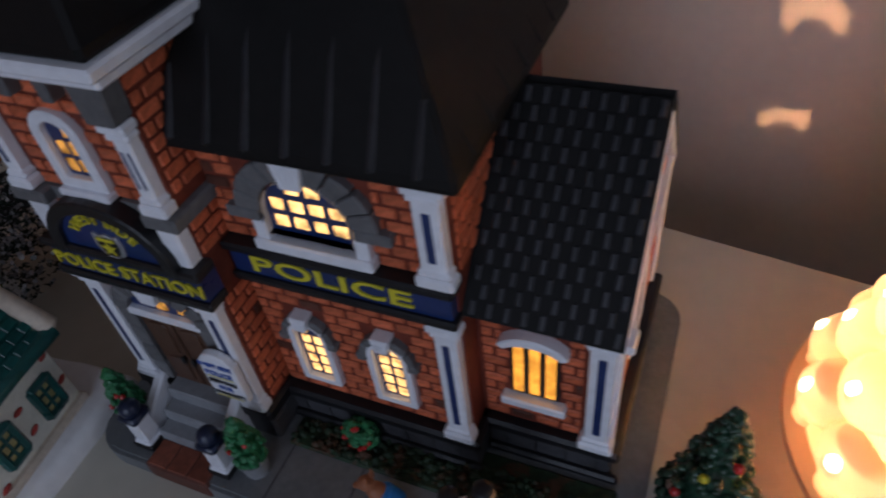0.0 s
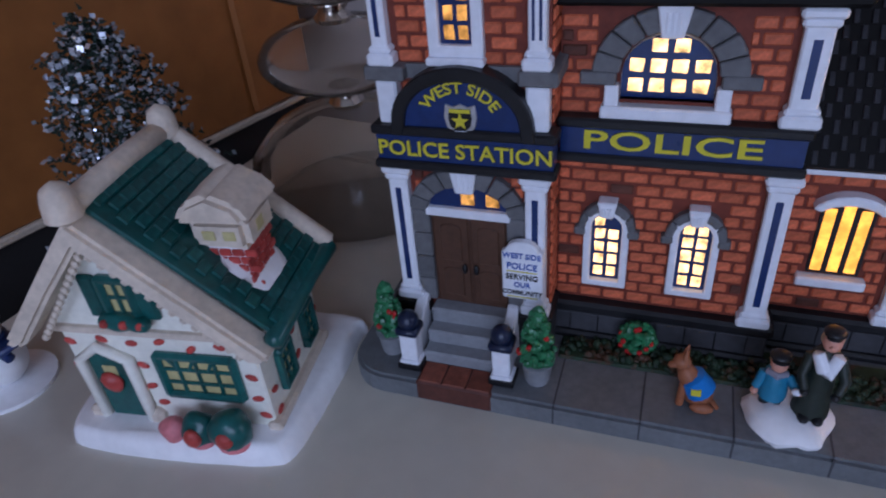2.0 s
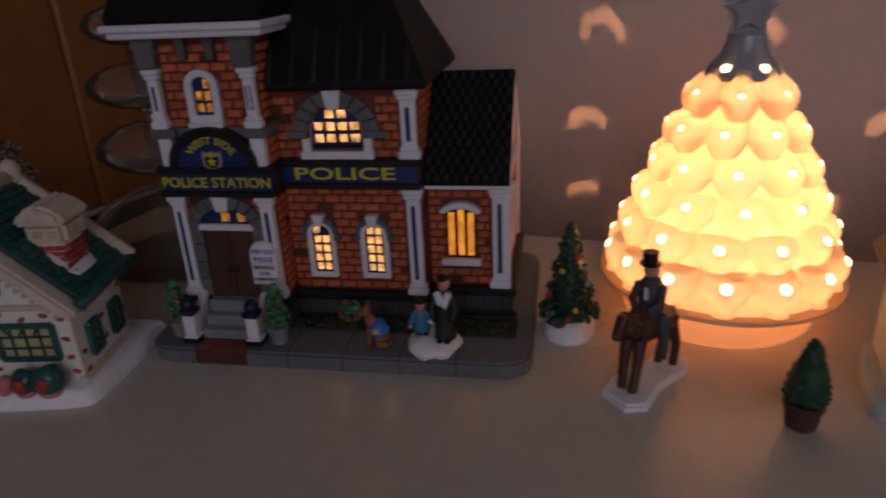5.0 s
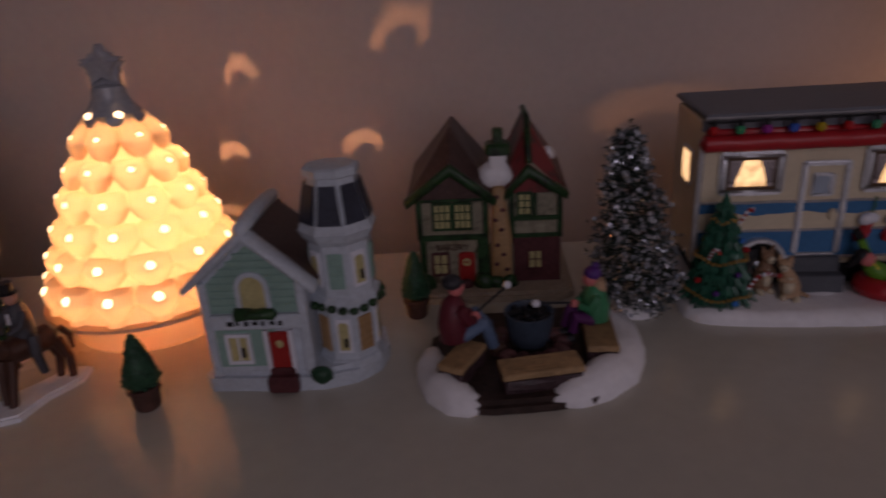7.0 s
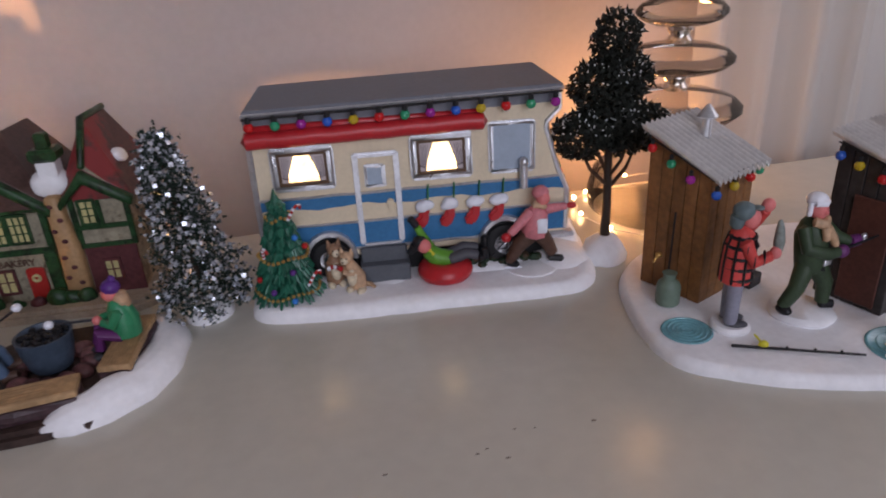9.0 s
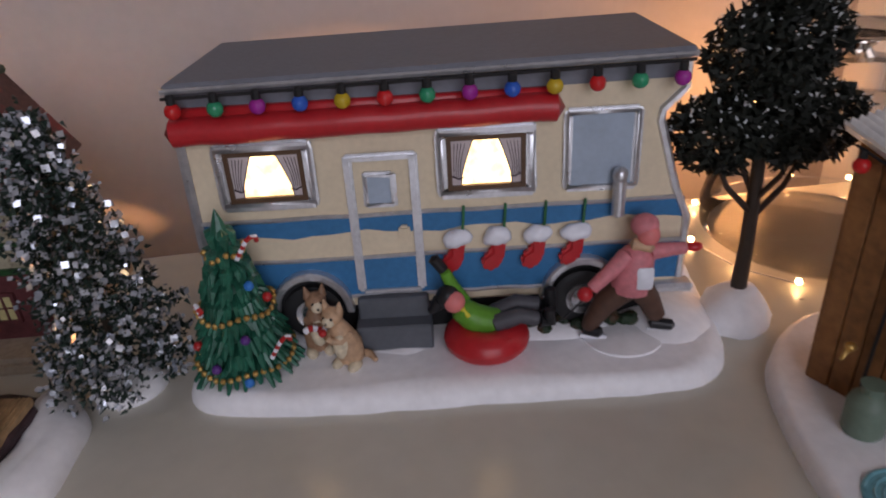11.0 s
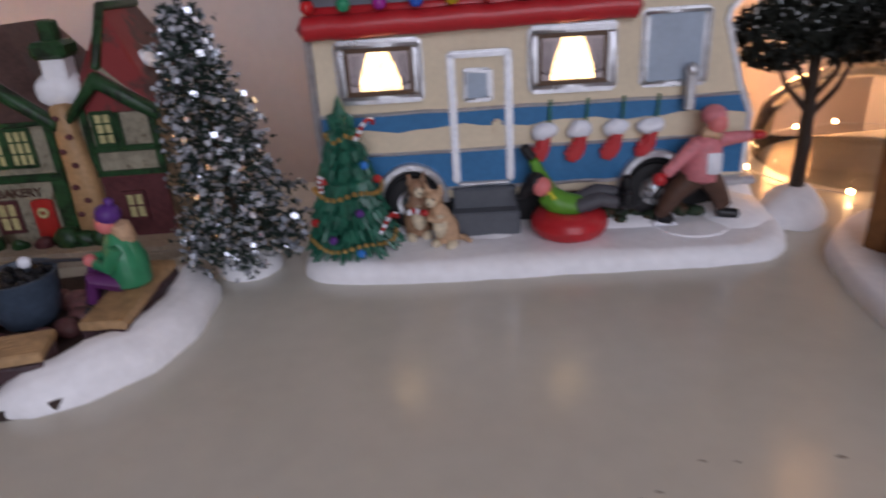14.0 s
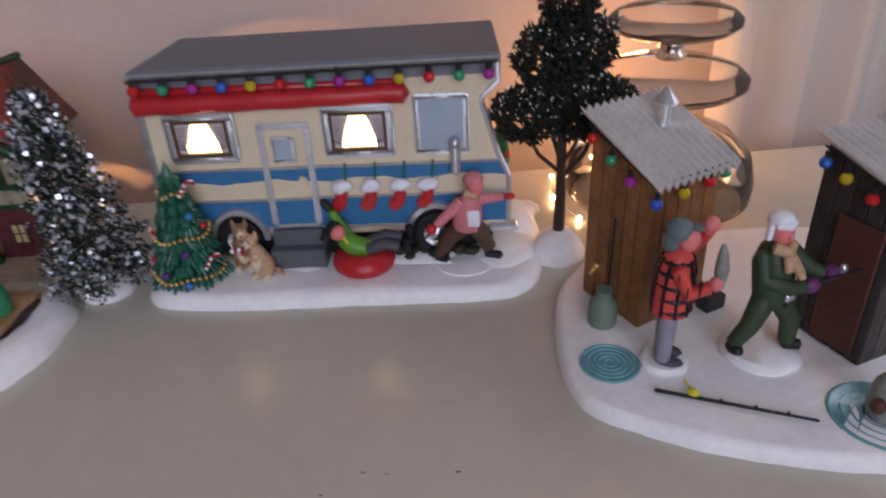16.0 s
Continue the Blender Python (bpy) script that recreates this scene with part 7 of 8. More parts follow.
for _x, _s in ((-4.4, 0.6), (-0.5, 0.75), (0.4, 0.6), (1.2, 0.55), (1.3, 0.4), (-2.9, 0.45), (-1.7, 0.5)):
    part("shrub", roughen(ball(_x, -0.75, 0.6 + _s * 0.5, _s, _s * 0.7, _s * (1.3 if _x in (-4.4, 1.2) else 0.9)), 0.2, 2, _x), TUDOR_GREEN if abs(_x) != 1.7 else TUDOR_PLUM, tud, "dark green shrub", smooth=60)

# ---- campfire scene ----
fire = thing("campfire_base", "snow-edged campfire scene with an iron pot and log benches", "model scene", 23.0, 2.9, 0)
_o = [(-6.4, -1.2), (-5.6, -3.2), (-4.0, -4.5), (-2.9, -4.7), (0.4, -4.6), (2.6, -4.3), (4.6, -3.0), (6.2, -0.6), (6.4, 2.0), (5.8, 4.6), (3, 5.8), (-3, 5.4), (-6, 3)]
part("ground", roughen(finer(slab([(0.95 * x, 0.985 * y) for x, y in _o], 0, 0.7, 0.3, 2), 2), 0.12, 0.9), MUD, fire, "dark muddy ground", smooth=70)


def snow_bank(path):
    bm = finer(limb([(x, y, 0.1, r) for x, y, r in path], 18), 2)
    for v in bm.verts:
        v.co.z = max(-0.02, 0.1 + (v.co.z - 0.1) * 1.05)
    part("snow_bank", roughen(roughen(bm, 0.22, 0.7, path[0][0]), 0.05, 3.0), SNOW, fire, "white snow bank", smooth=80)


snow_bank([(-5.7, 1.2, 0.6), (-5.75, 0.2, 0.85), (-5.6, -1.2, 1.0), (-5.1, -2.6, 1.15), (-4.3, -3.6, 1.1), (-3.6, -4.1, 0.7)])
snow_bank([(0.3, -3.95, 0.5), (1.4, -3.5, 1.0), (2.8, -2.9, 1.25), (4.2, -1.7, 1.3), (5.1, -0.1, 1.2), (5.4, 1.6, 1.1), (5.3, 3.2, 1.15), (4.8, 4.7, 0.9)])
_pot = part("cauldron", lathe([(0, 1.0), (0.95, 1.0), (1.15, 1.4), (1.3, 2.2), (1.38, 2.9), (1.42, 3.0), (1.3, 3.0), (1.2, 2.75), (0, 2.7)], 28), IRON_POT, fire, "blue-grey iron fire pot", smooth=40)
_pot.location = (-0.15 * CM, 0.75 * CM, 0)
_r = random.Random(2)
for _i in range(34):
    _t, _q = _r.uniform(0, 6.28), 1.1 * math.sqrt(_r.random())
    part("coal", roughen(ball(_q * math.cos(_t), _q * math.sin(_t), 2.8 + _r.uniform(0, 0.12), 0.24, 0.2, 0.16, 7, 5, (0, 0, _r.uniform(0, 180))), 0.05, 3, _i), COAL, _pot)
for _i in range(13):
    _t = 2 * math.pi * _i / 13
    part("fire_stone", roughen(ball(-0.15 + 1.85 * math.cos(_t), 0.75 + 1.85 * math.sin(_t), 0.9, 0.62, 0.5, 0.42, 9, 6, (0, 0, math.degrees(_t))), 0.08, 1.5, _i), FIRE_STONE, fire, smooth=60)


def log_bench(x, y, yaw, length, wide, top):
    b = part("log_bench", roughen(finer(box(-length / 2, length / 2, -wide / 2, wide / 2, top - 0.35, top, 0.05), 2), 0.05, 2.2, x), BENCH_WOOD, fire, "pale split-log bench")
    b.matrix_basis = pose(x * CM, y * CM, 0, 0, 0, yaw)
    part("log", roughen(finer(box(-length / 2 + 0.05, length / 2 - 0.05, -wide / 2 + 0.05, wide / 2 - 0.05, 0.6, top - 0.33, 0.1), 2), 0.26, 1.3, y), BARK, b, "jagged plum-brown bark underside")
    n = 9
    for i in range(n):
        yy = -wide / 2 + 0.12 + (wide - 0.24) * i / (n - 1)
        part("grain_ridge", tube([(-length / 2 + 0.06, yy, top), (0, yy + 0.05 * math.sin(i * 2), top + 0.01), (length / 2 - 0.06, yy, top)], 0.045, 4), BENCH_WOOD, b)


log_bench(-0.1, -2.9, 7, 4.3, 1.7, 1.85)
log_bench(3.75, 0.85, 84, 5.2, 1.7, 1.85)
log_bench(-4.1, -1.5, 60, 3.0, 1.5, 1.85)
figurine("roasting_figurine", "seated figurine in a maroon coat holding a roasting stick", "figurine", [
    (0, limb([(0, 0, 2.0, 0.85), (-0.1, 0, 3.0, 0.85), (0, 0, 4.1, 0.7), (0.1, 0, 4.5, 0.35)], 12)), (1, limb([(0.2, -0.4, 2.2, 0.45), (1.5, -0.5, 2.7, 0.4), (1.9, -0.5, 1.8, 0.36), (2.1, -0.5, 1.1, 0.32)])), (1, limb([(0.2, 0.4, 2.2, 0.45), (1.6, 0.5, 2.9, 0.4), (2.2, 0.5, 2.0, 0.36), (2.4, 0.5, 1.2, 0.32)])),
    (2, limb([(2.0, -0.5, 0.95, 0.34), (2.7, -0.6, 0.95, 0.28)])), (2, limb([(2.3, 0.5, 1.0, 0.34), (3.0, 0.5, 1.0, 0.28)])), (0, limb([(0.1, -0.65, 4.0, 0.35), (0.5, -0.85, 3.2, 0.3), (1.0, -0.4, 3.0, 0.26)])), (0, limb([(0.1, 0.65, 4.0, 0.35), (0.6, 0.8, 3.3, 0.3), (1.1, 0.2, 3.1, 0.26)])),
    (3, ball(1.2, -0.15, 3.05, 0.3)), (3, ball(0.2, 0, 5.0, 0.46, 0.46, 0.52)), (4, ball(0.0, 0, 5.35, 0.58, 0.56, 0.42)), (4, limb([(0.3, 0, 5.25, 0.3), (0.7, 0, 5.15, 0.12)])), (5, tube([(1.0, -0.15, 3.1), (3.4, 0.5, 4.0)], 0.07)), (6, ball(3.6, 0.55, 4.1, 0.26, 0.24, 0.24))],
    [MAROON, DENIM, BROWN, PINK_SKIN, DARK_COAT, BLACK, WHITE], 18.6, 2.6, 0.2, 22)
figurine("roasting_figurine", "seated figurine in a green jacket and purple hat with a stick", "figurine", [
    (0, limb([(0, 0, 1.9, 0.8), (0.05, 0, 2.8, 0.78), (-0.1, 0, 3.6, 0.62), (-0.2, 0, 4.0, 0.32)], 12)), (1, limb([(-0.2, -0.35, 2.0, 0.42), (-1.3, -0.4, 2.3, 0.36), (-1.4, -0.4, 1.4, 0.32)])), (1, limb([(-0.2, 0.35, 2.0, 0.42), (-1.4, 0.4, 2.4, 0.36), (-1.6, 0.4, 1.4, 0.32)])),
    (2, limb([(-1.4, -0.4, 0.95, 0.32), (-1.9, -0.5, 0.9, 0.26)])), (2, limb([(-1.5, 0.4, 0.95, 0.32), (-2.1, 0.4, 0.9, 0.26)])), (0, limb([(-0.1, -0.6, 3.5, 0.3), (-0.5, -0.7, 2.8, 0.27), (-1.0, -0.3, 2.9, 0.22)])), (0, limb([(-0.1, 0.6, 3.5, 0.3), (-0.6, 0.6, 2.9, 0.27), (-1.1, 0.1, 3.0, 0.22)])),
    (3, ball(-1.25, -0.1, 3.0, 0.26)), (3, ball(-0.35, 0, 4.4, 0.42, 0.42, 0.46)), (4, limb([(0.1, 0, 4.3, 0.4), (0.2, 0, 3.7, 0.45), (0.2, 0, 3.3, 0.3)])), (5, ball(-0.2, 0, 4.75, 0.5, 0.5, 0.42)), (5, ball(-0.05, 0, 5.2, 0.2)), (2, tube([(-1.1, -0.1, 3.05), (-3.4, -0.2, 3.3)], 0.07)), (6, ball(-3.5, -0.2, 3.3, 0.26, 0.24, 0.24))],
    [GREEN_JACKET, PLUM, DARK_COAT, PINK_SKIN, TAN, PURPLE, WHITE], 26.7, 4.2, 0.1, 5)

# ---- ice-fishing scene ----
ice = thing("ice_fishing_base", "white frozen pond base with two fishing sheds", "model scene", 64.0, -2.0, 0)
_w = smooth_line([(54.7, 1.0), (54.2, -1.6), (54.1, -3.6), (54.7, -5.6), (57.2, -7.45), (59.4, -8.6), (61.8, -9.5), (64.2, -10.1), (68.5, -10.7), (73, -10.4), (76, -7), (77, -2), (76, 4), (72, 7.5), (65, 8), (59, 6.8), (56.6, 5.0), (55.5, 3.4)])
part("base", roughen(mound([(x - 64, y + 2) for x, y in _w], 0.72, 0.45), 0.05, 0.8), SNOW, ice, "white snowy base slab", smooth=50)


def pond(x, y, r):
    p = part("ice_hole", lathe([(0, 0.7), (r * 0.98, 0.705), (r, 0.76), (r * 1.06, 0.755), (r * 1.09, 0.7)], 36, closed=False), ICE_BLUE, ice, "aqua ice hole with ripples", smooth=60)
    p.location = ((x - 64) * CM, (y + 2) * CM, 0.0003)
    for k in range(1, 5):
        q = r * k / 5
        part("ripple", lathe([(q - 0.06, 0.7), (q, 0.755), (q + 0.06, 0.7)], 28, closed=False), ICE_BLUE, p, smooth=80)


pond(56.15, -3.15, 1.25)
pond(65.7, -8.0, 1.9)


def corrugated(x0, x1, y0, y1, z0, z1):
    n = 110
    bm = bmesh.new()
    rows = []
    for i in range(n + 1):
        x = x0 + (x1 - x0) * i / n
        d = 0.14 * math.cos(2 * math.pi * i / 10)
        rows.append([bm.verts.new((x, y, z + d + t)) for y, z in ((y0, z0), (y1, z1)) for t in (0, 0.14)])
    for a, b in zip(rows, rows[1:]):
        for q in ((1, 3), (3, 2), (2, 0), (0, 1)):
            bm.faces.new((a[q[0]], b[q[0]], b[q[1]], a[q[1]]))
    bm.faces.new([rows[0][i] for i in (0, 1, 3, 2)])
    bm.faces.new([rows[-1][i] for i in (0, 2, 3, 1)])
    bmesh.ops.recalc_face_normals(bm, faces=bm.faces)
    return bm


def shed(x, y, yaw, w, d, zf, zb, wood, name, bulbs, door):
    s = thing("fishing_shed", name, "model shed", x, y, 0.71, yaw, "fishing sheds")
    part("core", prism([(0.1, 0), (d - 0.1, 0), (d - 0.1, zb - 0.15), (0.1, zf - 0.15)], -w + 0.1, -0.1), wood, s).matrix_basis = pose(0, 0, 0, 0, 0, 90)
    n = 5
    for i in range(n):
        a, b = d * i / n, d * (i + 1) / n - 0.06
        za, zz = zf + (zb - zf) * a / d, zf + (zb - zf) * b / d
        for side in (0.0, w - 0.14):
            q = roughen(finer(prism([(a, 0), (b, 0), (b, zz - 0.02), (a, za - 0.02)], -side - 0.16, -side + 0.02, 0.03), 1), 0.03, 1.5, i)
            q.transform(pose(0, 0, 0, 0, 0, 90))
            part("plank", q, wood, s)
    for i in range(n):
        a, b = w * i / n, w * (i + 1) / n - 0.06
        part("plank", roughen(finer(box(a, b, -0.04, 0.12, 0, zf - 0.05, 0.03), 1), 0.03, 1.5, i + 7), wood, s)
        part("plank", box(a, b, d - 0.1, d + 0.05, 0, zb - 0.05, 0.03), wood, s)
    part("roof", corrugated(-0.45, w + 0.5, -0.65, d + 0.45, zf + 0.08 - 0.65 * (zb - zf) / d, zb + 0.08 + 0.45 * (zb - zf) / d), TIN, s, "corrugated silver roof", smooth=50)
    px, py = w * 0.68, d * 0.62
    pz = zf + (zb - zf) * 0.62
    part("stove_pipe", many(limb([(px, py, pz, 0.3), (px + 0.06, py, pz + 1.2, 0.28)], 12), ball(px, py, pz + 0.05, 0.42, 0.42, 0.15)), SILVER, s, "silver stove pipe", smooth=50)
    cap = part("pipe_cap", lathe([(0, 0), (0.55, 0), (0.58, 0.1), (0.12, 0.75), (0, 0.8)], 14), SILVER, s, "cone pipe cap", smooth=40)
    cap.location = ((px + 0.06) * CM, py * CM, (pz + 1.2) * CM)
    for i, (k, bx, by, bz) in enumerate(bulbs):
        q = part("bulb", ball(bx, by, bz, 0.27, u=12, v=8), BULB[k], s, k + " bulb", smooth=60)
        part("socket", limb([(bx, by, bz + 0.22, 0.12), (bx, by, bz + 0.5, 0.12)], 6), RUBBER, q)
    part("wire", tube([(-0.3, d, zb - 0.2), (-0.3, d * 0.5, (zf + zb) / 2 - 0.05), (-0.3, -0.35, zf - 0.1), (w * 0.5, -0.45, zf + 0.0), (w + 0.3, -0.35, zf - 0.0)], 0.05), RUBBER, s, "black wire")
    if door:
        part("door", roughen(finer(box(-0.22, -0.08, 0.35, 2.5, 0.3, zf - 1.6, 0.05), 1), 0.03, 1.5), DOOR_RUST, s, "rust-brown plank door")
    return s


s1 = shed(58.3, -0.75, 23.5, 4.1, 4.0, 7.7, 9.4, PLANK, "brown plank fishing shed with a corrugated roof and coloured bulbs",
          [("red", -0.3, 3.7, 8.6), ("green", -0.3, 2.4, 7.95), ("magenta", -0.3, 1.1, 7.35), ("blue", -0.25, -0.5, 6.85), ("yellow", 1.3, -0.55, 7.0), ("red", 2.9, -0.5, 7.1), ("green", 4.1, -0.3, 7.2)], False)
part("pipe_hook", tube([(-0.2, 2.0, 0.6), (-0.22, 1.9, 3.5), (-0.24, 1.85, 5.2)], 0.06), RUBBER, s1, "black rod leaning on the planks")
part("tap", many(limb([(-0.3, 2.55, 2.3, 0.14), (-0.75, 2.5, 2.35, 0.1), (-1.0, 2.5, 2.1, 0.06)], 8), ball(-0.55, 2.5, 2.45, 0.22, 0.2, 0.16)), GOLD, s1, "small brass tap", smooth=60)
shed(66.6, -5.0, 17, 3.9, 3.8, 8.0, 9.2, PLANK_DARK, "dark grey plank fishing shed with a rust door and coloured bulbs",
     [("blue", -0.3, 3.6, 8.3), ("yellow", -0.35, 2.5, 8.0), ("red", -0.35, 1.2, 7.6), ("green", -0.3, -0.4, 7.2)], True)
solo("milk_can", lathe([(0, 0), (0.62, 0), (0.68, 0.12), (0.68, 1.1), (0.6, 1.35), (0.34, 1.6), (0.36, 1.85), (0.42, 1.95), (0, 1.98)], 20), CAN_GREEN, "small sage green milk can beside the shed", "can", 56.75, -0.1, 0.72, smooth=45)
solo("tackle_box", box(-0.6, 0.6, -0.4, 0.4, 0, 0.8, 0.06), DARK_COAT, "small dark tackle box beside the shed", "box", 62.4, 0.3, 0.72, 23)
_rod = thing("fishing_rod", "black miniature fishing rod with a brass reel lying on the ice", "fishing rod", 60.2, -6.65, 0.86, -25.8)
part("shaft", limb([(-3.1, 0, 0, 0.09), (3.1, 0, 0, 0.06)], 8), RUBBER, _rod, "thin black shaft")
part("reel", many(ball(-1.6, 0.1, 0.12, 0.26, 0.16, 0.26, 10, 8), limb([(-1.7, 0.2, 0.2, 0.06), (-2.0, 0.5, 0.45, 0.05)], 6)), YELLOW, _rod, "brass reel")
for _x in (-0.5, 0.8, 2.0):
    part("guide", ball(_x, 0, 0.1, 0.08, u=6, v=4), RUBBER, _rod)
figurine("fish_figurine", "grey-green fish figurine leaping from the ice hole", "figurine", [(0, limb([(0.2, 0, 0.0, 0.75), (0.1, 0, 0.9, 0.8), (-0.1, 0, 1.7, 0.55), (-0.15, 0, 2.2, 0.2)], 12)), (0, limb([(0.5, 0, 0.4, 0.3), (1.1, 0, 0.6, 0.05)])), (1, ball(-0.62, -0.35, 0.95, 0.3, 0.3, 0.35))], [FISH, DOOR_RUST], 65.6, -8.0, 0.72, 0)

# plaid man with a fish, man in green with a rod
_pl = [(1, limb([(-0.42, 0.1, 0.5, 0.42), (-0.4, 0.1, 1.8, 0.46), (-0.3, 0.05, 3.2, 0.5)], 10)), (1, limb([(0.42, 0.2, 0.5, 0.42), (0.4, 0.2, 1.8, 0.46), (0.3, 0.1, 3.2, 0.5)], 10)),
       (2, ball(-0.4, -0.25, 0.42, 0.42, 0.75, 0.24)), (2, ball(0.5, -0.1, 0.42, 0.42, 0.75, 0.24)), (0, roughen(lathe([(0, 0), (1.2, 0), (1.25, 0.15), (1.1, 0.34), (0, 0.36)], 20), 0.1, 1)),
       (3, limb([(0, 0.1, 2.9, 0.98), (0, 0.1, 3.8, 0.95), (0, 0.05, 4.9, 0.92), (0, 0, 5.6, 0.7), (0, 0, 5.9, 0.35)], 14)), (3, limb([(-0.8, -0.1, 5.3, 0.4), (-1.0, -0.7, 4.3, 0.36), (-0.6, -1.6, 4.6, 0.3)])), (3, limb([(0.8, -0.1, 5.3, 0.4), (1.0, -0.9, 6.0, 0.34), (0.5, -1.2, 6.7, 0.3)])),
       (4, ball(-0.5, -1.85, 4.75, 0.34)), (4, ball(0.4, -1.25, 7.0, 0.36, 0.4, 0.36)), (4, ball(0, -0.35, 6.4, 0.5, 0.55, 0.6)), (5, ball(0, 0.1, 6.75, 0.66, 0.68, 0.5)), (5, limb([(0, 0.35, 6.4, 0.5), (0, 0.45, 5.9, 0.42)])), (5, ball(0, -0.65, 6.95, 0.42, 0.35, 0.1)),
       (6, limb([(-0.35, -2.0, 4.5, 0.2), (-0.3, -2.0, 5.3, 0.34), (-0.25, -1.95, 6.0, 0.25), (-0.2, -1.9, 6.4, 0.12)]))]
for _z in (3.15, 3.75, 4.35, 4.95, 5.45):
    _q = 1.0 if _z < 5 else 0.86
    _pl.append((7, lathe([(_q - 0.06, _z - 0.1), (_q + 0.02, _z), (_q - 0.06, _z + 0.1)], 20, closed=False)))
for _i in range(9):
    _t = 2 * math.pi * _i / 9
    _pl.append((7, tube([(0.985 * math.cos(_t), 0.1 + 0.985 * math.sin(_t), 2.95), (0.96 * math.cos(_t), 0.1 + 0.96 * math.sin(_t), 3.9), (0.93 * math.cos(_t), 0.05 + 0.93 * math.sin(_t), 4.9), (0.74 * math.cos(_t), 0.74 * math.sin(_t), 5.55)], 0.085, 5)))
for _p, _q in (((-0.86, -0.2), 5.05), ((-1.0, -0.65), 4.4), ((-0.8, -1.2), 4.55)):
    _pl.append((7, ball(_p[0], _p[1], _q, 0.42, 0.08, 0.42, 10, 6)))
figurine("angler_figurine", "figurine in a red plaid coat holding a fish, on snow", "figurine", _pl, [SNOW, GREY_TROUSER, GREY_COAT, PLAID_RED, PINK_SKIN, SLATE_HAT, FISH, BLACK], 58.5, -3.5, 0.72, 62).scale = (0.84, 0.84, 1.0)
figurine("angler_figurine", "figurine in a dark green suit pulling a fishing rod", "figurine", [
    (0, roughen(lathe([(0, 0), (1.75, 0), (1.8, 0.12), (1.6, 0.36), (0, 0.42)], 26), 0.1, 0.9)),
    (1, limb([(-1.45, 0.15, 0.75, 0.36), (-1.15, -0.25, 1.75, 0.44), (-0.3, 0, 2.95, 0.58)], 12)), (1, limb([(0.95, -0.45, 0.65, 0.36), (0.95, -0.4, 1.7, 0.46), (0.25, 0, 2.95, 0.58)], 12)),
    (2, ball(-1.5, 0.0, 0.58, 0.34, 0.5, 0.26)), (2, limb([(0.85, -0.45, 0.55, 0.28), (1.45, -0.75, 0.5, 0.24)])),
    (1, limb([(0, 0, 2.6, 0.78), (-0.12, 0, 3.5, 0.86), (-0.3, 0.05, 4.5, 0.86), (-0.38, 0.05, 5.1, 0.6), (-0.38, 0.0, 5.4, 0.34)], 16)),
    (1, limb([(-1.0, 0.0, 4.9, 0.38), (-1.15, -0.5, 4.0, 0.36), (-0.1, -1.0, 3.7, 0.32), (0.5, -1.1, 3.75, 0.28)], 10)), (1, limb([(0.4, 0, 4.9, 0.38), (1.0, -0.5, 4.25, 0.34), (1.55, -0.9, 4.0, 0.28)], 10)),
    (6, ball(0.85, -1.1, 3.7, 0.42, 0.32, 0.34)), (6, limb([(1.6, -0.95, 4.0, 0.33), (2.1, -1.05, 4.05, 0.3)])), (7, ball(2.45, -1.1, 4.1, 0.2, 0.16, 0.24)),
    (3, ball(-0.4, -0.2, 5.85, 0.46, 0.46, 0.54)), (3, ball(-0.4, -0.66, 5.8, 0.1, 0.12, 0.12)), (4, ball(-0.4, 0.0, 6.3, 0.58, 0.56, 0.36)), (4, limb([(-0.85, -0.3, 6.2, 0.14), (-0.4, -0.56, 6.22, 0.16), (0.05, -0.3, 6.2, 0.14)])),
    (4, limb([(-0.88, -0.05, 6.2, 0.16), (-0.98, -0.1, 5.6, 0.14)])), (4, limb([(0.08, -0.05, 6.2, 0.16), (0.2, -0.1, 5.6, 0.14)])),
    (5, limb([(-0.85, -0.4, 5.35, 0.24), (-0.4, -0.75, 5.2, 0.26), (0.05, -0.4, 5.35, 0.24)])), (5, limb([(-0.3, -0.8, 5.1, 0.22), (0.1, -0.95, 4.5, 0.24), (0.35, -1.0, 4.1, 0.18)])), (5, limb([(-0.45, -0.8, 5.1, 0.2), (-0.4, -0.95, 4.5, 0.2)])),
    (2, tube([(0.4, -1.15, 3.8), (3.0, -1.5, 4.2), (6.0, -2.1, 4.6)], 0.06)), (7, box(-0.15, 0.4, -0.95, -0.78, 3.0, 3.35, 0.05)), (2, tube([(-0.75, 0, 2.85), (0, -0.85, 2.8), (0.75, 0, 2.85)], 0.1))],
    [SNOW, FOREST_COAT, BLACK, PINK_SKIN, WHITE, TAN, PLUM, SILVER], 63.0, -3.4, 0.72, 12).scale = (0.97, 0.97, 1.08)

# ---- stacked glass lamps ----


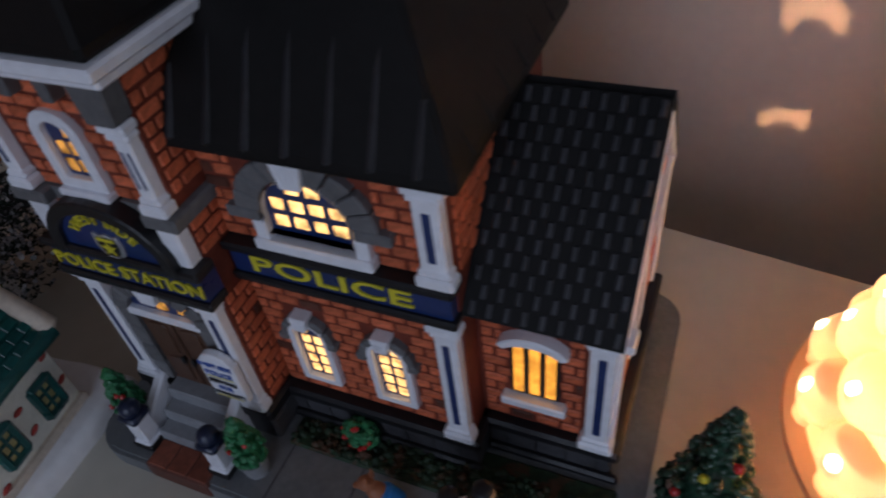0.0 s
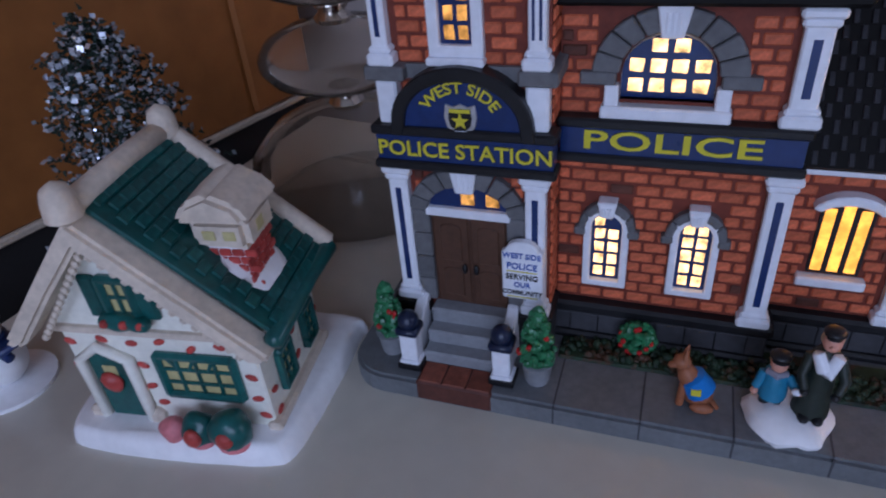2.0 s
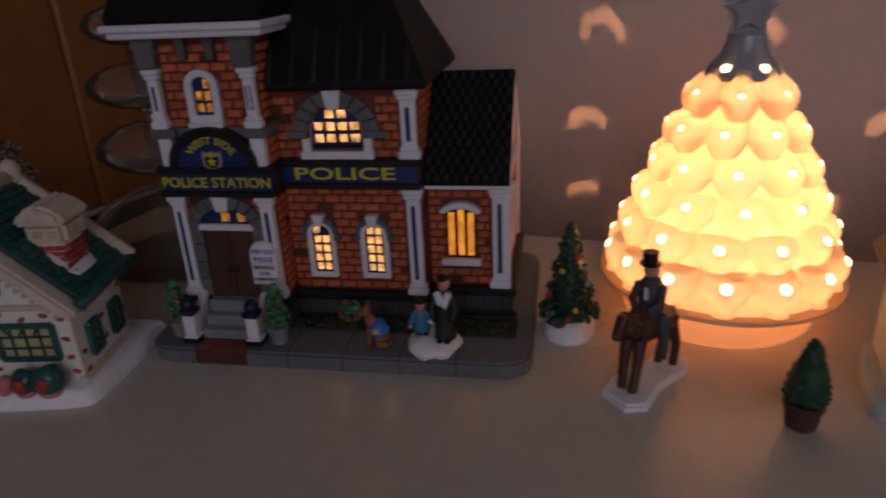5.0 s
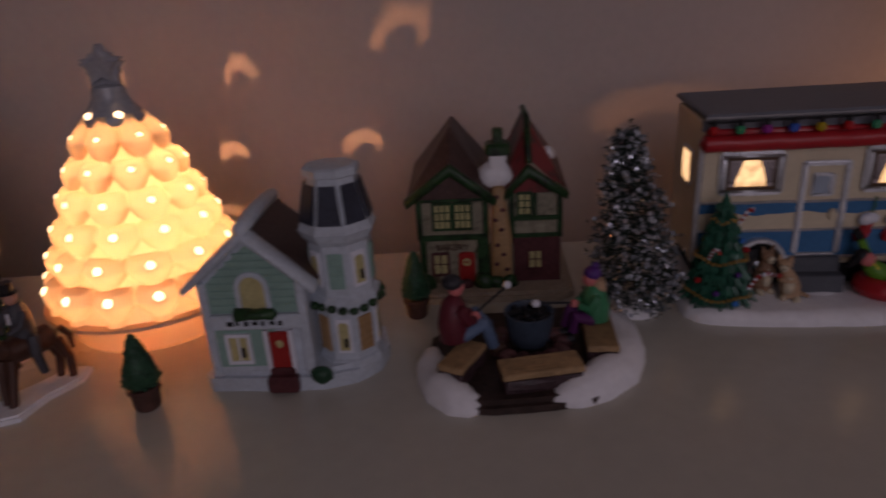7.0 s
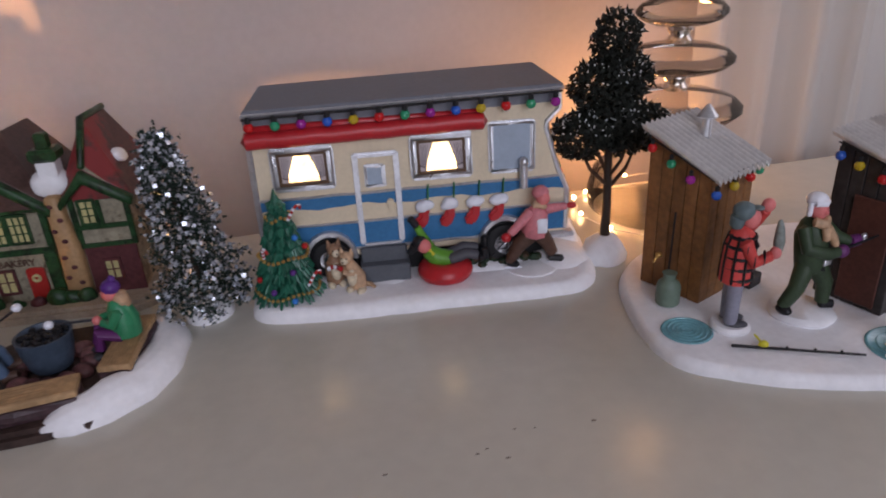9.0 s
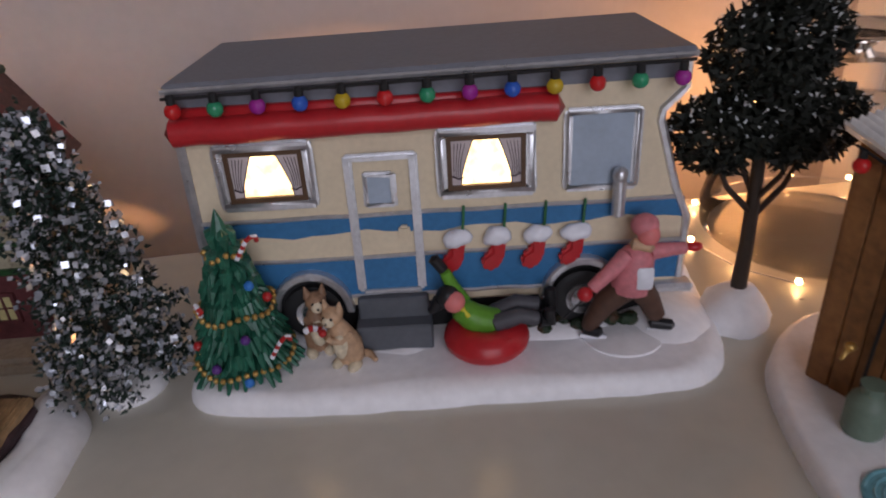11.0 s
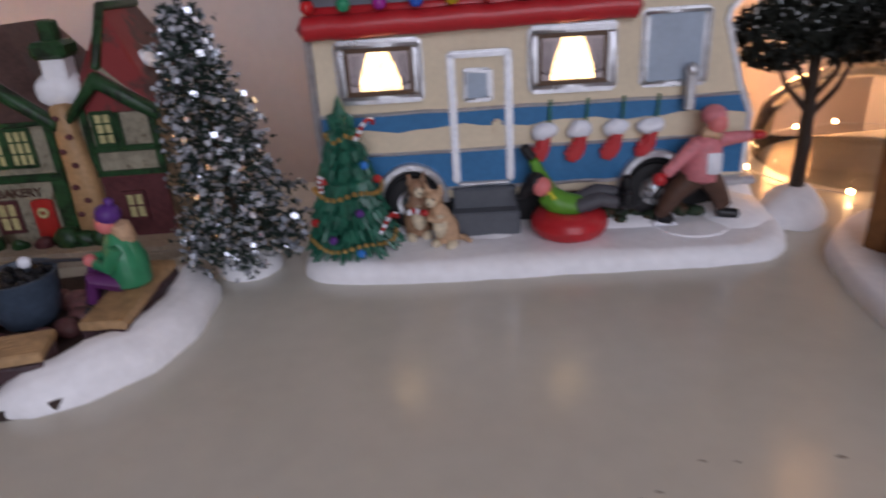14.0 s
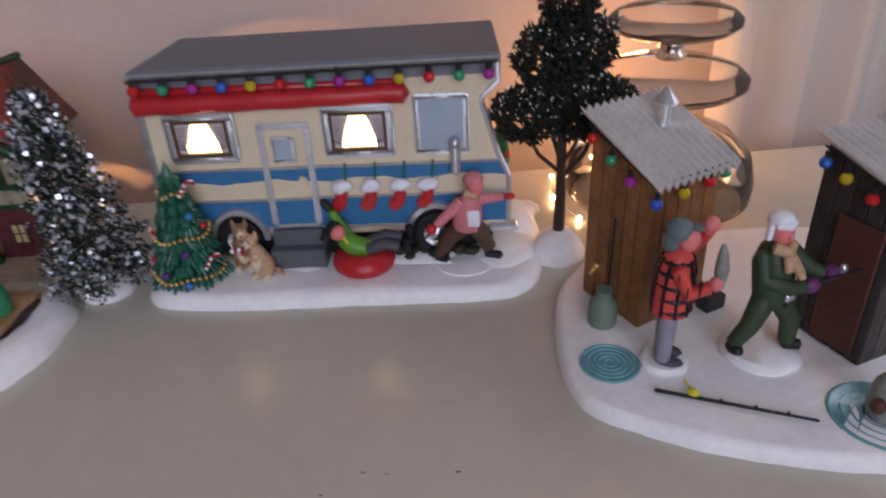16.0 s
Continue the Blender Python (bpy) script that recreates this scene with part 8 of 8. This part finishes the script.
def glass_lamp(x, y, label, discs):
    t = thing("glass_lamp", label, "lamp", x, y, 0, 0, "stacked glass lamps")
    part("foot", lathe([(0, 0), (5.6, 0), (6.1, 0.4), (6.2, 1.6), (5.8, 3.2), (4.4, 4.6), (2.4, 5.4), (1.2, 5.6), (0, 5.6)], 48), CRYSTAL, t, "thick clear glass foot", smooth=40)
    z = 5.6
    for r, h in discs:
        part("collar", lathe([(0, z), (0.9, z), (1.0, z + 0.25), (0.7, z + 0.6), (1.0, z + 0.95), (0.9, z + 1.2), (0, z + 1.2)], 20), CHROME, t, "ribbed chrome collar", smooth=50)
        z += 1.2
        part("disc", lathe([(0, z), (1.2, z), (r * 0.62, z + h * 0.06), (r * 0.88, z + h * 0.22), (r, z + h * 0.42), (r, z + h * 0.58), (r * 0.88, z + h * 0.78), (r * 0.62, z + h * 0.94), (1.2, z + h), (0, z + h)], 48), CRYSTAL, t, "clear rounded glass disc", smooth=40)
        z += h
    part("stem", lathe([(0, z), (0.8, z), (0.6, z + 1), (0.5, z + 6), (0, z + 6)], 16), CHROME, t, "chrome stem", smooth=50)
    part("shade", lathe([(9.5, z + 6), (6.5, z + 24), (6.4, z + 24), (9.4, z + 6)], 40, closed=False), SHEER, t, "pale fabric shade", smooth=60)
    return t, z


_l, _z = glass_lamp(65.3, 15.0, "lit lamp with a stem of stacked clear glass discs", ((4.9, 2.6), (4.0, 2.2), (3.2, 2.0)))
part("bulb", ball(0, 0, _z + 9, 1.6, 1.6, 2.2, 14, 10), lit("lamp_bulb", (1.0, 0.55, 0.2), 6.0), _l, "glowing warm bulb")
glass_lamp(-39.9, 12.0, "unlit lamp with a stem of stacked clear glass discs", ((4.3, 3.4), (4.0, 3.0), (3.4, 2.6)))
# a string of tiny warm lights coiled behind the lit lamp
_fl = thing("fairy_lights", "string of tiny warm lights lying round the glass lamp", "lights", 65.3, 15.0, 0)
_r = random.Random(5)
_pts = [(6.9 * math.cos(radians(a)) + _r.uniform(-0.4, 0.4), 6.9 * math.sin(radians(a)) + _r.uniform(-0.4, 0.4), 0.15 + _r.uniform(0, 0.5)) for a in range(20, 250, 23)]
part("wire", tube(_pts, 0.04, 4), SILVER, _fl)
FAIRY = lit("fairy_bulb", (1.0, 0.6, 0.25), 40.0)
for _p in _pts:
    part("bulb", ball(_p[0], _p[1], _p[2] + 0.12, 0.16, u=8, v=6), FAIRY, _fl)
_glow = point_lamp("fairy_glow", (1.0 * CM, 9.5 * CM, 3.5 * CM), 0.34, (1.0, 0.5, 0.18), 0.02)
_glow.parent = _fl

# ---- small white house with a green roof ----
hs = thing("snow_cottage", "white ceramic cottage with a pine green tiled roof and beige trim", "model building", -35.73, -6.40, 0, 16.8, size=1.036)
part("base", roughen(mound(smooth_line([(-4.5, -0.5), (-3.6, -1.15), (0, -1.3), (3.4, -1.1), (4.3, -0.5), (4.7, 2), (4.9, 5.4), (4.2, 6.5), (-4.2, 6.5), (-4.8, 5), (-4.8, 2)]), 0.85, 0.5), 0.06, 0.8), SNOW, hs, "white snowy base", smooth=70)
_w = part("wall", prism([(-3.5, 0.5), (3.55, 0.5), (3.6, 5.0), (-0.6, 9.2), (-3.55, 5.2)], 0, 4.9, 0.08), HOUSE_WHITE, hs, "antique white glazed wall")
part("sill_band", many(box(-3.8, 3.85, -0.25, 5.1, 4.85, 5.1, 0.08)), HOUSE_BEIGE, hs, "beige eave band")
part("plinth", many(box(-3.75, -2.95, -0.3, 0.2, 0.6, 1.2, 0.15), box(-1.3, -0.7, -0.35, 0.2, 0.6, 1.3, 0.2), box(3.3, 3.85, -0.2, 5.0, 0.6, 1.1, 0.1)), HOUSE_BEIGE, hs, "beige plinth")
_fp = (-0.65, 9.75)
part("bargeboard", roughen(finer(prism([(-5.1, 4.75), _fp, (4.6, 4.85), (4.25, 4.6), (3.8, 4.7), (-0.65, 8.75), (-4.3, 4.75), (-4.8, 4.4)], -0.85, 0.15, 0.15, 2), 1), 0.1, 1.1), HOUSE_BEIGE, hs, "beige snow-laden bargeboard", smooth=60)
for _i in range(14):
    for _s, _e in (((-3.6, 4.75), (-0.7, 8.4)), ((3.6, 4.5), (-0.6, 8.4))):
        _t = (_i + 0.5) / 14
        part("dentil", ball(_s[0] + (_e[0] - _s[0]) * _t, -0.6, _s[1] + (_e[1] - _s[1]) * _t + 0.1, 0.14, u=6, v=4), HOUSE_BEIGE, hs)


def roof_side(x_low, z_low, x_top, z_top, y0, y1, t):
    return prism([(x_low, z_low), (x_top, z_top), (x_top, z_top + t), (x_low, z_low + t)], y0, y1, 0.05)


_rr = part("roof", roof_side(4.6, 5.1, -0.6, 9.75, -0.1, 5.0, 0.25), TILE_GREEN, hs, "pine green tiled roof slope")
part("roof", roof_side(-5.0, 4.85, -0.6, 9.75, -0.1, 5.0, 0.25), TILE_GREEN, hs, "pine green tiled roof slope")
_tm = as_mesh("roof_tile", box(-0.27, 0.27, -0.2, 0.2, -0.05, 0.05, 0.04), TILE_GREEN)
_sl = math.degrees(math.atan2(5.0, -5.35))
for _k in range(15):
    for _q in range(11):
        _t = (_k + 0.5) / 15.5
        _y = 0.5 + _q * 0.54 + (0.27 if _k % 2 else 0)
        _x, _z = 4.6 - 5.2 * _t, 5.4 + 4.65 * _t
        if _y < 4.8 and not (1.6 < _x < 3.9 and 1.0 < _y < 3.4):
            _o = new("roof_tile", _tm)
            _o.parent = _rr
            _o.matrix_basis = pose(_x * CM, _y * CM, _z * CM, 0, 41.8, 0) @ pose(0, 0, 0.02 * CM, 4, 0, 90)
part("ridge", roughen(limb([(-0.6, -0.7, 9.95, 0.38), (-0.6, 2.5, 10.0, 0.35), (-0.6, 5.0, 9.95, 0.4)], 10), 0.12, 1.3), HOUSE_BEIGE, hs, "snowy beige ridge", smooth=60)
for _y in (-0.6, 4.9):
    part("finial", roughen(limb([(-0.6, _y, 9.8, 0.55), (-0.6, _y, 10.4, 0.5), (-0.6, _y, 10.7, 0.4)], 12), 0.08, 1.4), HOUSE_BEIGE, hs, "rounded snow finial", smooth=60)
part("back_bargeboard", roughen(limb([(-0.6, 5.0, 9.9, 0.35), (2.2, 5.0, 7.5, 0.35), (4.6, 5.0, 5.4, 0.4)], 10), 0.1, 1.1), HOUSE_BEIGE, hs, smooth=60)
part("eave", roughen(limb([(4.55, -0.3, 5.2, 0.34), (4.6, 3, 5.25, 0.26), (4.6, 4.9, 5.3, 0.34)], 10), 0.08, 1.3), TILE_GREEN, hs, "green glazed eave", smooth=60)
_c = part("chimney", box(2.05, 3.55, 1.4, 2.9, 4.8, 7.6, 0.08), SNOW, hs, "rose brick chimney with a stone cap")
_cb = [as_mesh("chimney_brick", box(-0.2, 0.2, -0.05, 0.05, -0.13, 0.13, 0.03), CHIM_BRICK)]
for _k in range(5):
    for _q in range(4):
        for _side in (0, 1):
            _o = new("chimney_brick", _cb[0])
            _o.parent = _c
            _u = -0.55 + _q * 0.44 - (0.2 if _k % 2 else 0)
            if _side == 0:
                _o.matrix_basis = pose((2.85 + _u) * CM, 1.38 * CM, (6.15 + _k * 0.3) * CM)
            else:
                _o.matrix_basis = pose(3.57 * CM, (2.1 + _u) * CM, (6.15 + _k * 0.3) * CM, 0, 0, 90)
part("chimney_cap", many(roughen(finer(box(1.8, 3.8, 1.15, 3.15, 7.5, 8.7, 0.25, 2), 1), 0.08, 1.2), roughen(finer(prism([(1.5, 8.6), (4.1, 8.6), (3.7, 9.3), (2.8, 9.7), (1.9, 9.3)], 0.9, 3.4, 0.2, 2), 1), 0.1, 1.0)), HOUSE_BEIGE, _c, "beige stone chimney cap", smooth=60)
for _p in ((2.5, 1.12, 8.1), (3.2, 1.12, 8.1)):
    part("cap_pane", box(_p[0] - 0.22, _p[0] + 0.22, 1.1, 1.16, 7.95, 8.3, 0.05), PANE_YELLOW, _c, "pale yellow pane")
part("cap_pane", box(3.78, 3.84, 1.8, 2.3, 7.9, 8.35, 0.05), PANE_YELLOW, _c)
part("roof_snow", roughen(ball(3.05, 2.1, 6.35, 1.5, 1.45, 0.5, 18, 10, (0, 42, 0)), 0.1, 1.0), SNOW, hs, "snow round the chimney", smooth=60)


def green_window(parent, outline, y, bars, name="window"):
    w = part(name, prism(outline, y - 0.06, y + 0.05), PANE_YELLOW, parent, "pale yellow window with green bars")
    n = len(outline)
    part("frame", many(*[limb([(*(outline[i][0], y - 0.08, outline[i][1]), 0.17), (*(outline[(i + 1) % n][0], y - 0.08, outline[(i + 1) % n][1]), 0.17)], 6) for i in range(n)]), TILE_GREEN, w, "green frame")
    for a, b in bars:
        part("bar", tube([(a[0], y - 0.1, a[1]), (b[0], y - 0.1, b[1])], 0.07), TILE_GREEN, w)
    return w


green_window(_w, [(-0.1, 2.2), (2.7, 2.2), (2.7, 4.0), (-0.1, 4.0)], 0, [((0.6, 2.2), (0.6, 4)), ((1.3, 2.2), (1.3, 4)), ((2.0, 2.2), (2.0, 4)), ((-0.1, 2.8), (2.7, 2.8)), ((-0.1, 3.4), (2.7, 3.4)), ((0.2, 4), (0.6, 3.4)), ((1.0, 3.4), (1.3, 4)), ((1.7, 3.4), (2.0, 4))])
green_window(_w, [(-1.0, 5.75), (0.0, 5.75), (0.0, 7.2), (-1.0, 7.2)], -0.05, [((-0.5, 5.75), (-0.5, 7.2)), ((-1, 6.5), (0, 6.5))])
for _x in (-1.5, 0.4):
    part("shutter", box(_x - 0.3, _x + 0.35, -0.2, 0.05, 5.6, 7.3, 0.1), TILE_GREEN, _w, "green shutter")
part("window_box", roughen(limb([(-1.3 + 0.2 * i, -0.3, 5.6, 0.27) for i in range(9)], 12), 0.14, 2.6), TILE_GREEN, _w, smooth=60)
for _x in (-1.1, -0.4, 0.2):
    part("berry", ball(_x, -0.52, 5.65, 0.16, u=7, v=5), CHIM_BRICK, _w)
_d = part("door", prism(arched(-2.85, -1.5, 0.75, 3.9, 0.45), -0.1, 0.05), TILE_GREEN, hs, "green arched door with a red wreath")
part("door_pane", box(-2.45, -1.9, -0.14, -0.05, 2.4, 3.3, 0.04), PANE_YELLOW, _d)
part("wreath", roughen(ball(-2.15, -0.2, 2.6, 0.42, 0.2, 0.45), 0.1, 2), CHIM_BRICK, _d, "red wreath", smooth=60)
part("porch_trim", many(limb([(-3.1, -0.15, 0.8, 0.2), (-3.1, -0.15, 3.6, 0.22), (-2.2, -0.15, 4.25, 0.22), (-1.2, -0.15, 3.7, 0.22), (-1.2, -0.15, 0.8, 0.2)], 8)), HOUSE_WHITE, hs, smooth=60)
for _y0 in (1.1, 3.3):
    _q = green_window(_w, [(_y0, 1.7), (_y0 + 0.9, 1.7), (_y0 + 0.9, 3.3), (_y0, 3.3)], 0, [((_y0 + 0.45, 1.7), (_y0 + 0.45, 3.3)), ((_y0, 2.2), (_y0 + 0.9, 2.2)), ((_y0, 2.75), (_y0 + 0.9, 2.75))])
    _q.matrix_basis = pose(3.6 * CM, 0, 0, 0, 0, 90)
_r = random.Random(6)
for _x, _z in ((-3.3, 4.3), (-2.0, 4.5), (-0.9, 4.4), (0.2, 4.55), (1.3, 4.3), (2.4, 4.5), (3.2, 4.3), (3.2, 3.2), (3.2, 2.2), (-0.8, 3.4), (-0.8, 2.4), (-3.4, 3.2), (3.3, 1.4), (-0.6, 1.6)):
    part("candy_dab", ball(_x, -0.03, _z, 0.24, 0.08, 0.13, 8, 5, (0, _r.uniform(-40, 40), 0)), CHIM_BRICK, _w, "painted red dab")
for _y, _z in ((0.5, 4.3), (1.4, 4.1), (2.7, 4.4), (2.6, 3.1), (4.6, 3.9), (0.5, 2.2), (2.6, 1.9), (0.5, 1.2), (4.6, 2.4)):
    part("candy_dab", ball(3.6, _y, _z, 0.08, 0.24, 0.13, 8, 5, (_r.uniform(-40, 40), 0, 0)), CHIM_BRICK, _w, "painted red dab")
for _x, _s, _m, _l in ((1.15, 0.68, TILE_GREEN, "green shrub"), (2.35, 0.8, TILE_GREEN, "green shrub"), (0.1, 0.5, PINK, "rose bundle")):
    _b = part("shrub", roughen(ball(_x, -0.85, 0.75 + _s * 0.85, _s, _s * 0.8, _s * 1.05, 16, 12), 0.12, 2, _x), _m, hs, _l, smooth=60)
    if _m is TILE_GREEN:
        part("ribbon", roughen(ball(_x, -1.35, 0.85 + _s * 0.8, 0.32, 0.22, 0.36), 0.05, 2), CHIM_BRICK, _b, "red bow")
        part("pot", ball(_x, -0.9, 0.85, _s * 0.75, _s * 0.6, 0.3), PINK, _b, "pink pot")

# ---- snowman at the edge ----
figurine("snowman_figurine", "white snowman figurine with a red hat and navy coat", "figurine", [
    (0, lathe([(0, 0), (2.2, 0), (2.2, 0.2), (0, 0.45)], 24)), (0, ball(0, 0, 1.5, 1.35, 1.3, 1.25, 20, 14)), (0, ball(0, 0, 3.3, 0.85, 0.85, 0.8, 18, 12)), (1, ball(0, 0.05, 2.35, 1.12, 1.06, 0.62, 20, 12)), (1, limb([(0.9, -0.3, 2.4, 0.3), (1.5, -0.5, 2.2, 0.24)])), (1, limb([(-0.9, -0.3, 2.4, 0.3), (-1.4, -0.6, 2.1, 0.24)])), (1, lathe([(0.75, 2.75), (0.95, 2.9), (0.85, 3.05)], 20, closed=False)), (1, limb([(0.5, -0.7, 2.8, 0.22), (1.2, -0.5, 2.5, 0.22), (1.9, -0.2, 2.9, 0.16)])),
    (2, ball(0, 0, 3.8, 0.85, 0.85, 0.55, 16, 10)), (3, ball(0, 0, 4.5, 0.3)), (3, lathe([(0.82, 3.6), (0.98, 3.7), (0.82, 3.85)], 20, closed=False)), (2, limb([(0, -0.8, 3.3, 0.12), (0, -1.2, 3.25, 0.04)]))], [SNOW, NAVY, BERRY, WHITE], -45.3, -7.6, 0, 17).scale = (0.89, 0.89, 0.89)
